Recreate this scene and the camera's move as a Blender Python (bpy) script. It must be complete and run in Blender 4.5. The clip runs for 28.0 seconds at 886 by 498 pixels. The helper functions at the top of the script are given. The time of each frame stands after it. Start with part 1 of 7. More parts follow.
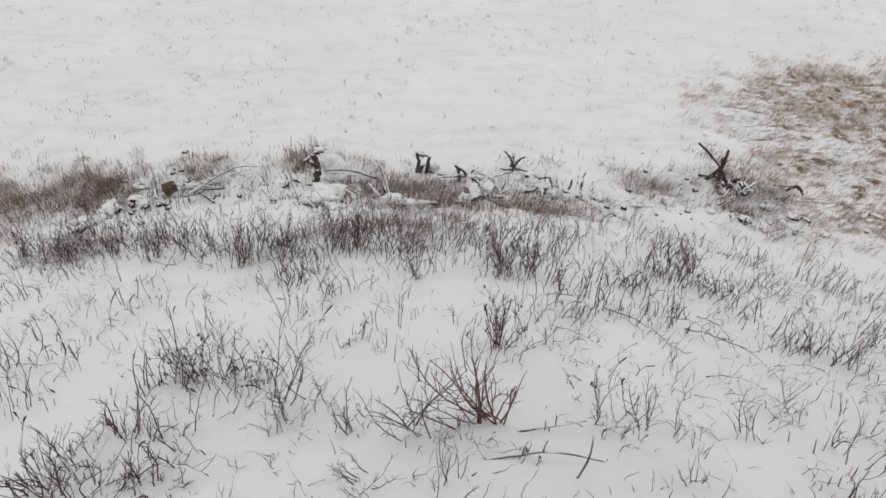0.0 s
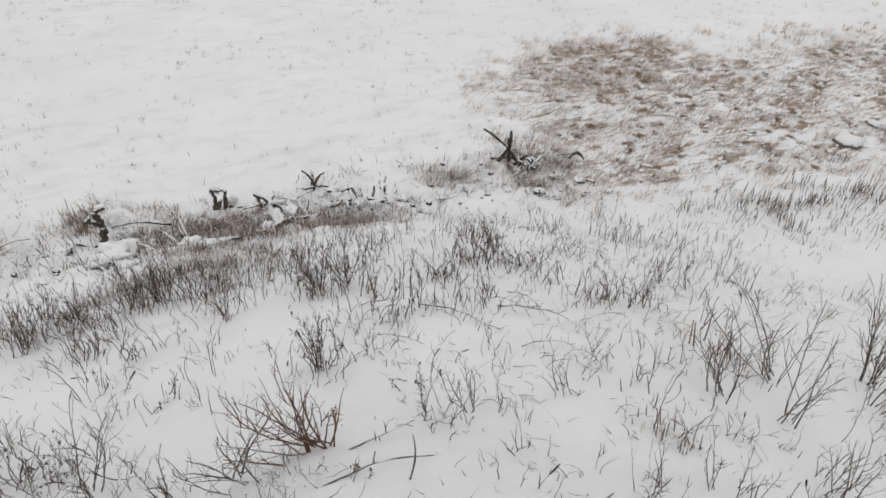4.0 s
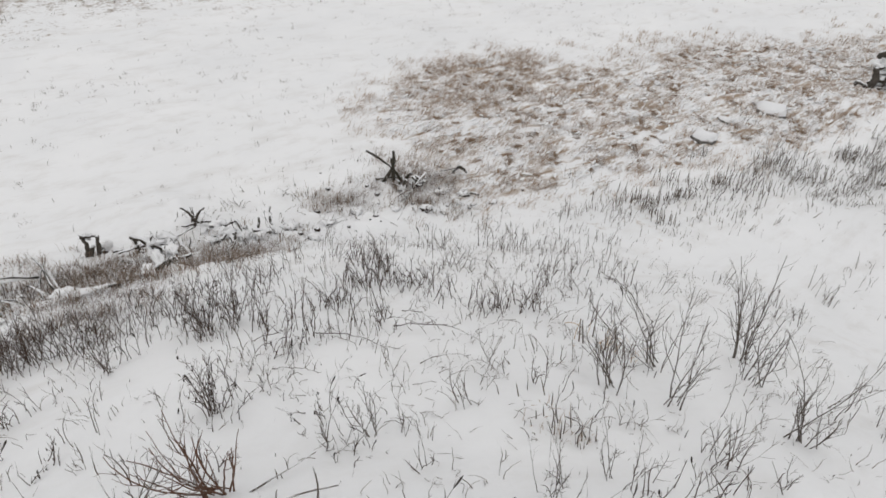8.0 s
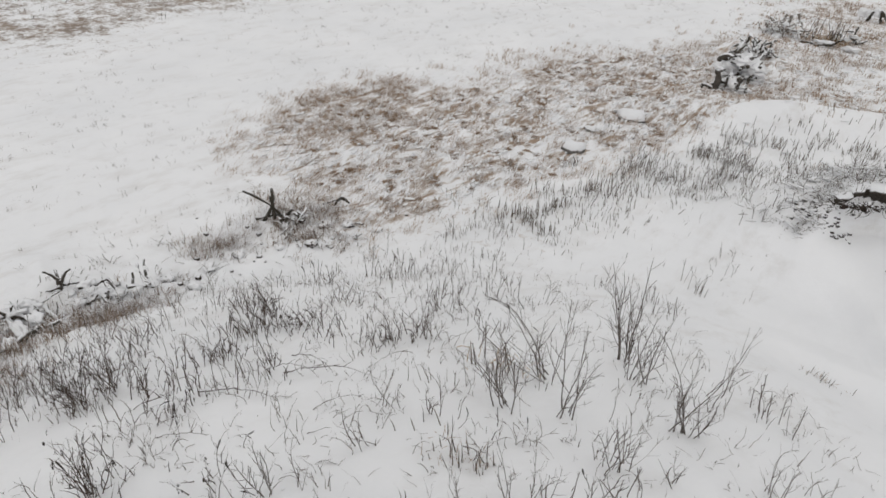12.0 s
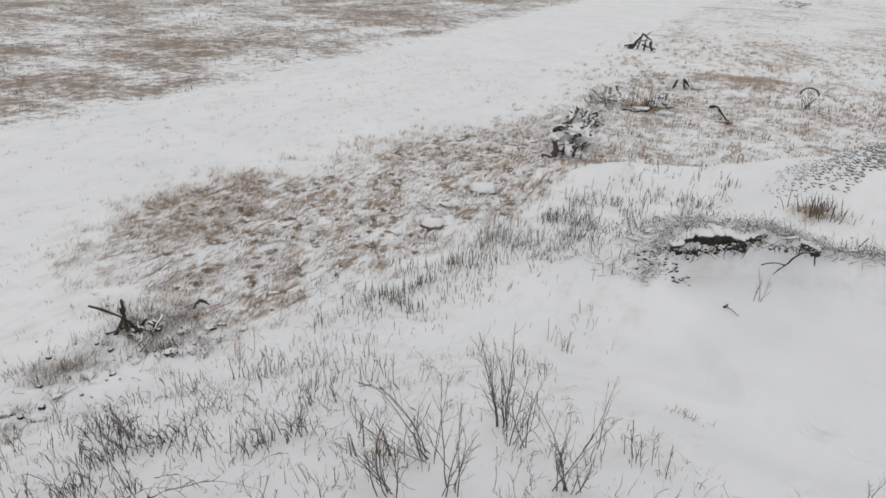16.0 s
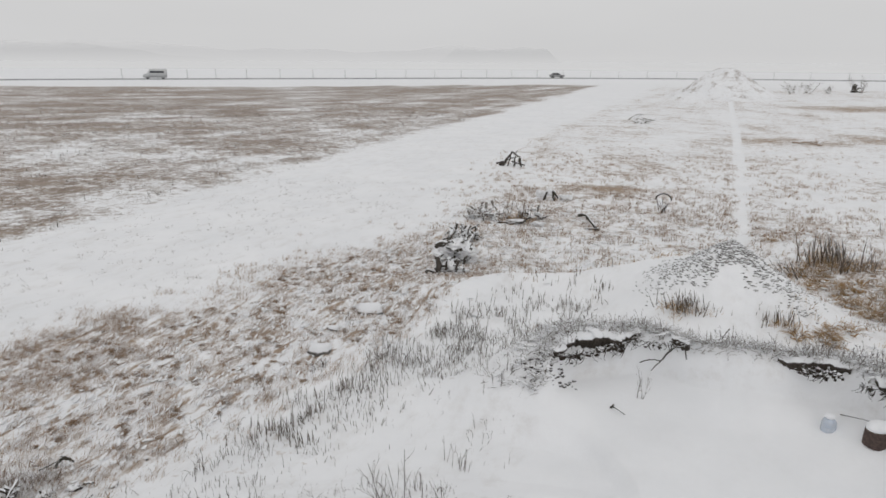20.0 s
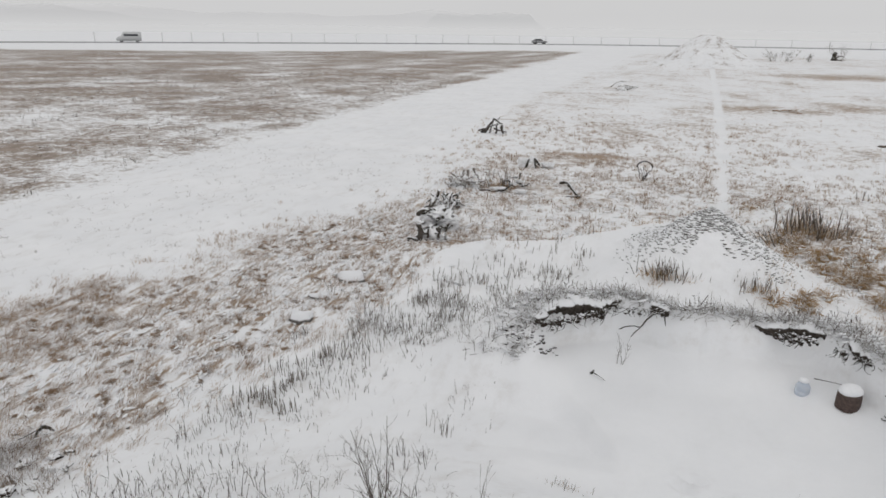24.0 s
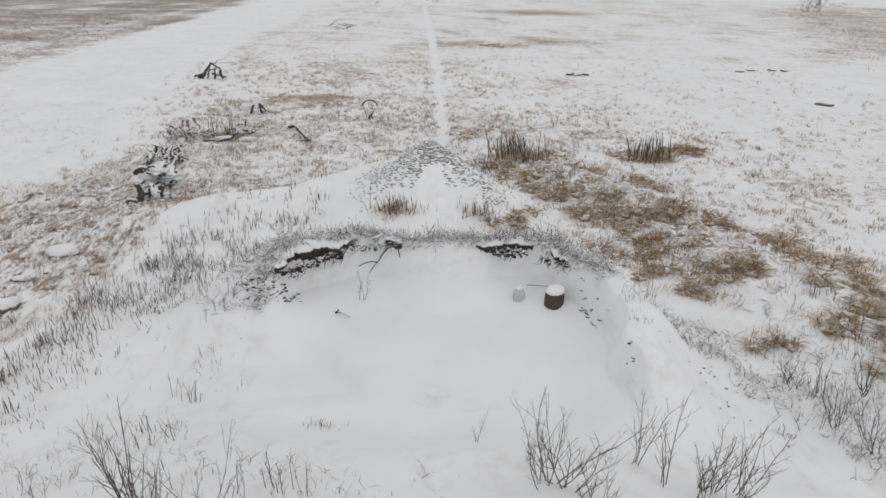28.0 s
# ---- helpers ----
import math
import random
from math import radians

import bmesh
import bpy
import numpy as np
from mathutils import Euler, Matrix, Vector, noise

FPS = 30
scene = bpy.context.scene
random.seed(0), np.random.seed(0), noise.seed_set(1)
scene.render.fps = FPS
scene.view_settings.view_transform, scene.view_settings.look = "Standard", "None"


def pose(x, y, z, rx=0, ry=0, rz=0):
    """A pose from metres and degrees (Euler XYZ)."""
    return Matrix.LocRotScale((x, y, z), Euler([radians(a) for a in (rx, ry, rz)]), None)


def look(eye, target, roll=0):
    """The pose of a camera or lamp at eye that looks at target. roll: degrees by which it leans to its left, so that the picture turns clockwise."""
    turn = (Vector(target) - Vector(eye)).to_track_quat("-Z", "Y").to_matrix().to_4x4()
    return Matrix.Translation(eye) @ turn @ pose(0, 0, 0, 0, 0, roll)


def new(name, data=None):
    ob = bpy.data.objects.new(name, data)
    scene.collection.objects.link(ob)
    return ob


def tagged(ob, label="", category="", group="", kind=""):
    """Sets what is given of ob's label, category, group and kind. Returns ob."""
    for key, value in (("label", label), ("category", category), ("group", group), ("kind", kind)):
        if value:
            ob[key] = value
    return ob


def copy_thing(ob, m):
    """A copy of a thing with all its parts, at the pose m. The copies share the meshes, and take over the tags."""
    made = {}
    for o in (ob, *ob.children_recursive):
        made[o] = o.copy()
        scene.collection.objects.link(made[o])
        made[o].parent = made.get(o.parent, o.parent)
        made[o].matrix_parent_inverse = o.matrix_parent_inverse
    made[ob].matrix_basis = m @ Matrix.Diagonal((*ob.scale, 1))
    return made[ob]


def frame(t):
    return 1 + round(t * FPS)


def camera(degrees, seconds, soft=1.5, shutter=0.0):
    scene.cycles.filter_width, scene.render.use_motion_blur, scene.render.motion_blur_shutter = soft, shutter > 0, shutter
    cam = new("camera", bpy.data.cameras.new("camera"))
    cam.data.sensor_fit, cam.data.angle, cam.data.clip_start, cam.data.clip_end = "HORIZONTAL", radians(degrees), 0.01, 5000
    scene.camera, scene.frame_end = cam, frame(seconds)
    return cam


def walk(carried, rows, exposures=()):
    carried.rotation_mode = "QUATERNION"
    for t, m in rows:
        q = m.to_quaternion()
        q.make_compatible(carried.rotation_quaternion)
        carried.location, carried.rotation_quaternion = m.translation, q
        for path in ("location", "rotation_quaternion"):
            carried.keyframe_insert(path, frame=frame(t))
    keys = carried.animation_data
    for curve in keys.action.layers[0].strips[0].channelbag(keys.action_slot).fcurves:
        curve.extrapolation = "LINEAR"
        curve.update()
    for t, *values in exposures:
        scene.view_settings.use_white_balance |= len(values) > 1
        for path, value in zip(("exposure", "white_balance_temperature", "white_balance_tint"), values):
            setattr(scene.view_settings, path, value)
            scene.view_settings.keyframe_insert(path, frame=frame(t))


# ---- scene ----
cam = camera(65.92, 28.0, soft=1.6)
ROWS = (
    (0.0, -0.251, -0.348, 4.297, 51.37, -3.52, 83.56),
    (0.5, -0.256, -0.275, 4.291, 52.09, -2.84, 77.03),
    (1.0, -0.257, -0.263, 4.291, 52.27, -2.87, 76.79),
    (1.5, -0.260, -0.243, 4.291, 52.03, -2.67, 77.34),
    (2.0, -0.259, -0.231, 4.295, 51.98, -2.73, 77.71),
    (2.5, -0.260, -0.230, 4.287, 51.90, -2.69, 77.98),
    (3.0, -0.233, -0.156, 4.307, 52.08, -2.58, 74.32),
    (3.5, -0.206, -0.117, 4.309, 53.29, -1.94, 64.66),
    (5.5, -0.206, -0.122, 4.309, 52.88, -2.42, 66.16),
    (6.0, -0.193, -0.010, 4.329, 53.49, -2.36, 60.26),
    (6.5, -0.190, -0.068, 4.325, 54.86, -2.50, 52.95),
    (7.0, -0.172, -0.076, 4.319, 55.18, -2.19, 54.30),
    (7.5, -0.155, -0.066, 4.330, 55.44, -2.36, 54.81),
    (8.0, -0.162, -0.070, 4.335, 55.24, -2.54, 54.62),
    (8.5, -0.171, -0.069, 4.328, 55.10, -2.63, 54.41),
    (9.0, -0.133, 0.016, 4.380, 58.66, -2.69, 46.17),
    (9.5, -0.121, 0.005, 4.367, 58.44, -1.42, 42.76),
    (10.0, -0.127, 0.014, 4.374, 58.17, -2.21, 43.51),
    (10.5, -0.124, 0.020, 4.379, 57.87, -2.30, 44.00),
    (11.0, -0.124, 0.019, 4.378, 57.65, -2.37, 43.95),
    (11.5, -0.124, 0.021, 4.367, 57.42, -2.14, 44.97),
    (12.0, -0.131, 0.054, 4.417, 57.47, -2.13, 43.93),
    (12.5, -0.089, 0.073, 4.424, 62.30, -1.70, 38.62),
    (14.5, -0.097, 0.061, 4.407, 61.47, -2.32, 40.66),
    (15.0, -0.023, 0.188, 4.464, 63.38, -2.55, 36.82),
    (15.5, -0.045, 0.103, 4.452, 65.13, -1.18, 30.60),
    (16.0, -0.054, 0.095, 4.442, 64.65, -1.33, 31.28),
    (16.5, -0.020, 0.098, 4.444, 64.67, -1.41, 31.25),
    (17.0, -0.024, 0.089, 4.445, 64.45, -1.31, 31.50),
    (17.5, -0.024, 0.092, 4.450, 64.57, -1.25, 31.74),
    (18.0, -0.020, 0.094, 4.442, 64.58, -1.14, 32.02),
    (18.5, -0.025, 0.090, 4.443, 64.73, -1.09, 31.70),
    (19.0, 0.060, 0.167, 4.536, 74.13, -0.58, 20.62),
    (19.5, 0.070, 0.149, 4.521, 74.66, -0.42, 19.75),
    (20.0, 0.057, 0.149, 4.525, 74.49, -0.35, 21.33),
    (20.5, 0.045, 0.149, 4.515, 74.17, -0.31, 21.70),
    (21.0, 0.042, 0.150, 4.521, 74.27, -0.78, 21.09),
    (21.5, 0.060, 0.154, 4.518, 74.10, -0.87, 20.89),
    (22.0, 0.061, 0.161, 4.519, 74.07, -0.73, 20.63),
    (22.5, 0.057, 0.172, 4.507, 72.14, -0.84, 20.63),
    (24.5, 0.039, 0.192, 4.510, 71.82, -0.66, 19.71),
    (25.0, 0.189, 0.212, 4.533, 71.78, -0.76, 17.17),
    (25.5, 0.234, 0.157, 4.593, 71.74, -0.01, -1.31),
    (26.0, 0.208, 0.127, 4.588, 72.13, 0.06, 0.39),
    (26.5, 0.238, 0.131, 4.591, 71.95, 0.13, 1.06),
    (27.0, 0.254, 0.147, 4.570, 71.42, -0.54, 0.51),
    (27.5, 0.234, 0.161, 4.587, 71.32, -0.04, 0.48),
    (28.0, 0.232, 0.141, 4.572, 67.46, -1.48, -2.37),
)
walk(cam, [(t, pose(*row)) for t, *row in ROWS], [(0, 0.14, 6580, 10), (3, 0.16, 6580, 10), (5.5, 0.20, 6580, 10), (9, 0.23, 6580, 10), (9.6, 0.14, 6580, 10), (12, 0.12, 6580, 10), (15, 0.06, 6500, 10), (28, 0.05, 6500, 10)])

# ---- sky and light: a low overcast, snow in the air ----
world = bpy.data.worlds.new("overcast")
scene.world = world
world.use_nodes = True
wt = world.node_tree
wt.nodes.clear()
w_out = wt.nodes.new("ShaderNodeOutputWorld")
w_bg = wt.nodes.new("ShaderNodeBackground")
sky = wt.nodes.new("ShaderNodeTexSky")
sky.sky_type, sky.sun_disc = "NISHITA", False
sky.sun_elevation, sky.sun_rotation = radians(38), radians(150)
sky.air_density, sky.dust_density = 1.0, 6.0
grey = wt.nodes.new("ShaderNodeHueSaturation")
grey.inputs["Saturation"].default_value = 0.10
grey.inputs["Value"].default_value = 0.06
wt.links.new(sky.outputs[0], grey.inputs["Color"])
w_co = wt.nodes.new("ShaderNodeTexCoord")
w_sep = wt.nodes.new("ShaderNodeSeparateXYZ")
wt.links.new(w_co.outputs["Generated"], w_sep.inputs[0])
w_ramp = wt.nodes.new("ShaderNodeValToRGB")
w_ramp.color_ramp.elements[0].position, w_ramp.color_ramp.elements[0].color = 0.0, (0.71, 0.71, 0.713, 1)
w_ramp.color_ramp.elements[1].position, w_ramp.color_ramp.elements[1].color = 0.5, (0.765, 0.765, 0.765, 1)
wt.links.new(w_sep.outputs[2], w_ramp.inputs[0])
w_noise = wt.nodes.new("ShaderNodeTexNoise")
w_noise.inputs["Scale"].default_value, w_noise.inputs["Detail"].default_value = 2.2, 4
w_map = wt.nodes.new("ShaderNodeMapping")
w_map.inputs["Scale"].default_value = (1, 1, 4)
wt.links.new(w_co.outputs["Generated"], w_map.inputs[0])
wt.links.new(w_map.outputs[0], w_noise.inputs["Vector"])
w_mr = wt.nodes.new("ShaderNodeMapRange")
w_mr.inputs["To Min"].default_value, w_mr.inputs["To Max"].default_value = 0.93, 1.05
wt.links.new(w_noise.outputs[0], w_mr.inputs[0])
w_mul = wt.nodes.new("ShaderNodeMix")
w_mul.data_type, w_mul.blend_type = "RGBA", "MULTIPLY"
w_mul.inputs["Factor"].default_value = 1
wt.links.new(w_ramp.outputs[0], w_mul.inputs["A"])
wt.links.new(w_mr.outputs[0], w_mul.inputs["B"])
w_add = wt.nodes.new("ShaderNodeMix")
w_add.data_type, w_add.blend_type = "RGBA", "ADD"
w_add.inputs["Factor"].default_value = 0.08
wt.links.new(w_mul.outputs["Result"], w_add.inputs["A"])
wt.links.new(grey.outputs[0], w_add.inputs["B"])
wt.links.new(w_add.outputs["Result"], w_bg.inputs[0])
w_bg.inputs[1].default_value = 0.84
wt.links.new(w_bg.outputs[0], w_out.inputs[0])
sun = new("sun", bpy.data.lights.new("sun", "SUN"))
sun.data.energy, sun.data.angle, sun.data.color = 0.25, radians(60), (1, 0.98, 0.95)
sun.matrix_world = look((20, -30, 40), (0, 0, 0))

# ---- lie of the land ----


def smooth(a, b, v):
    """A soft step from 0 at a to 1 at b."""
    u = np.clip((np.asarray(v, float) - a) / (b - a), 0, 1)
    return u * u * (3 - 2 * u)


def waves(x, y, scale, seed, octaves=3):
    """Smooth pseudo-noise, about -1 to 1, of that grain in metres."""
    out, amp = 0.0, 1.0
    for o in range(octaves):
        s = 2 ** o / scale
        a = seed * 1.7 + o * 2.3
        u, v = x * math_cos(a) + y * math_sin(a), -x * math_sin(a) + y * math_cos(a)
        out = out + amp * (np.sin(u * s * 2.9 + 1.3 * np.sin(v * s * 2.1 + a)) * np.cos(v * s * 3.3 + 1.7 * np.sin(u * s * 1.9 - a)))
        amp *= 0.5
    return out / 1.75


def math_cos(a):
    return float(np.cos(a))


def math_sin(a):
    return float(np.sin(a))


def near_line(x, y, pts):
    """Distance from a broken line."""
    best = 1e9
    for (ax, ay), (bx, by) in zip(pts, pts[1:]):
        dx, dy = bx - ax, by - ay
        u = np.clip(((x - ax) * dx + (y - ay) * dy) / (dx * dx + dy * dy), 0, 1)
        best = np.minimum(best, np.hypot(x - ax - u * dx, y - ay - u * dy))
    return best


MOUND_R = (0, 0.6, 1.2, 1.7, 2.6, 3.4, 4.2, 5, 6, 7, 7.8, 8.6, 9.6, 11)
MOUND_Z = (4.0, 3.95, 3.6, 3.1, 2.55, 2.23, 1.93, 1.62, 1.3, 0.9, 0.45, 0.14, 0.03, 0)
LEFT_BERM = ((-2.4, 12.0), (-3.9, 11.0), (-5.2, 9.0), (-5.6, 6.5), (-5.6, 4.0), (-5.6, 2.0), (-5.7, 0.0), (-5.9, -2.2), (-7.2, -4.6))
RIGHT_BERM = ((3.1, 24.0), (4.6, 19.5), (6.4, 16.4), (7.7, 13.4), (8.2, 11.0), (8.4, 8.0))
TAIL = ((0.4, 18.9), (-1.2, 18.3), (-2.4, 17.6), (-3.5, 17.0), (-5.0, 16.2), (-6.0, 14.8))
PILE = (0.75, 16.5)
TAIL_H = 0.50
FAR_MOUND = (1.2, 125.0)
PATH = ((0.9, 19.0), (1.5, 27.0), (1.7, 36.0), (2.0, 64.0), (2.2, 116.0))
PLAIN = -1.35
PRINTS = ((0.40, 5.75, 0.2), (0.50, 5.05, -0.2), (0.27, 6.9, 0.8), (0.5, 8.05, 1.2), (0.62, 8.25, 1.3), (1.05, 7.95, 1.5), (1.3, 7.97, 1.5), (0.9, 4.4, 0.1))


def crest_y(x):
    """Where the crest of the outer ridge runs."""
    return np.interp(x, (-7.5, -6.0, -5.0, -3.5, -2.4, -1.2, 0.4), (12.6, 14.8, 16.3, 17.1, 17.7, 18.4, 19.0))


def pit_reach(x, y):
    """0 at the middle of the pit, 1 at its rim."""
    a = np.arctan2(y - 8.85, x - 0.7)
    wob = 1 + 0.04 * np.sin(3 * a + 0.6) * np.where(x > 0.7, 0.3, 1.2) + 0.025 * np.sin(7 * a) + 0.02 * np.sin(13 * a + 1)
    u, v = np.abs((x - 0.7) / np.where(x > 0.7, 2.62, 2.95)), np.abs((y - 8.85) / 2.85)
    e = np.where(x > 0.7, 4.0, 2.6)
    return (u ** e + v ** e) ** (1 / e) / wob


def ground_z(x, y):
    x, y = np.asarray(x, float), np.asarray(y, float)
    r = np.hypot(x, y)
    near = 1 - smooth(30, 60, r)
    z = PLAIN + 0.05 * waves(x, y, 6.0, 1) * near + 0.018 * waves(x, y, 0.9, 2) * near
    z = z + np.interp(r, MOUND_R, MOUND_Z)
    # back rim of the pit and the berms that run off it
    q = pit_reach(x, y)
    left = smooth(0.5, -1.5, x)
    back = smooth(0, 1, (y - 7.0 + 0.7 * smooth(1.5, 3.0, x) - 2.4 * left) / (2.4 - 1.0 * left - 0.6 * smooth(1.5, 3.0, x)))
    rim = -0.05 + 0.07 * waves(x, y, 1.3, 7)
    lift = back * np.exp(-((np.maximum(q, 1.08) - 1.08) / 0.36) ** 2)
    z = z + np.maximum(rim - z, 0) * lift
    z = z + 0.22 * smooth(3.5, 7.5, y) * np.exp(-(near_line(x, y, LEFT_BERM) / 0.9) ** 2) * (0.8 + 0.4 * waves(x, y, 1.5, 5))
    z = z + 0.45 * np.exp(-(near_line(x, y, RIGHT_BERM) / 1.4) ** 2) * (0.8 + 0.5 * waves(x, y, 1.2, 6))
    z = z + TAIL_H * smooth(-6.6, -4.2, x) * np.exp(-(near_line(x, y, TAIL) / 0.8) ** 2)
    # rubble heaps under the snow at the foot of the slope
    for cx, cy, h, w in ((-8.6, -2.4, 0.30, 1.2), (-9.4, 1.7, 0.24, 0.9), (-9.0, 5.4, 0.18, 0.8), (-9.5, -0.8, 0.2, 0.8), (-6.2, 15.5, 0.3, 1.4), (-7.2, 21.5, 0.3, 1.6)):
        z = z + h * np.exp(-((x - cx) ** 2 + (y - cy) ** 2) / w ** 2) * (1 + 0.35 * waves(x, y, 0.8, 9))
    # blocks and hollows of the heap under the snow
    heap = smooth(-9.9, -9.0, x) * smooth(-6.6, -7.6, x) * smooth(-4.6, -3.4, y) * smooth(6.6, 4.8, y)
    z = z + heap * (0.10 * np.abs(waves(x, y, 0.75, 16, 2)) + 0.05 * waves(x, y, 0.42, 17, 2) - 0.03)
    # wind-laid tussocks
    z = z + 0.055 * near * smooth(-6.0, -7.0, x) * smooth(-13, -12, x) * smooth(6, 7.5, y) * smooth(19, 16, y) * waves(x * 1.5, y * 0.45, 0.42, 11, 2)
    z = z + 0.12 * near * np.exp(-(near_line(x, y, RIGHT_BERM) / 1.3) ** 2) * waves(x, y, 0.5, 13, 2)
    # the pit
    lip = smooth(1.01, 0.94, q) * back + smooth(1.15, 0.5, q) * (1 - back)
    floor = -1.0 + 0.30 * smooth(0.6, 0.97, q) * back + 0.75 * smooth(7.8, 5.2, y)
    z = z * (1 - lip) + (np.minimum(z, floor) * (1 - back) + floor * back) * lip
    # the spoil pile
    d = np.hypot(x - PILE[0], (y - PILE[1]) * 1.05)
    z = z + 2.0 * np.interp(d, (0, 0.12, 0.5, 1.4, 2.2, 2.9, 3.7), (1.03, 0.97, 0.83, 0.53, 0.27, 0.10, 0)) * (1 + 0.04 * waves(x, y, 0.5, 3))
    z = z - 0.04 * np.exp(-(near_line(x, y, PATH) / 0.35) ** 2)
    for px, py, a in PRINTS:
        u, v = (x - px) * math_cos(a) + (y - py) * math_sin(a), -(x - px) * math_sin(a) + (y - py) * math_cos(a)
        d = (u / 0.085) ** 2 + (v / 0.16) ** 2
        z = z - 0.075 * np.exp(-d * d) + 0.015 * np.exp(-(np.sqrt(d) - 1.5) ** 2 * 6)
    return z


# ---- materials ----
def node_mat(name):
    m = bpy.data.materials.new(name)
    m.use_nodes = True
    nt = m.node_tree
    return m, nt, nt.nodes["Principled BSDF"]


def add(nt, kind, **ins):
    n = nt.nodes.new(kind)
    for k, v in ins.items():
        n.inputs[k.replace("_", " ")].default_value = v
    return n


def noise_tex(nt, vec, scale, detail=4, rough=0.6):
    n = add(nt, "ShaderNodeTexNoise", Scale=scale, Detail=detail, Roughness=rough)
    if vec is not None:
        nt.links.new(vec, n.inputs["Vector"])
    return n.outputs["Fac"]


def ramp(nt, fac, *stops):
    n = nt.nodes.new("ShaderNodeValToRGB")
    els = n.color_ramp.elements
    while len(els) < len(stops):
        els.new(0.5)
    for e, (p, c) in zip(els, stops):
        e.position, e.color = p, (*c, 1) if len(c) == 3 else c
    nt.links.new(fac, n.inputs[0])
    return n.outputs[0]


def mix(nt, fac, a, b, blend="MIX"):
    n = nt.nodes.new("ShaderNodeMix")
    n.data_type, n.blend_type = "RGBA", blend
    for sock, v in ((n.inputs["Factor"], fac), (n.inputs["A"], a), (n.inputs["B"], b)):
        if isinstance(v, (int, float)):
            sock.default_value = v
        elif isinstance(v, tuple):
            sock.default_value = (*v, 1)
        else:
            nt.links.new(v, sock)
    return n.outputs["Result"]


def calc(nt, op, a, b=0.0, clamp=False):
    n = nt.nodes.new("ShaderNodeMath")
    n.operation, n.use_clamp = op, clamp
    for sock, v in zip(n.inputs, (a, b)):
        if isinstance(v, (int, float)):
            sock.default_value = v
        else:
            nt.links.new(v, sock)
    return n.outputs[0]


def bump(nt, bsdf, height, strength, distance):
    b = add(nt, "ShaderNodeBump", Strength=strength, Distance=distance)
    nt.links.new(height, b.inputs["Height"])
    nt.links.new(b.outputs[0], bsdf.inputs["Normal"])


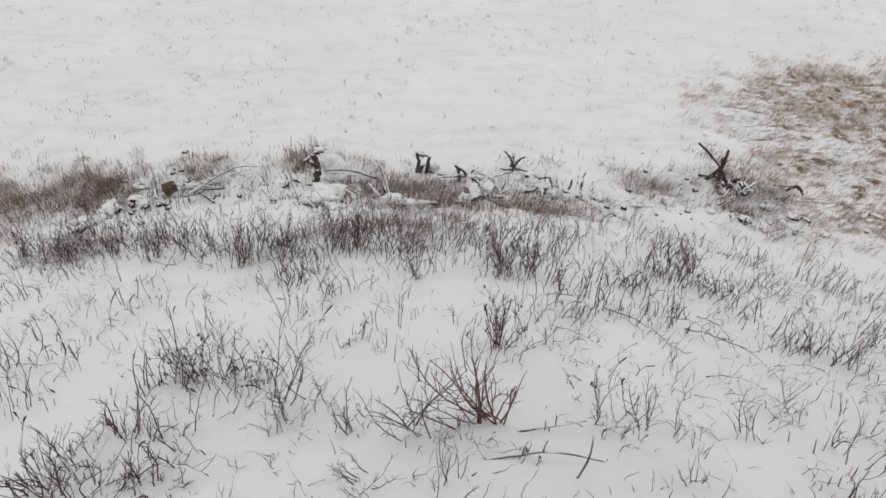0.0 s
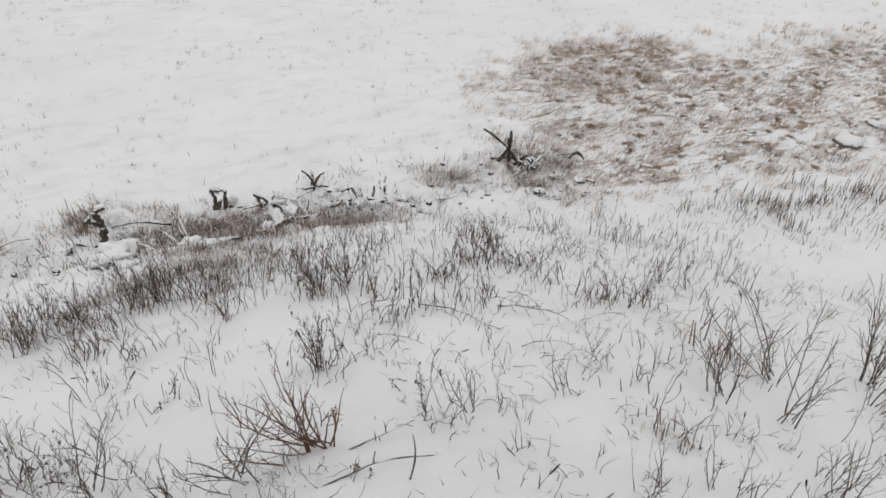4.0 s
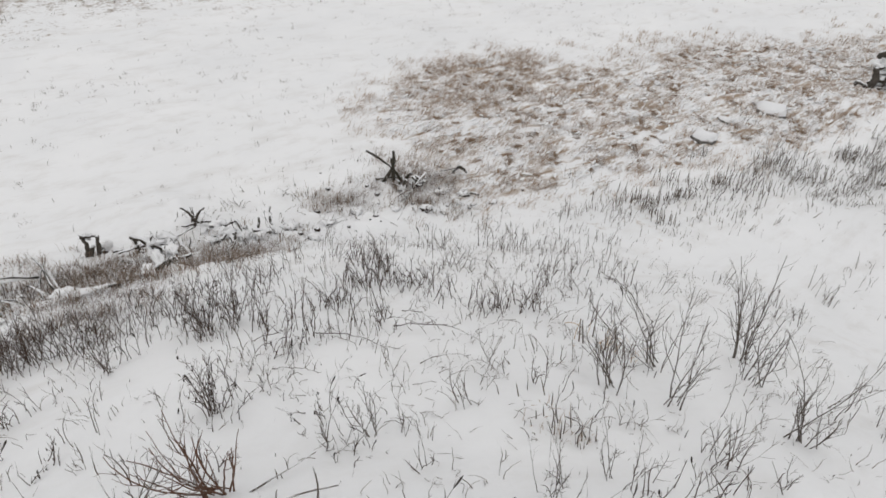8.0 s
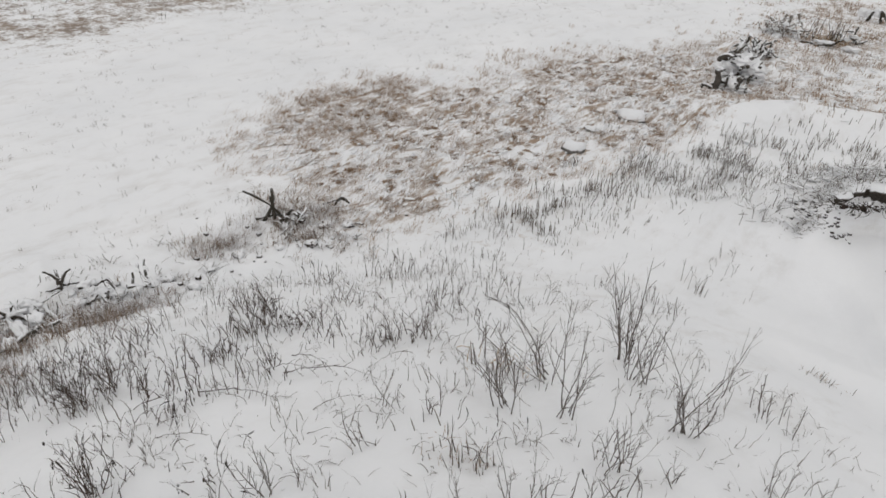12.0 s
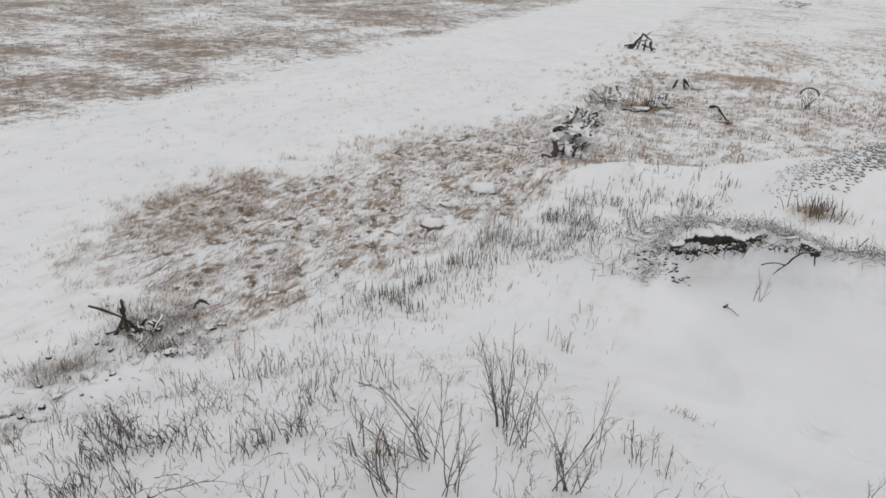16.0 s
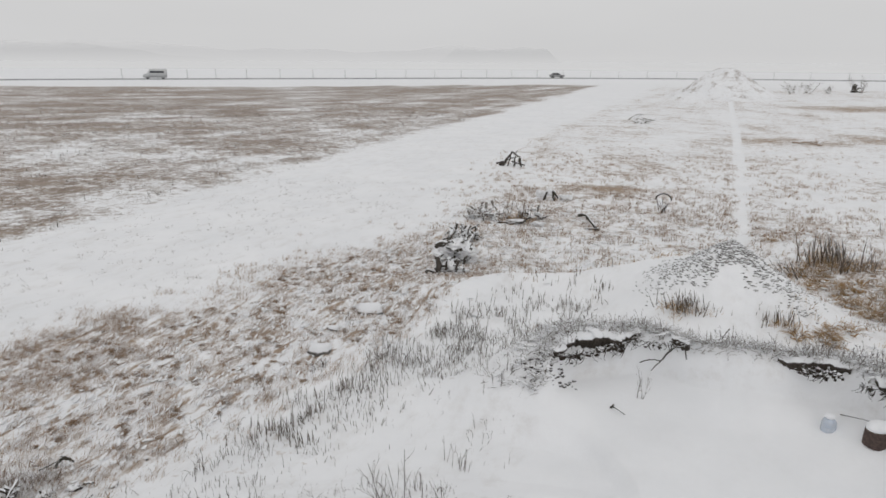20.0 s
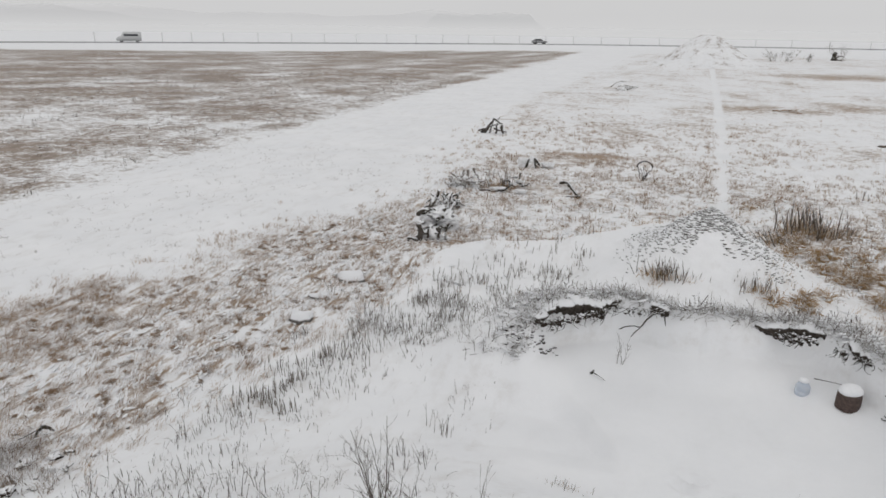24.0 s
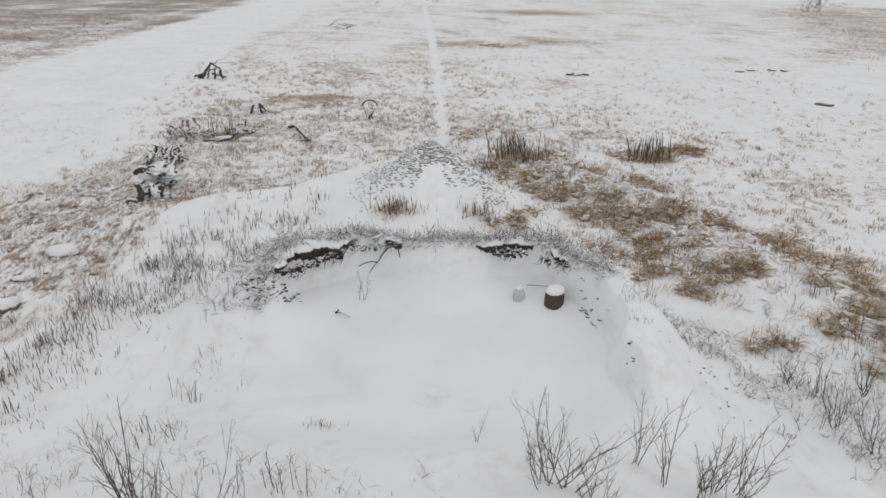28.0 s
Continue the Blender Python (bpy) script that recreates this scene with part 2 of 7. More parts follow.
def snow_mat():
    """Snow over dead grass and soil: the mesh's own 'litter' layer says how much shows through."""
    m, nt, p = node_mat("snowy_ground")
    geo = nt.nodes.new("ShaderNodeNewGeometry").outputs["Position"]
    at = nt.nodes.new("ShaderNodeAttribute")
    at.attribute_name = "litter"
    sepc = nt.nodes.new("ShaderNodeSeparateColor")
    nt.links.new(at.outputs["Color"], sepc.inputs[0])
    litter, dark, laid = sepc.outputs[0], sepc.outputs[1], sepc.outputs[2]
    stretch = add(nt, "ShaderNodeMapping", Scale=(0.8, 1.0, 1.0))
    nt.links.new(geo, stretch.inputs[0])
    fine = noise_tex(nt, geo, 9.0, 6, 0.7)
    tuft = noise_tex(nt, geo, 2.2, 5, 0.65)
    wide = noise_tex(nt, stretch.outputs[0], 0.4, 8, 0.72)
    n = calc(nt, "ADD", calc(nt, "MULTIPLY", fine, 0.35), calc(nt, "ADD", calc(nt, "MULTIPLY", tuft, 0.35), calc(nt, "MULTIPLY", wide, 0.3)))
    comb = add(nt, "ShaderNodeMapping", Scale=(5.5, 1.3, 1.0), Rotation=(0, 0, radians(8)))
    nt.links.new(geo, comb.inputs[0])
    streak = noise_tex(nt, comb.outputs[0], 1.0, 5, 0.62)
    n = calc(nt, "ADD", calc(nt, "MULTIPLY", n, calc(nt, "SUBTRACT", 1.0, laid)), calc(nt, "MULTIPLY", laid, calc(nt, "ADD", calc(nt, "MULTIPLY", streak, 0.75), calc(nt, "MULTIPLY", fine, 0.25))))
    th = calc(nt, "SUBTRACT", 0.645, calc(nt, "MULTIPLY", litter, 0.25))
    cover = calc(nt, "MULTIPLY", calc(nt, "SUBTRACT", n, th), 11.0, clamp=True)
    straw = ramp(nt, noise_tex(nt, geo, 1.3, 5), (0.3, (0.245, 0.178, 0.125)), (0.55, (0.38, 0.288, 0.212)), (0.75, (0.48, 0.39, 0.30)))
    soil = ramp(nt, noise_tex(nt, geo, 1.7, 5), (0.3, (0.15, 0.128, 0.115)), (0.7, (0.33, 0.285, 0.26)))
    ground_c = mix(nt, dark, straw, soil)
    snow_c = ramp(nt, noise_tex(nt, geo, 0.5, 5), (0.25, (0.80, 0.81, 0.83)), (0.75, (0.88, 0.885, 0.90)))
    # thin snow, where the ground greys it
    drift = add(nt, "ShaderNodeMapping", Scale=(1.0, 0.45, 1.0), Rotation=(0, 0, radians(-14)))
    nt.links.new(geo, drift.inputs[0])
    thin = calc(nt, "MULTIPLY", calc(nt, "SUBTRACT", noise_tex(nt, drift.outputs[0], 2.6, 7, 0.72), 0.50), 3.2, clamp=True)
    thin = calc(nt, "MULTIPLY", calc(nt, "MULTIPLY", thin, 0.55), calc(nt, "MULTIPLY", litter, 12.0, clamp=True))
    snow_c = mix(nt, thin, snow_c, (0.58, 0.555, 0.53))
    nt.links.new(mix(nt, cover, snow_c, ground_c), p.inputs["Base Color"])
    p.inputs["Roughness"].default_value = 0.75
    p.inputs["Specular IOR Level"].default_value = 0.2
    bump(nt, p, calc(nt, "ADD", calc(nt, "MULTIPLY", noise_tex(nt, geo, 5, 6, 0.6), 0.6), calc(nt, "MULTIPLY", noise_tex(nt, geo, 34, 4), 0.25)), 0.35, 0.06)
    return m


SNOW = snow_mat()


def inside(x, y, poly):
    """Even-odd test of points in a polygon."""
    hit = np.zeros(np.shape(x), bool)
    for (ax, ay), (bx, by) in zip(poly, poly[1:] + poly[:1]):
        cross = ((ay > y) != (by > y)) & (x < (bx - ax) * (y - ay) / (by - ay + 1e-12) + ax)
        hit ^= cross
    return hit


def near_poly(x, y, poly, soft):
    """1 inside a polygon, falling to 0 at soft metres outside."""
    d = near_line(x, y, tuple(poly) + (poly[0],))
    return np.where(inside(x, y, tuple(poly)), 1.0, np.clip(1 - d / soft, 0, 1))


PATCH = ((-11.3, 6.8), (-12.6, 8.7), (-12.5, 10.7), (-10.9, 12.0), (-10.4, 13.8), (-10.9, 15.5), (-9.8, 18.3), (-7.9, 21.2), (-6.2, 18.6), (-5.8, 14.4), (-6.6, 11.6), (-7.2, 9.1), (-7.8, 6.4))
FIELD = ((-19.5, -200), (-20.3, 1), (-21.2, 12), (-21.6, 30), (-23.2, 55), (-28, 182), (-84, 131), (-300, 10), (-300, -200))
RIGHT_FIELD = ((34, 54), (48, 71), (70, 123), (125, 170), (182, 148), (137, 68), (68, 46))
BROWN_PATCHES = ((-5.0, 44.6, 3.2, 1.2), (6.0, 58.5, 5.0, 2.4), (13.5, 62.0, 4.0, 1.6), (18.0, 105.0, 9.0, 4.0), (10.3, 42.0, 1.2, 0.5), (23.5, 51.0, 2.6, 1.2), (-4.6, 33.0, 1.6, 0.6), (-12.8, -1.8, 0.8, 0.25), (-12.5, -3.3, 1.2, 0.35))


BERM_CLUMPS = ((3.3, 20.7, 0.8), (3.9, 19.0, 0.7), (4.5, 17.9, 0.65), (5.2, 16.8, 0.7), (5.6, 15.6, 0.8), (5.6, 14.5, 0.9), (5.5, 13.4, 0.6), (6.0, 12.1, 0.5), (6.4, 10.1, 0.3),
               (7.0, 16.1, 0.55), (8.0, 15.4, 0.6), (8.9, 14.8, 0.5), (8.4, 13.4, 0.6), (8.3, 12.5, 0.55), (9.7, 13.2, 0.6), (9.1, 11.9, 0.5), (8.6, 10.7, 0.6), (7.7, 10.4, 0.35), (9.3, 10.0, 0.6),
               (6.7, 14.0, 0.35), (7.1, 12.9, 0.4), (6.4, 13.2, 0.35), (8.3, 22.6, 0.75), (10.0, 23.6, 0.6), (7.0, 19.5, 0.35), (7.5, 18.8, 0.35), (6.0, 20.4, 0.4),
               (2.0, 15.1, 0.35), (2.7, 15.5, 0.45), (3.4, 15.7, 0.5), (4.1, 15.8, 0.4), (-1.4, 15.8, 0.3), (-1.0, 15.6, 0.25), (-0.3, 14.9, 0.3), (0.1, 14.85, 0.25), (1.9, 14.85, 0.3),
               (-0.4, 18.7, 0.25), (-0.9, 18.5, 0.22), (-1.4, 18.3, 0.25), (-2.0, 18.0, 0.2), (-2.7, 17.7, 0.2))


def berm_dens(x, y):
    best = 0.0
    for cx, cy, rr in BERM_CLUMPS:
        rr = rr * 1.12
        thin = 0.4 if cx < 4.5 and 14.5 < cy < 16.3 else 1.0
        best = np.maximum(best, thin * np.exp(-(((x - cx) ** 2 + (y - cy) ** 2) / rr ** 2) ** 1.5))
    loose = 0.07 * np.exp(-(near_line(x, y, RIGHT_BERM) / 1.5) ** 4)
    return np.clip(best * (0.75 + 0.7 * waves(x, y, 0.6, 22)) + loose, 0, 1)


def litter_at(x, y):
    """How much dead grass shows through the snow, and how much of that is dark."""
    w = waves(x, y, 3.0, 4) * 0.12
    lit = 0.13 + w * 0.5
    edge = np.clip(0.15 * (y - 17), 0, 5.5)
    plain = smooth(11.5, 14, y) * smooth(-9.5, -6.5, x + edge)
    on_patch = near_poly(x, y, PATCH, 2.2) ** 1.5
    plain = plain * np.where(x < 0.8, np.where(x > -6.0, smooth(-0.15, 0.35, y - crest_y(x)), 1.0), 1.0)
    lit = lit + plain * (0.36 + 0.20 * waves(x, y, 7.0, 8) + 0.07 * smooth(36, 26, y) + 0.07 * smooth(34, 50, y)) * (1 - (0.16 * smooth(3.5, 7, x) + 0.16 * smooth(14, 25, x)) * (1 - smooth(50, 80, y))) * (1 - 0.75 * on_patch)
    lit = lit + (0.43 + 0.22 * waves(x, y, 1.4, 15)) * on_patch * (1 - 0.12 * smooth(11.5, 14, y))
    field = near_poly(x + 1.1 * waves(x, y, 5.0, 35) + 0.5 * waves(x, y, 1.4, 36), y, FIELD, 3.0) ** 1.3
    lit = lit + (0.64 + 0.12 * smooth(40, 90, np.hypot(x, y))) * field * (1 + 0.20 * waves(x, y, 14, 12) + 0.42 * waves(x, y, 4.0, 18))
    lit = lit + 0.22 * near_poly(x, y, RIGHT_FIELD, 8.0)
    for cx, cy, rx, ry in BROWN_PATCHES:
        lit = lit + 0.42 * np.exp(-(((x - cx) / rx) ** 2 + ((y - cy) / ry) ** 2) ** 2)
    lit = lit + 0.14 * np.exp(-(near_line(x, y, RIGHT_BERM) / 1.3) ** 2) * (1 + 0.8 * waves(x, y, 0.8, 14)) + 0.13 * berm_dens(x, y)
    lit = lit + 0.10 * np.exp(-(near_line(x, y, TAIL) / 0.45) ** 2)
    lit = lit + 0.22 * np.exp(-(near_line(x, y, LEFT_BERM) / 0.8) ** 2)
    lane = smooth(-22.5, -20.5, x) * smooth(-12, -14, x) * smooth(22, 14, y) + smooth(-23, -20, x) * smooth(-8, -11.5, x + edge) * smooth(14, 22, y)
    lit = lit * (1 - 0.55 * np.clip(lane, 0, 1) * (1 - near_poly(x, y, PATCH, 1.0)))
    lit = lit + 0.36 * np.clip(lane, 0, 1) * np.clip(waves(x * 1.3 + 0.06 * y, y * 0.09, 1.5, 34) - 0.05, 0, 1) * (1 - near_poly(x, y, PATCH, 1.0))
    lit = lit * (1 - 0.95 * np.exp(-(near_line(x, y, PATH) / 0.27) ** 4))
    lit = lit * (1 - 0.9 * smooth(1.0, 0.9, pit_reach(x, y))) * (1 - 0.7 * smooth(6.5, 4.5, np.hypot(x, y)))
    lit = lit * (1 - 0.8 * smooth(3.7, 2.3, np.hypot(x - PILE[0], y - PILE[1])))
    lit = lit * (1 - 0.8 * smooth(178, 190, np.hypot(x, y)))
    dark = np.clip(0.12 + 0.5 * field, 0, 1)
    return np.clip(lit, 0, 1), dark


def spaced(a, b, step, reach, grow=1.12):
    """Coordinates: even between a and b, then ever wider out to reach."""
    mid = list(np.arange(a, b + 1e-6, step))
    up, d = [mid[-1]], step
    while up[-1] < reach:
        d *= grow
        up.append(up[-1] + d)
    down, d = [mid[0]], step
    while down[-1] > -reach:
        d *= grow
        down.append(down[-1] - d)
    return np.array(down[:0:-1] + mid + up[1:])


def make_ground():
    xs, ys = spaced(-13, 9.5, 0.065, 2600, 1.10), spaced(-5, 20.0, 0.065, 2600, 1.10)
    X, Y = np.meshgrid(xs, ys)
    Z = ground_z(X, Y)
    nx, ny = len(xs), len(ys)
    verts = np.stack([X, Y, Z], -1).reshape(-1, 3)
    i = (np.arange(ny - 1)[:, None] * nx + np.arange(nx - 1)[None, :]).reshape(-1)
    faces = np.stack([i, i + 1, i + 1 + nx, i + nx], -1)
    me = bpy.data.meshes.new("ground")
    me.vertices.add(len(verts))
    me.vertices.foreach_set("co", verts.astype(np.float32).reshape(-1))
    me.loops.add(faces.size)
    me.loops.foreach_set("vertex_index", faces.astype(np.int32).reshape(-1))
    me.polygons.add(len(faces))
    me.polygons.foreach_set("loop_start", np.arange(0, faces.size, 4, dtype=np.int32))
    me.polygons.foreach_set("loop_total", np.full(len(faces), 4, np.int32))
    me.update(calc_edges=True)
    me.polygons.foreach_set("use_smooth", np.ones(len(faces), bool))
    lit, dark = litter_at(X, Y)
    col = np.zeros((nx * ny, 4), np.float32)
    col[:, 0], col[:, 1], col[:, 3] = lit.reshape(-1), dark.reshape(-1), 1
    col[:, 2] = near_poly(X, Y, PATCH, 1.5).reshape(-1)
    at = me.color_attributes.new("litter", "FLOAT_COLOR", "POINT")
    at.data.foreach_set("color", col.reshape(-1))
    me.materials.append(SNOW)
    return tagged(new("ground", me), "snow-covered plain and mound with dead grass showing through", "ground", kind="structure")


make_ground()


def make_far_mound():
    """The mound at the other end of the trail, of the same kind as the one underfoot."""
    verts, cols, faces = [], [], []
    rings, segs = 26, 64
    for i in range(rings + 1):
        d = 10.5 * i / rings
        for k in range(segs):
            w = math.tau * k / segs
            x, y = FAR_MOUND[0] + math.cos(w) * d, FAR_MOUND[1] + math.sin(w) * d
            h = float(np.interp(d, (0, 1.2, 2.4, 3.8, 5.6, 8.0, 10.5), (4.9, 4.75, 4.2, 3.2, 1.9, 0.5, -0.12)))
            lump = float(waves(x, y, 1.6, 41)) * 0.12 + float(waves(x, y, 4.0, 42)) * 0.2
            verts.append((x, y, PLAIN + h + lump * min(1, h)))
            lit = 0.46 + 0.35 * float(waves(x, y, 2.2, 43)) + 0.12 * abs(math.cos(w)) * (d < 7)
            cols.append((max(0, min(1, lit)), 0.7, 0, 1))
    for i in range(rings):
        for k in range(segs):
            a, b = i * segs + k, i * segs + (k + 1) % segs
            faces.append((a, b, b + segs, a + segs))
    me = bpy.data.meshes.new("far_mound")
    me.from_pydata(verts, [], faces)
    at = me.color_attributes.new("litter", "FLOAT_COLOR", "POINT")
    at.data.foreach_set("color", np.array(cols, np.float32).reshape(-1))
    me.polygons.foreach_set("use_smooth", np.ones(len(faces), bool))
    me.materials.append(SNOW)
    return tagged(new("far_mound", me), "snowy earth mound at the end of the trail", "mound")


make_far_mound()


# ---- building helpers ----
class Tubes:
    """Collects tapered, bent tubes into one mesh."""

    def __init__(self):
        self.v, self.f = [], []

    def tube(self, pts, radii, sides=4):
        n0, count = len(self.v), len(pts)
        for i, p in enumerate(pts):
            t = (pts[min(i + 1, count - 1)] - pts[max(i - 1, 0)]).normalized()
            a = t.cross(Vector((0.31, 0.87, 0.12))).normalized()
            b = t.cross(a)
            for k in range(sides):
                w = math.tau * k / sides
                self.v.append(p + (a * math.cos(w) + b * math.sin(w)) * radii[i])
        for i in range(count - 1):
            for k in range(sides):
                k2 = (k + 1) % sides
                self.f.append((n0 + i * sides + k, n0 + i * sides + k2, n0 + (i + 1) * sides + k2, n0 + (i + 1) * sides + k))
        self.f.append(tuple(n0 + (count - 1) * sides + k for k in range(sides)))
        self.f.append(tuple(n0 + k for k in reversed(range(sides))))

    def lump(self, centre, size, rng, rough=0.25, flat=1.0):
        """A small uneven stone-like lump."""
        n0 = len(self.v)
        rings, segs = 4, 6
        self.v.append(centre + Vector((0, 0, -size * flat)))
        for i in range(1, rings):
            th = math.pi * i / rings
            for k in range(segs):
                w = math.tau * k / segs
                s = size * (1 + rng.uniform(-rough, rough))
                self.v.append(centre + Vector((math.sin(th) * math.cos(w) * s, math.sin(th) * math.sin(w) * s, -math.cos(th) * s * flat)))
        self.v.append(centre + Vector((0, 0, size * flat)))
        top = len(self.v) - 1
        for k in range(segs):
            k2 = (k + 1) % segs
            self.f.append((n0, n0 + 1 + k2, n0 + 1 + k))
            for i in range(rings - 2):
                a, b = n0 + 1 + i * segs, n0 + 1 + (i + 1) * segs
                self.f.append((a + k, a + k2, b + k2, b + k))
            self.f.append((n0 + 1 + (rings - 2) * segs + k, n0 + 1 + (rings - 2) * segs + k2, top))

    def mesh(self, name, mat, smooth_faces=True):
        me = bpy.data.meshes.new(name)
        me.from_pydata([tuple(p) for p in self.v], [], self.f)
        me.materials.append(mat)
        if smooth_faces:
            me.polygons.foreach_set("use_smooth", np.ones(len(me.polygons), bool))
        return me


def part(name, shape, mat, parent, label="", smooth_faces=True):
    """Links a Tubes or a bmesh as one mesh under its thing."""
    if isinstance(shape, Tubes):
        me = shape.mesh(name, mat, smooth_faces)
    else:
        me = bpy.data.meshes.new(name)
        shape.to_mesh(me)
        shape.free()
        me.materials.append(mat)
        if smooth_faces:
            me.polygons.foreach_set("use_smooth", np.ones(len(me.polygons), bool))
    ob = new(name, me)
    ob.parent = parent
    return tagged(ob, label)


def gz(x, y):
    return float(ground_z(x, y))


def thing(name, x, y, label, category, group="", sink=0.0, rz=0.0):
    ob = new(name)
    ob.empty_display_size = 0.1
    ob.matrix_basis = pose(x, y, gz(x, y) - sink, 0, 0, rz)
    return tagged(ob, label, category, group)


def rand_dir(rng):
    v = Vector((rng.gauss(0, 1), rng.gauss(0, 1), rng.gauss(0, 1)))
    return v.normalized()


def stem_path(rng, base, way, length, steps=7, wiggle=0.10, rise=0.25):
    """A bent path that starts along way and slowly turns upwards."""
    pts, d, p = [base.copy()], way.normalized(), base.copy()
    for _ in range(steps - 1):
        d = (d + rand_dir(rng) * wiggle + Vector((0, 0, rise / steps))).normalized()
        p = p + d * (length / (steps - 1))
        pts.append(p.copy())
    return pts


def hooked(rng, base, way, length, steps=8, wiggle=0.12, curl=0.2, rise=0.0):
    """A stalk that bends steadily one way, most of all towards its tip."""
    w = rng.uniform(0, math.tau)
    side = Vector((math.cos(w), math.sin(w), 0))
    pts, d, p = [base.copy()], way.normalized(), base.copy()
    for i in range(steps - 1):
        u = i / (steps - 1)
        d = (d + side * curl * u + Vector((0, 0, rise - curl * u * u)) + rand_dir(rng) * wiggle).normalized()
        p = p + d * (length / (steps - 1))
        pts.append(p.copy())
    return pts


# ---- materials of plants, wood and small things ----
def plant_mat(name, dark, light, frost=0.35, rough=0.85):
    """Dry stems, a little different each, with snow caught on their upper side."""
    m, nt, p = node_mat(name)
    g = nt.nodes.new("ShaderNodeNewGeometry")
    isl = g.outputs["Random Per Island"]
    base = mix(nt, isl, dark, light)
    base = mix(nt, calc(nt, "MULTIPLY", noise_tex(nt, g.outputs["Position"], 30, 3), 0.6), base, tuple(c * 0.45 for c in dark))
    sep = nt.nodes.new("ShaderNodeSeparateXYZ")
    nt.links.new(g.outputs["Normal"], sep.inputs[0])
    patch = calc(nt, "MULTIPLY", calc(nt, "SUBTRACT", noise_tex(nt, g.outputs["Position"], 7, 3), 0.62 - frost * 0.45), 6.0, clamp=True)
    up = calc(nt, "MULTIPLY", calc(nt, "SUBTRACT", sep.outputs[2], 0.15), 3.0, clamp=True)
    nt.links.new(mix(nt, calc(nt, "MULTIPLY", patch, up), base, (0.82, 0.83, 0.85)), p.inputs["Base Color"])
    p.inputs["Roughness"].default_value = rough
    p.inputs["Specular IOR Level"].default_value = 0.2
    return m


def wood_mat(name, dark, light, snow=0.5, scale=18.0):
    """Weathered wood or soil with snow lying on what faces up."""
    m, nt, p = node_mat(name)
    g = nt.nodes.new("ShaderNodeNewGeometry")
    co = nt.nodes.new("ShaderNodeTexCoord").outputs["Object"]
    n = noise_tex(nt, co, scale, 6, 0.7)
    base = ramp(nt, n, (0.3, dark), (0.7, light))
    sep = nt.nodes.new("ShaderNodeSeparateXYZ")
    nt.links.new(g.outputs["Normal"], sep.inputs[0])
    wob = calc(nt, "ADD", sep.outputs[2], calc(nt, "MULTIPLY", calc(nt, "SUBTRACT", noise_tex(nt, co, scale * 0.5, 4), 0.5), 0.9))
    cover = calc(nt, "MULTIPLY", calc(nt, "SUBTRACT", wob, 1.0 - snow), 6.0, clamp=True)
    nt.links.new(mix(nt, cover, base, (0.82, 0.83, 0.85)), p.inputs["Base Color"])
    p.inputs["Roughness"].default_value = 0.9
    p.inputs["Specular IOR Level"].default_value = 0.15
    bump(nt, p, n, 0.6, 0.02)
    return m


def plain_mat(name, a, b, rough=0.6, scale=12.0, spec=0.4, bumps=0.2):
    m, nt, p = node_mat(name)
    co = nt.nodes.new("ShaderNodeTexCoord").outputs["Object"]
    n = noise_tex(nt, co, scale, 5)
    nt.links.new(ramp(nt, n, (0.35, a), (0.65, b)), p.inputs["Base Color"])
    p.inputs["Roughness"].default_value, p.inputs["Specular IOR Level"].default_value = rough, spec
    bump(nt, p, n, bumps, 0.01)
    return m


BARK_GREY = plant_mat("grey_bark", (0.085, 0.07, 0.06), (0.20, 0.17, 0.145), 0.35)
BARK_RED = plant_mat("red_bark", (0.115, 0.058, 0.040), (0.225, 0.13, 0.09), 0.15)
FROSTED = plant_mat("frosted_weed", (0.16, 0.138, 0.118), (0.35, 0.31, 0.27), 1.0)
WEED_DARK = plant_mat("dark_weed", (0.055, 0.037, 0.029), (0.15, 0.105, 0.08), 0.38)
WEED_GREY = plant_mat("grey_weed", (0.11, 0.088, 0.070), (0.25, 0.20, 0.158), 0.5)
SEED = plant_mat("seed_head", (0.03, 0.025, 0.022), (0.075, 0.06, 0.05), 0.3)
STRAW = plant_mat("straw", (0.24, 0.155, 0.095), (0.46, 0.33, 0.22), 0.45)
STRAW_PALE = plant_mat("pale_straw", (0.36, 0.255, 0.18), (0.60, 0.46, 0.34), 0.45)
STRAW_GOLD = plant_mat("golden_straw", (0.36, 0.21, 0.085), (0.66, 0.45, 0.22), 0.42)
DRIFTWOOD = wood_mat("driftwood", (0.035, 0.03, 0.027), (0.12, 0.105, 0.092), 0.45)
DARKWOOD = wood_mat("dark_wood", (0.028, 0.026, 0.022), (0.085, 0.075, 0.06), 0.25)
SOIL = wood_mat("dark_soil", (0.018, 0.014, 0.012), (0.07, 0.052, 0.042), 0.30, 26)
LOGBARK = wood_mat("log_bark", (0.05, 0.038, 0.034), (0.14, 0.102, 0.09), 0.02, 22)
CAP = plain_mat("snow_cap", (0.80, 0.81, 0.83), (0.87, 0.875, 0.89), 0.8, 9, 0.2, 0.3)


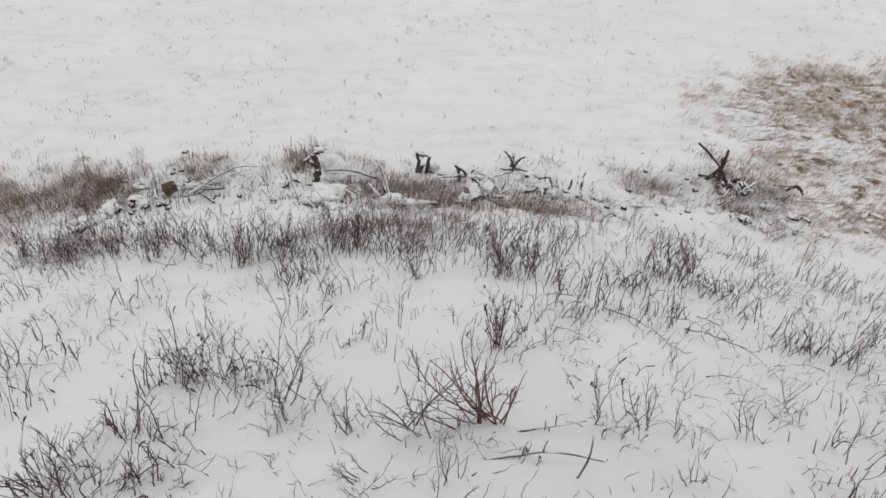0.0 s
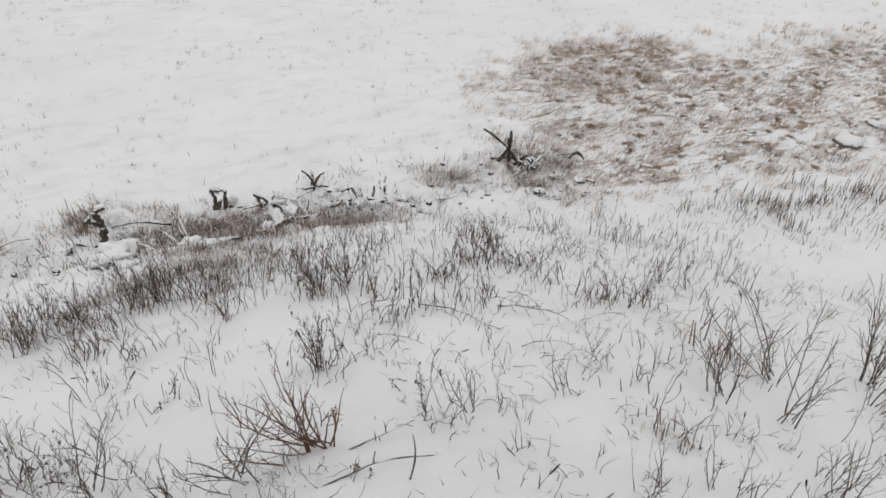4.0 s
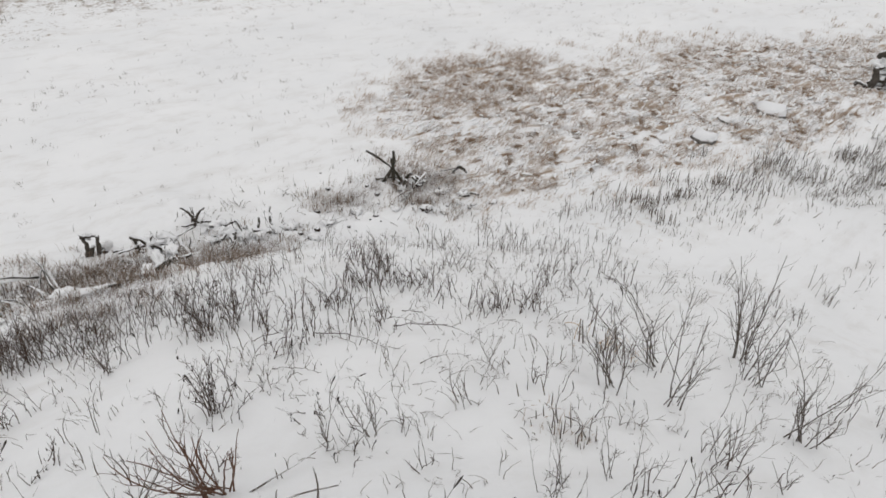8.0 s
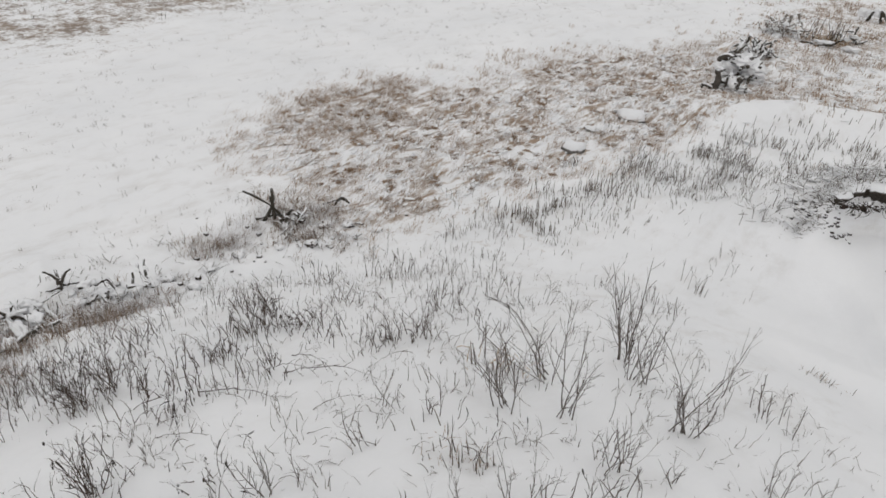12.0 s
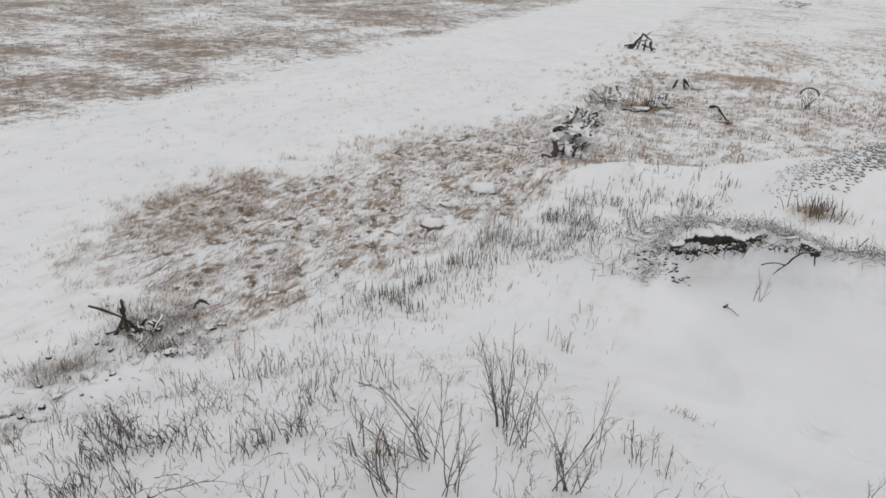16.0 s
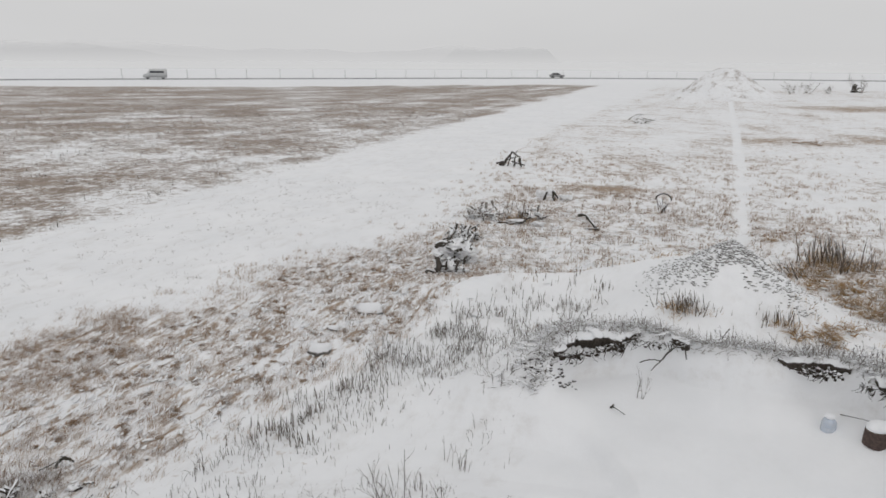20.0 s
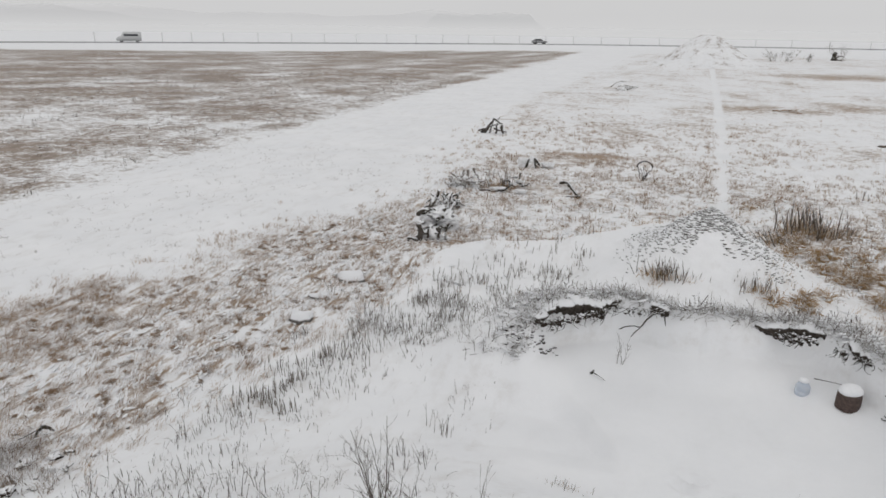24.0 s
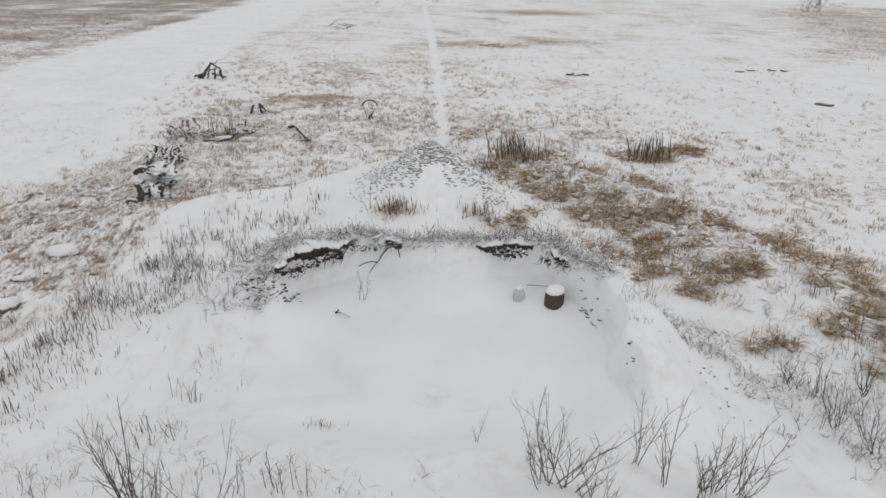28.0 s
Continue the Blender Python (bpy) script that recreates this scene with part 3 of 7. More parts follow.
# ---- bare shrubs: place, way to the tip, number of stems, spread ----
RED_STEMS = (
    (-2.47, 0.33, -0.06, -0.46, 0.28, 9, 0.16),
    (-2.51, 0.36, -0.03, -0.13, 0.64, 5, 0.3),
    (-2.50, 0.36, -0.02, 0.02, 0.50, 3, 0.25),
)
SHRUBS_A = (
    (-2.40, -0.03, 0.00, 0.01, 0.79, 4, 0.5),
    (-2.38, -0.03, -0.02, -0.27, 0.42, 3, 0.3),
    (-2.53, -0.36, 0.01, -0.09, 0.36, 4, 0.5),
    (-2.86, -0.81, -0.03, 0.12, 0.54, 6, 0.5),
    (-2.60, 0.99, -0.01, -0.02, 0.38, 4, 0.7),
    (-2.50, 1.23, -0.07, -0.12, 0.29, 4, 0.6),
    (-2.19, 3.07, -0.22, -0.14, 0.89, 8, 0.45),
    (-2.31, 3.76, -0.28, -0.16, 0.90, 7, 0.5),
    (-1.84, 3.29, -0.07, -0.04, 0.80, 6, 0.6),
    (-2.15, 4.81, -0.03, -0.01, 1.10, 8, 0.22),
    (-1.82, 4.42, 0.03, 0.01, 0.74, 6, 0.45),
    (-1.23, 3.87, 0.07, 0.02, 1.09, 3, 0.3),
)
SHRUBS_B = (
    (-1.12, 4.00, -0.05, -0.01, 0.58, 6, 0.5),
    (-1.11, 3.94, 0.22, 0.05, 0.52, 2, 0.12),
    (-1.23, 3.00, -0.07, -0.02, 0.59, 3, 0.3),
)
SHRUBS_LOW = (
    (-1.45, 1.69, -0.03, -0.02, 0.33, 6, 0.5),
    (-1.46, 2.14, -0.11, -0.07, 0.39, 3, 0.5),
    (-1.38, 2.34, -0.06, -0.03, 0.47, 3, 0.4),
    (-1.12, 2.62, -0.03, -0.01, 0.35, 4, 0.6),
    (-0.99, 3.19, -0.03, -0.01, 0.29, 4, 0.6),
    (-0.46, 3.70, -0.11, -0.01, 0.54, 5, 0.4),
    (-0.29, 3.97, 0.04, 0.00, 0.30, 4, 0.5),
    (-2.42, -2.04, -0.01, 0.01, 0.41, 4, 0.5),
    (-2.33, -1.59, -0.09, 0.15, 0.04, 5, 0.7),
    (-2.78, -1.58, -0.05, 0.11, 0.37, 6, 0.6),
    (-2.62, -0.80, -0.01, 0.06, 0.32, 7, 0.7),
    (-1.85, 0.01, 0.00, 0.00, 0.32, 7, 0.5),
    (-2.01, -0.35, -0.00, -0.15, 0.10, 4, 0.5),
    (-2.53, 1.14, -0.00, -0.00, 0.30, 5, 0.6),
)
SHRUBS_PIT_A = (
    (1.53, 5.09, -0.10, 0.03, 0.95, 9, 0.75),
    (1.72, 5.03, 0.14, -0.04, 0.96, 8, 0.6),
    (1.95, 4.95, 0.05, 0.0, 0.42, 8, 0.8),
    (3.35, 5.10, 0.10, -0.05, 0.60, 6, 0.5),
    (3.00, 5.05, 0.0, 0.0, 0.50, 5, 0.4),
    (2.60, 5.77, 0.02, -0.01, 0.86, 4, 0.25),
    (2.75, 5.30, 0.12, -0.06, 0.96, 3, 0.25),
    (3.20, 5.27, 0.16, -0.09, 0.94, 6, 0.5),
    (3.53, 5.35, 0.31, -0.19, 0.95, 5, 0.45),
    (3.09, 5.29, -0.05, 0.03, 0.65, 3, 0.3),
    (1.01, 6.64, 0.05, -0.01, 0.40, 2, 0.3),
    (-3.48, 5.47, 0.12, 0.08, 0.52, 2, 0.15),
)
SHRUBS_PIT_B = (
    (-0.61, 10.93, 0.11, 0.01, 0.65, 3, 0.3),
    (6.25, 7.82, -0.05, 0.04, 0.91, 9, 0.5),
    (6.46, 7.31, -0.11, 0.10, 0.92, 9, 0.5),
    (6.13, 8.86, -0.16, 0.11, 0.59, 8, 0.6),
    (7.06, 8.49, -0.09, 0.08, 0.83, 8, 0.5),
    (6.43, 8.59, -0.12, 0.09, 0.54, 8, 0.6),
)
SHRUBS_BL_A = (
    (-2.46, -1.93, -0.00, 0.00, 0.30, 4, 0.6),
    (-2.41, -2.05, 0.02, -0.03, 0.36, 3, 0.25),
    (-2.37, -1.92, 0.03, -0.04, 0.48, 3, 0.25),
    (-2.35, -1.83, 0.01, -0.01, 0.44, 4, 0.4),
    (-2.76, -1.96, -0.07, 0.11, 0.18, 6, 0.6),
    (-2.30, -1.64, -0.12, 0.19, 0.12, 5, 0.6),
    (-2.25, -1.42, 0.0, 0.01, 0.23, 8, 0.8),
    (-2.19, -1.27, -0.05, 0.11, 0.10, 8, 0.8),
    (-2.81, -1.72, 0.02, -0.03, 0.37, 3, 0.3),
    (-2.72, -1.46, -0.04, 0.09, 0.50, 2, 0.15),
    (-2.68, -1.31, -0.02, 0.05, 0.29, 2, 0.2),
    (-2.78, -1.68, -0.06, 0.11, 0.34, 4, 0.4),
)
SHRUBS_BL_B = (
    (-1.91, -0.35, 0.0, -0.24, 0.22, 3, 0.3),
    (-1.90, -0.30, 0.01, 0.18, 0.16, 3, 0.4),
    (-2.51, -0.37, 0.0, 0.03, 0.25, 5, 0.6),
    (-2.57, -0.75, 0.0, 0.0, 0.26, 6, 0.7),
    (-2.46, -1.78, -0.13, 0.20, 0.04, 4, 0.5),
    (-3.89, -2.81, -0.06, 0.08, 0.56, 5, 0.4),
    (-2.49, -1.38, -0.03, 0.07, 0.24, 4, 0.6),
    (-2.80, -1.11, -0.03, 0.09, 0.21, 5, 0.6),
    (-2.80, -0.60, 0.00, -0.04, 0.39, 5, 0.6),
    (-2.80, 0.39, -0.00, -0.01, 0.43, 5, 0.5),
    (-2.82, 1.04, -0.04, -0.08, 0.27, 4, 0.6),
    (-2.42, 1.47, -0.04, -0.05, 0.28, 4, 0.6),
)
SHRUBS_BL_C = (
    (-2.46, 1.95, -0.15, -0.14, 0.30, 5, 0.6),
    (-2.76, 2.41, -0.21, -0.19, 0.27, 4, 0.5),
    (-2.46, 2.57, -0.09, -0.07, 0.43, 4, 0.5),
    (-1.94, 1.25, -0.03, -0.03, 0.24, 5, 0.6),
    (-3.62, 3.66, -0.09, -0.08, 0.50, 5, 0.5),
)
CURLED = (
    (-3.31, -1.47, -0.00, 0.00, 0.36, 8, 0.7),
    (-3.19, -1.24, -0.04, 0.10, 0.29, 8, 0.7),
    (-3.20, -1.07, -0.01, 0.03, 0.21, 5, 0.8),
    (-3.55, -0.41, -0.00, 0.05, 0.23, 4, 0.8),
    (-3.32, -1.42, -0.03, 0.08, 0.33, 8, 0.6),
    (-4.72, 2.93, -0.07, -0.10, 0.22, 9, 0.8),
    (-2.10, 0.46, -0.00, -0.01, 0.08, 3, 0.9),
    (-2.92, 1.07, -0.04, -0.08, 0.16, 3, 0.6),
    (-3.45, 0.64, 0.00, 0.01, 0.18, 3, 0.8),
)
BUSHY = (
    (-3.43, 0.62, -0.02, -0.09, 0.47, 11, 0.42),
    (-5.49, -0.30, 0.00, 0.01, 0.63, 12, 0.35),
    (-5.54, -0.52, -0.00, 0.07, 0.60, 10, 0.35),
    (-4.89, 0.98, -0.03, -0.11, 0.56, 12, 0.4),
    (-4.91, 1.25, -0.01, -0.02, 0.52, 12, 0.4),
    (-5.25, -1.44, -0.02, 0.11, 0.56, 12, 0.5),
    (-5.59, -1.06, 0.01, -0.07, 0.42, 8, 0.5),
    (-5.56, -2.29, -0.01, 0.03, 0.40, 9, 0.5),
    (-5.97, -2.81, -0.01, 0.02, 0.35, 9, 0.5),
    (-6.65, -4.08, -0.06, 0.10, 0.58, 12, 0.5),
    (-6.05, -3.35, -0.03, 0.07, 0.48, 12, 0.5),
    (-4.75, 0.18, 0.00, 0.01, 0.44, 9, 0.5),
    (-5.09, 2.92, -0.07, -0.10, 0.42, 9, 0.35),
)
TUFTS_A = (
    (3.65, 21.48, -0.16, 0.03, 0.98, 48, 0.5),
    (4.14, 20.66, 0.11, -0.02, 0.70, 26, 0.5),
    (8.32, 22.34, -0.06, 0.02, 1.15, 34, 0.5),
    (-0.11, 14.86, 0.00, 0.00, 0.54, 24, 0.6),
    (0.35, 14.75, 0.06, -0.00, 0.27, 16, 0.6),
    (1.71, 14.85, -0.02, 0.00, 0.41, 30, 0.8),
    (-6.40, 24.61, 0.08, 0.02, 0.91, 24, 0.6),
    (2.74, 20.55, -0.37, 0.05, 0.52, 20, 0.7),
    (6.58, 27.93, 0.01, -0.00, 0.58, 6, 0.3),
    (-0.94, 7.37, 0.01, 0.00, 0.17, 16, 0.9),
    (-8.67, -2.60, 0.00, -0.00, 0.23, 16, 0.6),
    (-8.63, -2.12, 0.00, -0.02, 0.17, 16, 0.7),
)
TUFTS_B = (
    (-8.95, -1.06, 0.00, -0.06, 0.33, 14, 0.7),
    (-1.89, 2.27, -0.01, -0.01, 0.20, 22, 0.9),
    (-2.73, 3.65, -0.05, 0.0, 0.40, 9, 0.4),
    (-0.19, 14.92, -0.11, -0.00, 0.46, 22, 0.7),
)


def shrub(name, row, mat, seed, label, group, thick=1.0, twigs=3, droop=0.0, heads=None, base_w=0.06):
    """A bare bush: each stem is a part, its side twigs, set left and right of it by turns, a part of the stem."""
    x, y, dx, dy, dz, n, spread = row
    rng = random.Random(seed)
    root = thing(name, x, y, label, "shrub", group, 0.02)
    lean = Vector((dx, dy, dz))
    size = lean.length
    for _ in range(n):
        way = (lean.normalized() + rand_dir(rng) * spread).normalized()
        way.z = max(way.z, 0.18)
        length = size * rng.uniform(0.55, 1.1)
        off = Vector((rng.uniform(-1, 1), rng.uniform(-1, 1), 0)) * base_w * (0.6 + 1.4 * spread)
        r0 = thick * rng.uniform(0.0030, 0.0052) * (0.7 + 0.5 * size)
        path = hooked(rng, off, way, length, 10, 0.15, rng.uniform(-0.05, 0.22) + droop, 0.10 - 0.1 * droop)
        tb = Tubes()
        tb.tube(path, [r0 * (1 - 0.68 * i / 9) for i in range(10)], 5)
        stem = part("stem", tb, mat, root)
        tw, turn = Tubes(), rng.choice((-1, 1))
        across = rand_dir(rng)
        for i in sorted(rng.sample(range(2, 9), min(7, rng.randint(twigs, twigs + 3)))):
            along = (path[i] - path[i - 1]).normalized()
            out = along.cross(across).normalized() * turn
            turn = -turn
            ln = length * (0.46 - 0.035 * i) * rng.uniform(0.55, 1.15)
            branch = hooked(rng, path[i], along * 0.8 + out * 0.62 + rand_dir(rng) * 0.28, ln, 6, 0.14, rng.uniform(-0.05, 0.1) + droop * 0.5, 0.12)
            rr = r0 * (1 - 0.68 * i / 9) * 0.7
            tw.tube(branch, [rr * (1 - 0.55 * k / 5) for k in range(6)], 4)
            for k in rng.sample((1, 2, 3, 4), rng.randint(0, 3)):
                s2 = hooked(rng, branch[k], (branch[k] - branch[k - 1]).normalized() + rand_dir(rng) * 0.75, ln * rng.uniform(0.25, 0.5), 4, 0.15, 0.05, 0.1)
                tw.tube(s2, [rr * 0.6, rr * 0.55, rr * 0.45, rr * 0.35], 3)
        tagged(part("spray", tw, mat, stem), kind="stuff")
        if heads:
            hd = Tubes()
            for _ in range(rng.randint(2, 5)):
                p = path[rng.randint(4, 9)] + rand_dir(rng) * 0.015
                hd.lump(p, rng.uniform(0.003, 0.006), rng, 0.6, 2.6)
            tagged(part("seed_head", hd, heads, stem, "shrivelled dark seed heads"), kind="stuff")
    return root


for i, row in enumerate(RED_STEMS):
    shrub("red_shrub", row, BARK_RED, 100 + i, "bare red-stemmed shrub bent sideways out of the snow", "red shrubs", 1.4, 2, -0.06, None, 0.10)
for i, row in enumerate(SHRUBS_A + SHRUBS_B):
    shrub("bare_shrub", row, BARK_GREY, 200 + i, "leafless grey shrub standing in the snow on the slope", "bare shrubs", 1.1, 5)
for i, row in enumerate(SHRUBS_LOW):
    shrub("low_shrub", row, BARK_GREY, 300 + i, "small leafless shrub half buried in snow", "low shrubs", 0.95, 3, 0.08)
for i, row in enumerate(SHRUBS_BL_A):
    shrub("low_shrub", row, WEED_DARK, 330 + i, "dark crossing stems of a half-buried bush", "low shrubs", 1.3, 3, 0.16)
for i, row in enumerate(SHRUBS_BL_B + SHRUBS_BL_C):
    shrub("low_shrub", row, WEED_DARK, 350 + i, "thin dead weed bush on the snowy slope", "low shrubs", 0.95, 3, 0.12)
for i, row in enumerate(SHRUBS_PIT_A + SHRUBS_PIT_B):
    shrub("pit_shrub", row, BARK_GREY, 400 + i, "leafless upright shrub in the snow before the pit", "pit shrubs", 1.15, 5)
for i, row in enumerate(CURLED):
    shrub("curled_weed", row, WEED_DARK, 500 + i, "dead weed with curled dark leaves in the snow", "curled weeds", 1.1, 3, 0.25, SEED)
for i, row in enumerate(BUSHY):
    shrub("bushy_weed", row, WEED_DARK, 600 + i, "dense clump of dead dark weed stalks", "bushy weeds", 1.1, 4, 0.0, SEED if i % 3 == 0 else None)


# ---- weed clumps along the breaks of slope ----
def weed_density(x, y):
    """How thickly dead weeds stand."""
    r, q = math.hypot(x, y), float(pit_reach(x, y))
    d = (0.95 if y < 4 else 0.4) * math.exp(-(float(near_line(x, y, LEFT_BERM)) / 0.75) ** 2)
    if x < 0.3 and 2.0 < r < 7.2 and q > 1.2:
        d = max(d, 0.30 if y < 4.5 else 0.16)
    if 1.0 < q < 1.35 and y > 8.0:
        d = max(d, 0.75 if y > 9.5 else 0.35)
    if y < 13 and x > 4:
        d = max(d, 0.7 * math.exp(-(float(near_line(x - -0.9, y, RIGHT_BERM)) / 0.8) ** 2))
    if (x - 6.6) ** 2 + (y - 8.1) ** 2 < 0.8:
        d = max(d, 0.8)
    if -8.3 < x < -6.5 and -5 < y < 3.5:
        d = max(d, 0.45)
    if -7.6 < x < -3 and 7 < y < 14 and q > 1.3:
        d = max(d, 0.22)
    if q < 1.0 and y > 6.5:
        d = 0
    return d * min(1, max(0.06, 0.42 + 1.1 * float(waves(x, y, 0.9, 57))))


def weed_model(seed, n, h, kind):
    """One clump; each stalk with its side twigs is a part, its seed head a part of the stalk."""
    rng = random.Random(seed)
    root = new("weed_clump")
    root.empty_display_size = 0.05
    mat = WEED_DARK if kind in (0, 2) else WEED_GREY
    spread = (0.10, 0.20, 0.14, 0.34)[kind]
    face = rng.uniform(0, math.tau)
    for _ in range(n):
        st = Tubes()
        u, v = rng.gauss(0, 0.19), rng.gauss(0, 0.075)
        b = Vector((u * math.cos(face) - v * math.sin(face), u * math.sin(face) + v * math.cos(face), -0.03))
        way = Vector((rng.gauss(0, spread), rng.gauss(0, spread), 1))
        ln = h * rng.uniform(0.35, 1.15)
        p = hooked(rng, b, way, ln, 8, (0.12, 0.17, 0.15, 0.2)[kind], rng.choice((0.0, 0.1, 0.3)) if kind != 3 else rng.uniform(0.3, 1.0), 0.02)
        r0 = rng.uniform(0.0019, 0.0036) * (1.3 if kind == 0 else 1.05)
        st.tube(p, [r0 * (1 - 0.45 * k / 7) for k in range(8)], 4)
        for _ in range((1, 3, 2, 1)[kind]):
            k = rng.randint(3, 6)
            s = hooked(rng, p[k], (p[k] - p[k - 1]).normalized() + rand_dir(rng) * 0.65, ln * rng.uniform(0.12, 0.34), 4, 0.15, 0.1, 0.12)
            st.tube(s, [r0 * 0.65, r0 * 0.55, r0 * 0.45, r0 * 0.32], 3)
        stalk = part("stalk", st, mat, root)
        if kind == 2 and rng.random() < 0.35:
            hd = Tubes()
            hd.tube([p[-3], p[-2], p[-1], p[-1] + (p[-1] - p[-2]) * 0.5], [r0, r0 * rng.uniform(1.3, 1.8), r0 * rng.uniform(1.4, 2.0), r0 * 0.7], 5)
            part("seed_head", hd, SEED, stalk, "dry dark seed head")
    return root


WEED_LABELS = ("stiff dark upright weed stalks poking out of snow", "thin grey branching weed stalks in snow", "dark weed stalks with dry seed heads", "bent and drooping dead grey weed stalks")
models = []
for i in range(16):
    kind = i % 4
    m = weed_model(900 + i, (9, 8, 8, 7)[kind] + (i // 4) * 2, (0.30, 0.34, 0.33, 0.30)[kind] * (0.8 + 0.13 * (i // 4)), kind)
    tagged(m, WEED_LABELS[kind], "weeds", "weed clumps")
    models.append(m)
rng = random.Random(31)
used, spots = [], []
while len(spots) < 296:
    x, y = rng.uniform(-11, 9.5), rng.uniform(-5, 15)
    if rng.random() > weed_density(x, y) or any((x - a) ** 2 + (y - b) ** 2 < 0.045 for a, b in used):
        continue
    used.append((x, y))
    spots.append((x, y, rng.uniform(0, 360), rng.uniform(-7, 7), rng.uniform(-7, 7)))
for i, (x, y, rz, rx, ry) in enumerate(spots):
    m = pose(x, y, gz(x, y), rx, ry, rz)
    pick = rng.choice(range(16)) if math.hypot(x, y) < 6 else rng.choice((0, 4, 8, 12, 2, 6, 1, 5, 9, 13))
    if i < 16:
        models[i].matrix_basis = m
    else:
        copy_thing(models[pick], m)


# ---- grass and stalks that nobody could count ----
def blades(name, X, Y, H, W, lean, mat, label, seed, spread=0.35):
    """Curved grass blades, one at each place, joined."""
    r = np.random.default_rng(seed)
    n = len(X)
    Z = ground_z(X, Y) - 0.01
    a = r.uniform(0, math.tau, n)
    lx = lean[0] + r.normal(0, spread, n)
    ly = lean[1] + r.normal(0, spread, n)
    up = np.clip(1 - 0.45 * np.hypot(lx, ly), 0.25, 1)
    base = np.stack([X, Y, Z], -1)
    side = np.stack([np.cos(a), np.sin(a), np.zeros(n)], -1) * (W / 2)[:, None]
    mid = base + np.stack([lx * 0.35, ly * 0.35, up * 0.62], -1) * H[:, None]
    tip = base + np.stack([lx, ly, up * 0.95], -1) * H[:, None]
    v = np.stack([base - side, base + side, mid + side * 0.7, mid - side * 0.7, tip], 1).reshape(-1, 3)
    k = np.arange(n) * 5
    quads = np.stack([k, k + 1, k + 2, k + 3], -1)
    tris = np.stack([k + 3, k + 2, k + 4], -1)
    me = bpy.data.meshes.new(name)
    me.vertices.add(len(v))
    me.vertices.foreach_set("co", v.astype(np.float32).reshape(-1))
    idx = np.concatenate([quads.reshape(-1), tris.reshape(-1)]).astype(np.int32)
    me.loops.add(len(idx))
    me.loops.foreach_set("vertex_index", idx)
    me.polygons.add(2 * n)
    me.polygons.foreach_set("loop_start", np.concatenate([np.arange(n) * 4, 4 * n + np.arange(n) * 3]).astype(np.int32))
    me.polygons.foreach_set("loop_total", np.concatenate([np.full(n, 4), np.full(n, 3)]).astype(np.int32))
    me.update(calc_edges=True)
    me.materials.append(mat)
    return tagged(new(name, me), label, "grass", kind="stuff")


def scatter(seed, n, box, dens):
    """n places in a box, kept by a density from 0 to 1."""
    r = np.random.default_rng(seed)
    X, Y = np.zeros(0), np.zeros(0)
    while len(X) < n:
        x, y = r.uniform(box[0], box[1], n), r.uniform(box[2], box[3], n)
        keep = r.uniform(0, 1, n) < dens(x, y)
        X, Y = np.concatenate([X, x[keep]]), np.concatenate([Y, y[keep]])
    return X[:n], Y[:n]


def clustered(seed, tufts, per, box, dens, radius):
    """Places gathered into tufts."""
    r = np.random.default_rng(seed + 50)
    X, Y = scatter(seed, tufts, box, dens)
    X, Y = np.repeat(X, per), np.repeat(Y, per)
    return X + r.normal(0, radius, len(X)), Y + r.normal(0, radius, len(Y))


def patch_dens(x, y):
    w = 0.45 + 0.75 * waves(x, y, 0.8, 21)
    thick = near_poly(x, y, ((-11.3, 7.6), (-13.0, 8.9), (-13.1, 10.3), (-12.4, 11.3), (-11.0, 11.3), (-10.4, 10.0)), 0.8)
    edge = np.clip(near_poly(x, y, PATCH, 1.8) ** 2 * (0.75 + 0.9 * waves(x, y, 0.9, 29)), 0, 1)
    return edge * (1 - 0.1 * smooth(11.5, 14, y)) * np.clip(0.05 + 0.5 * w + 0.6 * thick * (0.7 + 0.6 * waves(x, y, 0.9, 27)), 0.03, 1)




def plain_dens(x, y):
    lit, _ = litter_at(x, y)
    return np.where((x < 0.8) & (x > -6.0) & (y < crest_y(x)), 0.02, 1.0) * smooth(54, 30, y) * (1 - 0.75 * smooth(6, 10, x) * smooth(24, 28, y)) * np.clip(lit * 1.6 - 0.12, 0, 1) * smooth(2.3, 3.1, np.hypot(x - PILE[0], y - PILE[1])) * (1 - 0.45 * smooth(3.5, 7, x) * smooth(50, 40, y)) * (1 - near_poly(x, y, PATCH, 0.8)) * np.clip(0.35 + 0.8 * waves(x, y, 2.0, 23), 0.03, 1)


MATS = ((-8.25, 0.1, 0.35, 0.6), (-8.0, 0.9, 0.35, 0.5), (-7.5, 0.6, 0.4, 0.5), (-6.7, 0.35, 0.45, 0.45), (-6.1, 0.3, 0.4, 0.5), (-8.45, -3.7, 0.3, 0.5), (-8.1, -2.3, 0.2, 0.45), (-7.6, 2.3, 0.3, 0.5), (-8.6, 4.4, 0.25, 0.4), (-8.3, 5.6, 0.3, 0.5), (-6.3, -3.2, 0.35, 0.5), (-6.0, -0.6, 0.3, 0.4))


def mat_dens(x, y):
    c = 0.0
    for cx, cy, rx, ry in MATS:
        c = np.maximum(c, np.exp(-((x - cx) / rx) ** 2 - ((y - cy) / ry) ** 2))
    return np.clip(c * (0.6 + 0.9 * waves(x, y, 0.45, 37)), 0, 1)


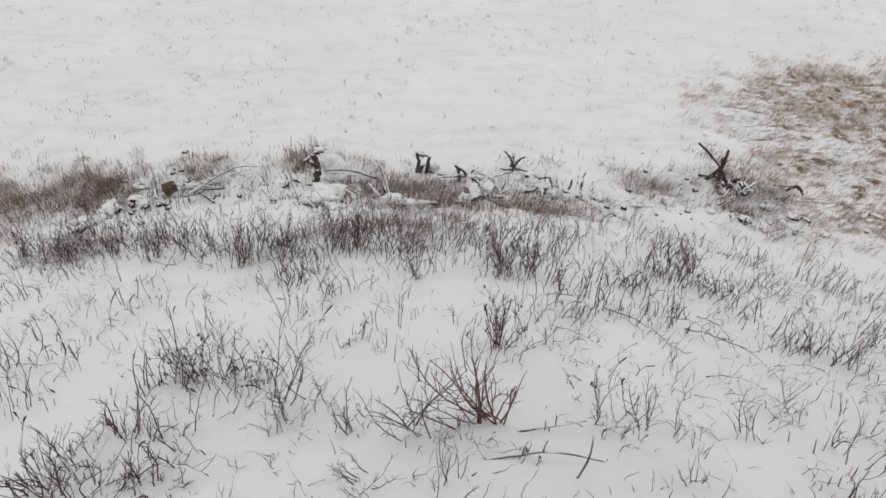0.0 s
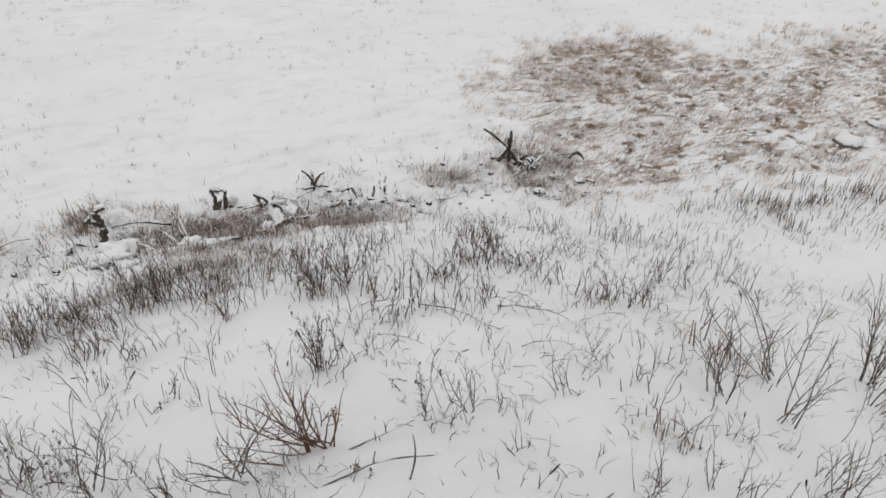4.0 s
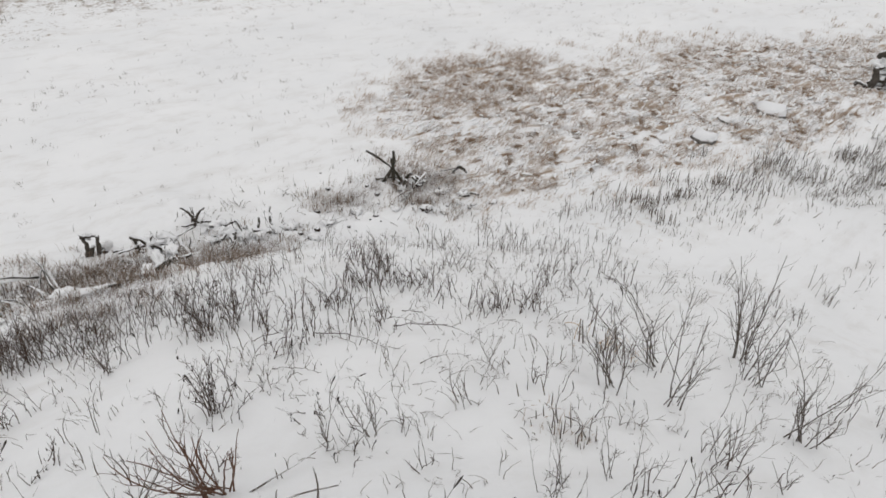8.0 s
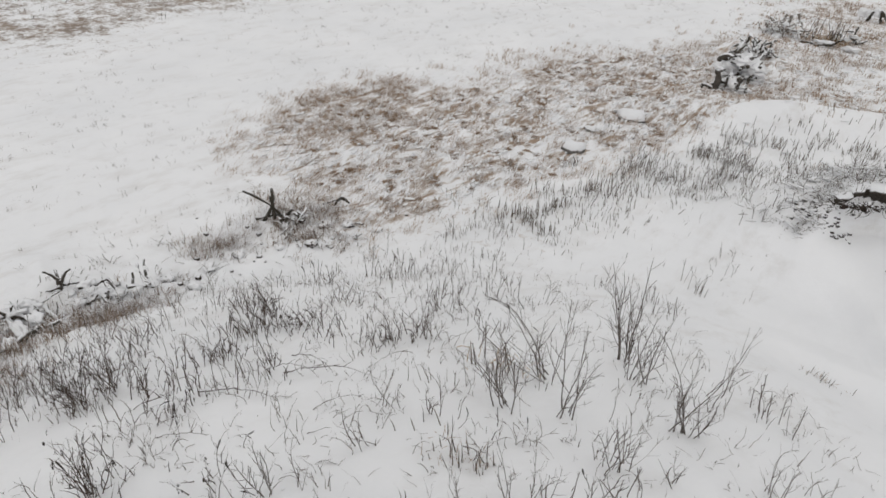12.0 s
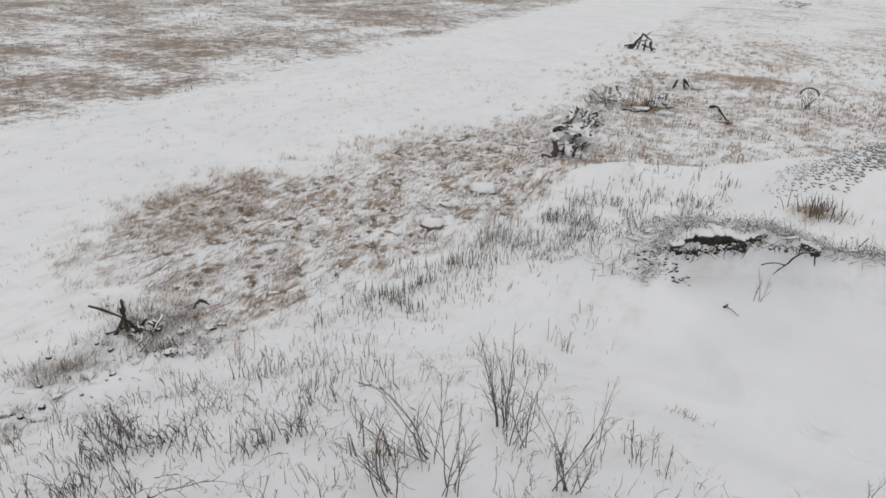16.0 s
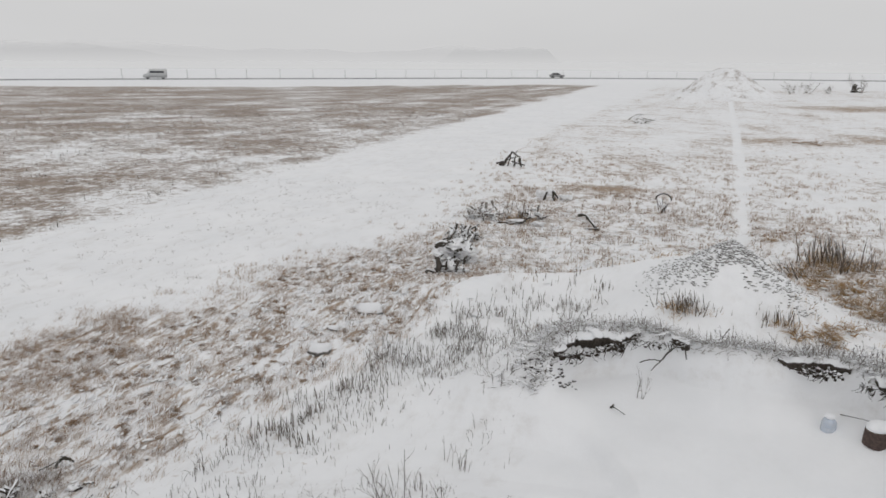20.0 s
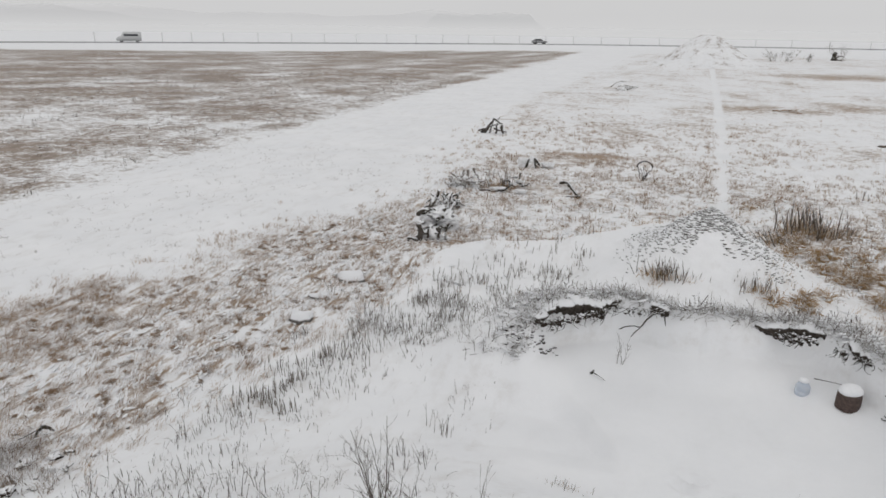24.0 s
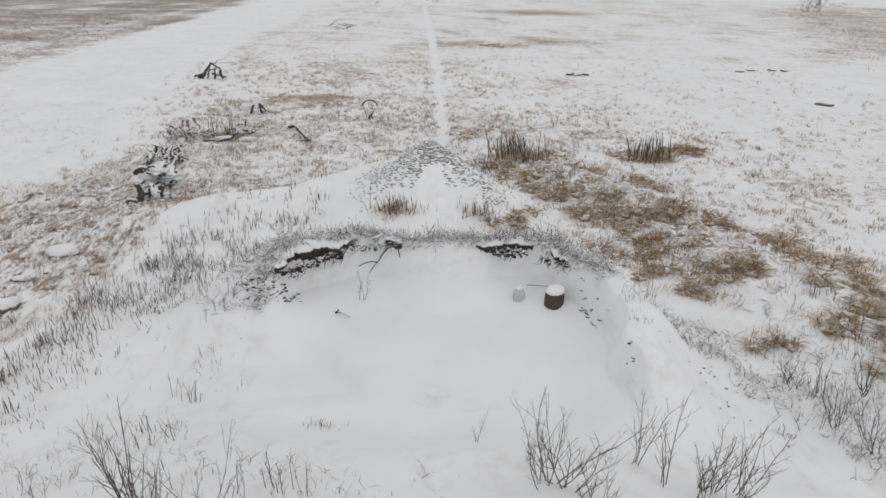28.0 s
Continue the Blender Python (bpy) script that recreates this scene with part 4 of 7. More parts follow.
def heap_dens(x, y):
    c = np.exp(-((x + 8.4) / 0.6) ** 2 - ((y + 4.6) / 1.2) ** 2) + 0.75 * np.exp(-((x + 7.7) / 0.65) ** 2 - ((y - 0.9) / 1.0) ** 2) + 0.3 * np.exp(-((x + 8.5) / 0.7) ** 2 - ((y - 5.4) / 0.7) ** 2)
    for cx, cy, rr in ((-7.4, 1.1, 0.45), (-7.4, 2.1, 0.4), (-7.0, 0.2, 0.35), (-9.0, -1.15, 0.3), (-8.7, -2.6, 0.25), (-8.7, -2.1, 0.22), (-8.6, -0.2, 0.4), (-8.0, 0.5, 0.5), (-8.5, -3.6, 0.3), (-8.66, -2.4, 0.22), (-8.9, -1.1, 0.25), (-5.9, 0.0, 0.3), (-5.85, 0.5, 0.3), (-8.75, 4.0, 0.3), (-8.7, 5.7, 0.3), (-7.9, 5.3, 0.2), (-7.2, 5.5, 0.15), (-8.8, -3.9, 0.4)):
        c = c + 0.6 * np.exp(-((x - cx) ** 2 + (y - cy) ** 2) / rr ** 2)
    return np.clip(c * (0.6 + 0.5 * waves(x, y, 0.7, 24)), 0, 1)


def sized(n, seed, lo, hi):
    return np.random.default_rng(seed).uniform(lo, hi, n)


RUST = plant_mat("rusty_straw", (0.22, 0.155, 0.112), (0.42, 0.32, 0.24), 0.42)
MATTED = plant_mat("matted_straw", (0.305, 0.202, 0.13), (0.545, 0.40, 0.28), 0.40)
X, Y = clustered(1, 2350, 15, (-13.8, -5.5, 5.5, 22), patch_dens, 0.075)
blades("matted_grass", X, Y, sized(len(X), 2, 0.10, 0.26), sized(len(X), 3, 0.005, 0.012), (-0.2, 1.15), MATTED, "flattened pale brown dead grass with snow between", 4, 0.45)
X, Y = clustered(5, 430, 18, (-3.4, 11.5, 7.5, 25), berm_dens, 0.09)
blades("berm_grass", X, Y, sized(len(X), 6, 0.10, 0.30), sized(len(X), 7, 0.005, 0.010), (0.2, -0.25), STRAW_GOLD, "rusty golden dead grass on the low bank", 8, 0.4)
X, Y = clustered(9, 3600, 9, (-13, 26, 13, 54), plain_dens, 0.07)
blades("plain_grass", X, Y, sized(len(X), 10, 0.08, 0.24), sized(len(X), 11, 0.010, 0.022), (0.1, 0.2), STRAW_PALE, "sparse tufts of pale dead grass in snow", 12)
X, Y = clustered(45, 2600, 9, (-9, 13, 13, 32), lambda x, y: plain_dens(x, y) ** 0.5, 0.06)
blades("low_tufts", X, Y, sized(len(X), 46, 0.07, 0.20), sized(len(X), 47, 0.008, 0.016), (0.0, 0.1), STRAW, "tan tufts of dead grass standing in lumpy snow", 48, 0.35)
X, Y = clustered(13, 1300, 14, (-12, -6, -6.8, 6.8), heap_dens, 0.06)
blades("heap_grass", X, Y, sized(len(X), 14, 0.10, 0.24), sized(len(X), 15, 0.004, 0.009), (0.2, 0.1), RUST, "brown dead grass on the snowy rubble heap", 16, 0.4)


HAY = plant_mat("grey_hay", (0.17, 0.125, 0.10), (0.36, 0.28, 0.235), 0.55)
X, Y = clustered(65, 620, 16, (-9.2, -5.4, -4.6, 6.6), mat_dens, 0.075)
blades("matted_hay", X, Y, sized(len(X), 66, 0.08, 0.22), sized(len(X), 67, 0.005, 0.010), (0.35, 0.7), HAY, "grey-brown matted dead grass laid flat between the stumps", 68, 0.6)


def far_field(x, y):
    return near_poly(x, y, FIELD, 1.0) * np.clip(0.4 + 0.7 * waves(x, y, 5.0, 25), 0.05, 1)


X, Y = clustered(17, 3000, 6, (-75, -21, -20, 75), far_field, 0.12)
blades("field_stubble", X, Y, sized(len(X), 18, 0.10, 0.28), sized(len(X), 19, 0.012, 0.03), (0.1, 0.2), WEED_GREY, "dull grey-brown stubble on the far field", 20)


def slope_dens(x, y):
    r = np.hypot(x, y)
    q = pit_reach(x, y)
    d = 0.5 * np.exp(-(near_line(x, y, LEFT_BERM) / 1.1) ** 2) + 0.22 * (r > 1.6) * (r < 7) * (x < 1.0) * (q > 1.25) + 0.4 * (q > 1.02) * (q < 1.3) * (y > 8.5)
    d = d + 0.16 * (x < -5) * (x > -10) * (y > 3) * (y < 9) + 0.03 * (x < -8) * (x > -20)
    return d * (q > 1.0)


X, Y = scatter(21, 2200, (-17, 4, -6, 14), slope_dens)
blades("scattered_stalks", X, Y, sized(len(X), 22, 0.04, 0.20), sized(len(X), 23, 0.004, 0.008), (0.0, 0.05), WEED_DARK, "single thin dead stalks sticking out of snow", 24, 0.3)


def bent_dens(x, y):
    r = np.hypot(x, y)
    return (r > 1.7) * (r < 8.0) * (x < 0.4) * (pit_reach(x, y) > 1.2) * np.clip(0.35 + 0.8 * waves(x, y, 0.8, 33), 0.03, 1)


def bent_stalks():
    """Thin bent stalks, too many to count, over the whole slope."""
    r = random.Random(77)
    X, Y = clustered(29, 1250, 3, (-8, 0.5, -5.5, 8), bent_dens, 0.07)
    tb = Tubes()
    for x, y, zz in zip(X, Y, ground_z(X, Y)):
        way = Vector((r.gauss(0, 0.55), r.gauss(0, 0.55), 1))
        ln = r.uniform(0.05, 0.22)
        p = stem_path(r, Vector((x, y, zz - 0.02)), way, ln, 6, 0.46, -0.3)
        w = r.uniform(0.0016, 0.0031)
        tb.tube(p, [w, w, w * 0.9, w * 0.8, w * 0.65, w * 0.45], 3)
        if r.random() < 0.35:
            s = stem_path(r, p[2], way + rand_dir(r), ln * 0.4, 3, 0.2, 0.0)
            tb.tube(s, [w * 0.7, w * 0.6, w * 0.4], 3)
    return tagged(new("bent_stalks", tb.mesh("bent_stalks", WEED_GREY)), "thin bent grey stalks all over the snowy slope", "weeds", kind="stuff")


bent_stalks()


def band_stalks(name, y0, y1, n, half, mat, label, seed, wig, lo, hi, thick=1.0, lean=0.32, per=3, line=LEFT_BERM):
    """Upright stalks crowded along the break of slope, too many to count."""
    r = random.Random(seed)
    X, Y = clustered(seed, n, per, (-8.5, -2, y0, y1), lambda x, y: np.exp(-(near_line(x, y, line) / half) ** 2) * np.clip(-0.05 + 1.2 * waves(x, y, 0.8, seed), 0.02, 1) * (1 - 0.55 * smooth(1.5, 2.5, y) * smooth(5.5, 4, y)) * (pit_reach(x, y) > 1.03), 0.11)
    tb = Tubes()
    for x, y, zz in zip(X, Y, ground_z(X, Y)):
        w = r.uniform(0.0032, 0.0055) * thick
        p = stem_path(r, Vector((x, y, zz - 0.02)), Vector((r.gauss(0, lean), r.gauss(0, lean), 1)), r.uniform(lo, hi), 5, wig, 0.0)
        tb.tube(p, [w, w, w * 0.9, w * 0.8, w * 0.5], 4)
    return tagged(new(name, tb.mesh(name, mat)), label, "weeds", kind="stuff")


band_stalks("slope_weeds", -5.5, 4.5, 200, 0.6, WEED_DARK, "crowded dark weed stalks along the foot of the slope", 51, 0.30, 0.08, 0.28, 0.8)


THICKETS = ((-6.6, -3.5, 0.45), (-6.15, -2.9, 0.42), (-5.95, -2.45, 0.38), (-5.75, -2.05, 0.36), (-5.6, -1.65, 0.32), (-5.65, -1.25, 0.3), (-5.5, -0.95, 0.3), (-5.95, -0.45, 0.3), (-5.8, -0.1, 0.28), (-5.55, 0.85, 0.28), (-5.0, 0.9, 0.22), (-4.7, 1.1, 0.22), (-5.3, 1.4, 0.25), (-5.4, 2.9, 0.25), (-4.73, 1.96, 0.2), (-4.55, 2.16, 0.22), (-4.12, 2.27, 0.15), (-5.0, 2.6, 0.26), (-4.8, 2.8, 0.24), (-4.63, 3.04, 0.22), (-4.23, 3.0, 0.16), (-3.77, 3.27, 0.2), (-3.69, 3.48, 0.2), (-3.98, 4.2, 0.2), (-3.97, 1.34, 0.14), (-4.45, 1.5, 0.18), (-3.3, -1.28, 0.2), (-3.5, -1.5, 0.16), (-2.5, -1.85, 0.14), (-2.4, -1.5, 0.14), (-2.6, -2.0, 0.14), (-3.2, -0.95, 0.12), (-5.5, -0.9, 0.25), (-4.95, -0.8, 0.2), (-4.7, -0.95, 0.18), (-4.5, -0.55, 0.15), (-5.35, -0.3, 0.2), (-5.4, 0.0, 0.2))


def thicket(cx, cy, rr, seed):
    """Dark brown stalks standing so close that they hide the snow; each with its twigs is a part."""
    r = random.Random(seed)
    root = thing("weed_thicket", cx, cy, "dense dark brown weed thicket on the snowy slope", "weeds", "weed thickets")
    z0 = gz(cx, cy)
    for _ in range(int(88 * rr)):
        x, y = r.gauss(0, rr * 0.5), r.gauss(0, rr * 0.7)
        w = r.uniform(0.0026, 0.0050)
        ln = r.uniform(0.10, 0.34)
        tb = Tubes()
        p = hooked(r, Vector((x, y, gz(cx + x, cy + y) - z0 - 0.02)), Vector((r.gauss(0, 0.2), r.gauss(0, 0.2), 1)), ln, 7, 0.17, r.choice((0.0, 0.1, 0.35)))
        tb.tube(p, [w * (1 - 0.08 * k) for k in range(7)], 4)
        for _ in range(3):
            k = r.randint(2, 5)
            s = hooked(r, p[k], (p[k] - p[k - 1]).normalized() + rand_dir(r) * 0.55, ln * r.uniform(0.2, 0.45), 4, 0.12, 0.1, 0.1)
            tb.tube(s, [w * 0.7, w * 0.65, w * 0.55, w * 0.4], 3)
        part("stalk", tb, WEED_DARK, root)


for i, (x, y, rr) in enumerate(THICKETS):
    thicket(x, y, rr, 5800 + i)
band_stalks("ridge_weeds", 4.5, 13, 80, 0.8, FROSTED, "crowded frosted weed stalks along the ridge", 52, 0.12, 0.06, 0.24, 1.2, 0.2, 4)
COMB = ((-5.9, 8.0), (-5.95, 9.4), (-5.75, 10.7), (-5.7, 11.8), (-5.5, 13.0), (-4.9, 14.2), (-4.2, 15.2), (-3.3, 16.0), (-2.5, 16.5), (-1.7, 16.8))
band_stalks("tail_weeds", 7.5, 18, 160, 0.6, FROSTED, "stiff upright weed stalks along the outer ridge", 53, 0.08, 0.08, 0.32, 1.6, 0.14, 3, ((-5.4, 8.2), (-5.3, 10.0), (-5.35, 11.2), (-4.95, 12.3), (-4.5, 14.2), (-3.8, 15.3), (-2.9, 16.3), (-2.2, 16.6)))
band_stalks("comb_weeds", 7.5, 18, 150, 0.32, WEED_GREY, "rows of short dark weed stubs along the outer ridge", 54, 0.06, 0.10, 0.30, 1.35, 0.12, 2, COMB)
band_stalks("face_weeds", 8.5, 16.8, 170, 0.9, FROSTED, "rimed weeds on the face of the outer ridge", 55, 0.22, 0.10, 0.36, 1.5, 0.3, 3, ((-4.8, 11.5), (-4.2, 13.2), (-3.3, 14.4), (-2.2, 15.2), (-1.5, 15.4)))


def lane_dens(x, y):
    return (0.25 + 0.75 * (waves(x, y, 2.5, 31) > 0.25)) * smooth(-22, -20, x) * smooth(-7.6, -9, x) * (1 - near_poly(x, y, PATCH, 0.3))


X, Y = clustered(25, 1500, 6, (-22, -7, -8, 30), lane_dens, 0.045)
blades("lane_tufts", X, Y, sized(len(X), 26, 0.04, 0.14), sized(len(X), 27, 0.004, 0.009), (0.05, 0.1), WEED_GREY, "tiny scattered grass tips above the lane's snow", 28, 0.5)


# ---- grass tufts that stand apart ----
def tuft(row, seed):
    x, y, dx, dy, dz, n, spread = row
    rng = random.Random(seed)
    root = thing("grass_tuft", x, y, "tuft of dry brown grass with darker upright stalks", "grass tuft", "grass tufts")
    hay, stalks = Tubes(), Tubes()
    h = math.sqrt(dx * dx + dy * dy + dz * dz)
    wide = 0.10 + 0.28 * h
    for _ in range(n * (4 if h > 0.6 else 3)):
        b = Vector((rng.gauss(0, wide), rng.gauss(0, wide * 0.5), -0.02))
        p = stem_path(rng, b, Vector((rng.gauss(0, 0.5), rng.gauss(0, 0.5), 1)), h * rng.uniform(0.3, 0.6), 4, 0.2, -0.5)
        w = 0.0012 + 0.006 * min(h, 0.8)
        hay.tube(p, [w, w, w * 0.8, w * 0.4], 3)
    for _ in range(n):
        b = Vector((rng.gauss(0, wide), rng.gauss(0, wide * 0.5), -0.02))
        p = stem_path(rng, b, Vector((dx + rng.gauss(0, 0.14) * h, dy + rng.gauss(0, 0.14) * h, dz)), h * rng.uniform(0.5, 1.0), 4, 0.05, 0.0)
        w = 0.0012 + 0.0145 * h
        stalks.tube(p, [w, w * 0.95, w * 0.8, w * 0.5], 4)
    tagged(part("hay", hay, STRAW_PALE if h < 0.25 and y < 10 else STRAW_GOLD, root), kind="stuff")
    tagged(part("sedge", stalks, WEED_GREY, root, "thin dark upright stalks"), kind="stuff")


for i, row in enumerate(TUFTS_A + TUFTS_B):
    tuft(row, 700 + i)


# ---- tussocks: a crown of matted roots with blades hanging over it ----
def tussock_model(name, seed, size, mat, crown_mat, lean, label, group):
    rng = random.Random(seed)
    root = new(name)
    root.empty_display_size = 0.05
    tagged(root, label, "tussock", group)
    cr = Tubes()
    for k in range(3):
        cr.lump(Vector((lean[0], lean[1], 0)) * size * 0.8 * k + Vector((0, 0, size * (0.1 - 0.05 * k))), size * (0.75 - 0.12 * k), rng, 0.35, 0.5)
    part("crown" if crown_mat is not CAP else "snow_cap", cr, crown_mat, root)
    bl = Tubes()
    for _ in range(64):
        w = rng.uniform(0, math.tau)
        b = Vector((math.cos(w), math.sin(w), 0)) * size * rng.uniform(0.1, 0.7) + Vector((lean[0], lean[1], 0)) * size * rng.uniform(0, 1.6) + Vector((0, 0, size * 0.3))
        way = Vector((math.cos(w) * 0.6 + lean[0] + rng.gauss(0, 0.3), math.sin(w) * 0.6 + lean[1] + rng.gauss(0, 0.3), 0.8))
        p = stem_path(rng, b, way, size * rng.uniform(1.0, 2.2), 5, 0.12, -1.7)
        bl.tube(p, [0.006, 0.006, 0.0055, 0.004, 0.002] if size > 0.1 else [0.0045, 0.0045, 0.004, 0.003, 0.0015], 3)
    tagged(part("thatch", bl, mat, root, "drooping dry grass"), kind="stuff")
    return root


def strew(models, X, Y, seed, turn=360):
    """Sets the models down at the places, copying them past the first round."""
    rng = random.Random(seed)
    for i, (x, y) in enumerate(zip(X, Y)):
        m = pose(x, y, gz(x, y) - 0.01, rng.uniform(-8, 8), rng.uniform(-8, 8), rng.uniform(-turn / 2, turn / 2))
        if i < len(models):
            models[i].matrix_basis = m
        else:
            copy_thing(models[i % len(models)], m)


CROWN_GOLD = wood_mat("tussock_gold", (0.30, 0.185, 0.085), (0.54, 0.37, 0.19), 0.72, 40)
gold = [tussock_model("bank_tussock", 1600 + i, (0.12, 0.15, 0.19, 0.14, 0.23)[i], STRAW_GOLD, CROWN_GOLD, (0.1, -0.1), "rusty grass tussock on the low bank with snow", "bank tussocks") for i in range(5)]
X, Y = scatter(41, 210, (1.5, 10.5, 8.0, 24.5), berm_dens)
strew(gold, X, Y, 42)
pale = [tussock_model("laid_tussock", 1650 + i, (0.05, 0.065, 0.085, 0.06, 0.075)[i], MATTED, CAP, (-0.2, 1.0), "pale wind-laid grass tussock loaded with snow", "laid tussocks") for i in range(5)]
X, Y = scatter(43, 290, (-13, -5.5, 6, 19), lambda x, y: 0.7 * near_poly(x, y, PATCH, 0.4))
strew(pale, X, Y, 44, 60)


def foot_stems(name, n, box, dens, label, seed):
    """Low frosted stems and crooked litter at the foot of a bank."""
    r = random.Random(seed)
    X, Y = clustered(seed, n, 4, box, dens, 0.09)
    tb = Tubes()
    for x, y, zz in zip(X, Y, ground_z(X, Y)):
        way = Vector((r.gauss(0, 0.6), r.gauss(0, 0.6), r.uniform(0.3, 1)))
        w = r.uniform(0.0035, 0.007)
        p = stem_path(r, Vector((x, y, zz - 0.01)), way, r.uniform(0.06, 0.26), 5, 0.3, -0.2)
        tb.tube(p, [w, w, w * 0.9, w * 0.8, w * 0.5], 4)
    return tagged(new(name, tb.mesh(name, FROSTED)), label, "weeds", kind="stuff")


foot_stems("bank_stems", 260, (4.2, 9, 5.5, 11.5), lambda x, y: np.exp(-(near_line(x, y, ((5.1, 10.2), (5.6, 9.5), (6.3, 8.6), (7.0, 7.2))) / 0.7) ** 2) * np.clip(0.35 + 0.8 * waves(x, y, 0.9, 95), 0.03, 1), "frosted low stems at the foot of the bank", 96)
foot_stems("heap_stems", 170, (-9.6, -6, -4.5, 6.5), lambda x, y: np.exp(-((x + 8.0) / 0.9) ** 2) * np.clip(0.2 + waves(x, y, 1.0, 97), 0.02, 1), "frosted roots and stems on the rubble heap", 98)


def snow_fingers(name, X, Y, way, size, label, seed):
    """Small long lumps of snow lying on bent-over grass, joined."""
    r = np.random.default_rng(seed)
    n, rings, segs = len(X), 5, 6
    a = math.atan2(way[1], way[0]) + r.normal(0, 0.35, n)
    ln, wd = size * r.uniform(0.8, 2.1, n), size * r.uniform(0.17, 0.32, n)
    base = np.stack([X, Y, ground_z(X, Y) + r.uniform(0.0, 0.05, n)], -1)
    fwd = np.stack([np.cos(a), np.sin(a), r.normal(0.05, 0.15, n)], -1)
    side = np.stack([-np.sin(a), np.cos(a), np.zeros(n)], -1)
    bow = r.normal(0, 0.35, n)
    v = []
    for i in range(rings):
        u = i / (rings - 1) - 0.5
        wide = wd * (0.25, 0.85, 1.0, 0.8, 0.2)[i]
        mid = base + fwd * (ln * u)[:, None] + side * (bow * ln * (0.25 - u * u))[:, None]
        for k in range(segs):
            w = math.tau * k / segs
            bump_by = wide * (1 + r.normal(0, 0.12, n))
            v.append(mid + side * (bump_by * math.cos(w))[:, None] + np.array((0, 0, 1.0)) * (bump_by * 0.5 * math.sin(w))[:, None])
    per = rings * segs
    v = np.stack(v, 1).reshape(-1, 3)
    one = []
    for i in range(rings - 1):
        for k in range(segs):
            k2 = (k + 1) % segs
            one.append((i * segs + k, i * segs + k2, (i + 1) * segs + k2, (i + 1) * segs + k))
    quads = (np.arange(n)[:, None, None] * per + np.array(one)[None]).reshape(-1, 4)
    me = bpy.data.meshes.new(name)
    me.from_pydata(v.tolist(), [], quads.tolist())
    me.polygons.foreach_set("use_smooth", np.ones(len(quads), bool))
    me.materials.append(CAP)
    return tagged(new(name, me), label, "snow", kind="stuff")


X, Y = scatter(81, 1500, (-13.5, -5.5, 5.5, 21), lambda x, y: near_poly(x, y, PATCH, 0.5) * np.clip(0.5 + 0.6 * waves(x, y, 1.2, 82), 0.05, 1) * np.where((x < -10.2) & (y > 8), 0.25, 1.0))
snow_fingers("laid_snow", X, Y, (-0.22, 1), 0.115, "small tongues of snow on wind-laid grass", 83)
X, Y = scatter(84, 1500, (-9, 9, 13, 28), lambda x, y: plain_dens(x, y) ** 0.5)
snow_fingers("lumpy_snow", X, Y, (1, 0.3), 0.15, "lumps of snow caught between grass tufts", 85)
X, Y = scatter(86, 620, (3, 10.5, 9, 22), lambda x, y: np.exp(-(near_line(x, y, RIGHT_BERM) / 1.5) ** 4))
snow_fingers("bank_snow", X, Y, (0.6, -1), 0.14, "lumps of snow among the grass of the low bank", 87)


X, Y = scatter(92, 420, (-3.2, 4.2, 10.1, 13.2), lambda x, y: ((pit_reach(x, y) > 1.0) & (pit_reach(x, y) < 1.22)) * 0.9)
snow_fingers("rim_snow", X, Y, (1, 0.2), 0.13, "clumps of snow on the matted edge of the pit", 93)


def rim_tangle():
    """Frosted low stems matted along the lip of the pit."""
    r = random.Random(91)
    tb = Tubes()
    n = 0
    while n < 2700:
        x, y = r.uniform(-3.2, 3.6), r.uniform(10.1, 13.2)
        q = float(pit_reach(x, y))
        if not 0.985 < q < 1.30 or r.random() > (1.0 if q < 1.08 else 0.4 if q < 1.16 else 0.2):
            continue
        way = Vector((r.gauss(0, 0.8), r.gauss(0, 0.8), r.uniform(0.1, 0.9)))
        w = r.uniform(0.004, 0.008)
        p = stem_path(r, Vector((x, y, gz(x, y) + r.uniform(-0.01, 0.07))), way, r.uniform(0.08, 0.24), 5, 0.35, -0.3)
        tb.tube(p, [w, w, w * 0.9, w * 0.8, w * 0.5], 4)
        n += 1
    return tagged(new("rim_tangle", tb.mesh("rim_tangle", FROSTED)), "frosted low stems matted along the edge of the pit", "weeds", kind="stuff")


rim_tangle()


def far_brush_dens(x, y):
    return np.exp(-(near_line(x, y, ((36, 48), (44, 66), (56, 96), (72, 132), (100, 165))) / 3.5) ** 2) * np.clip(0.4 + 0.8 * waves(x, y, 4.0, 61), 0.03, 1)


X, Y = clustered(71, 420, 6, (30, 105, 44, 170), far_brush_dens, 0.35)
blades("far_brush", X, Y, sized(len(X), 72, 0.15, 0.45), sized(len(X), 73, 0.02, 0.05), (0.1, 0.1), STRAW_PALE, "grey-brown brush along the far field edge", 74)


# ---- driftwood, stumps and rubble ----
def knotty(rng, a, b, r0, r1, bend=0.12, steps=9, sides=7):
    """A gnarled limb from a to b."""
    tb = Tubes()
    pts, radii, side = [], [], rand_dir(rng) * (b - a).length * bend
    for i in range(steps):
        u = i / (steps - 1)
        p = a.lerp(b, u) + side * math.sin(math.pi * u) + rand_dir(rng) * r0 * 0.35
        pts.append(p)
        radii.append((r0 + (r1 - r0) * u) * rng.uniform(0.82, 1.22))
    tb.tube(pts, radii, sides)
    return tb


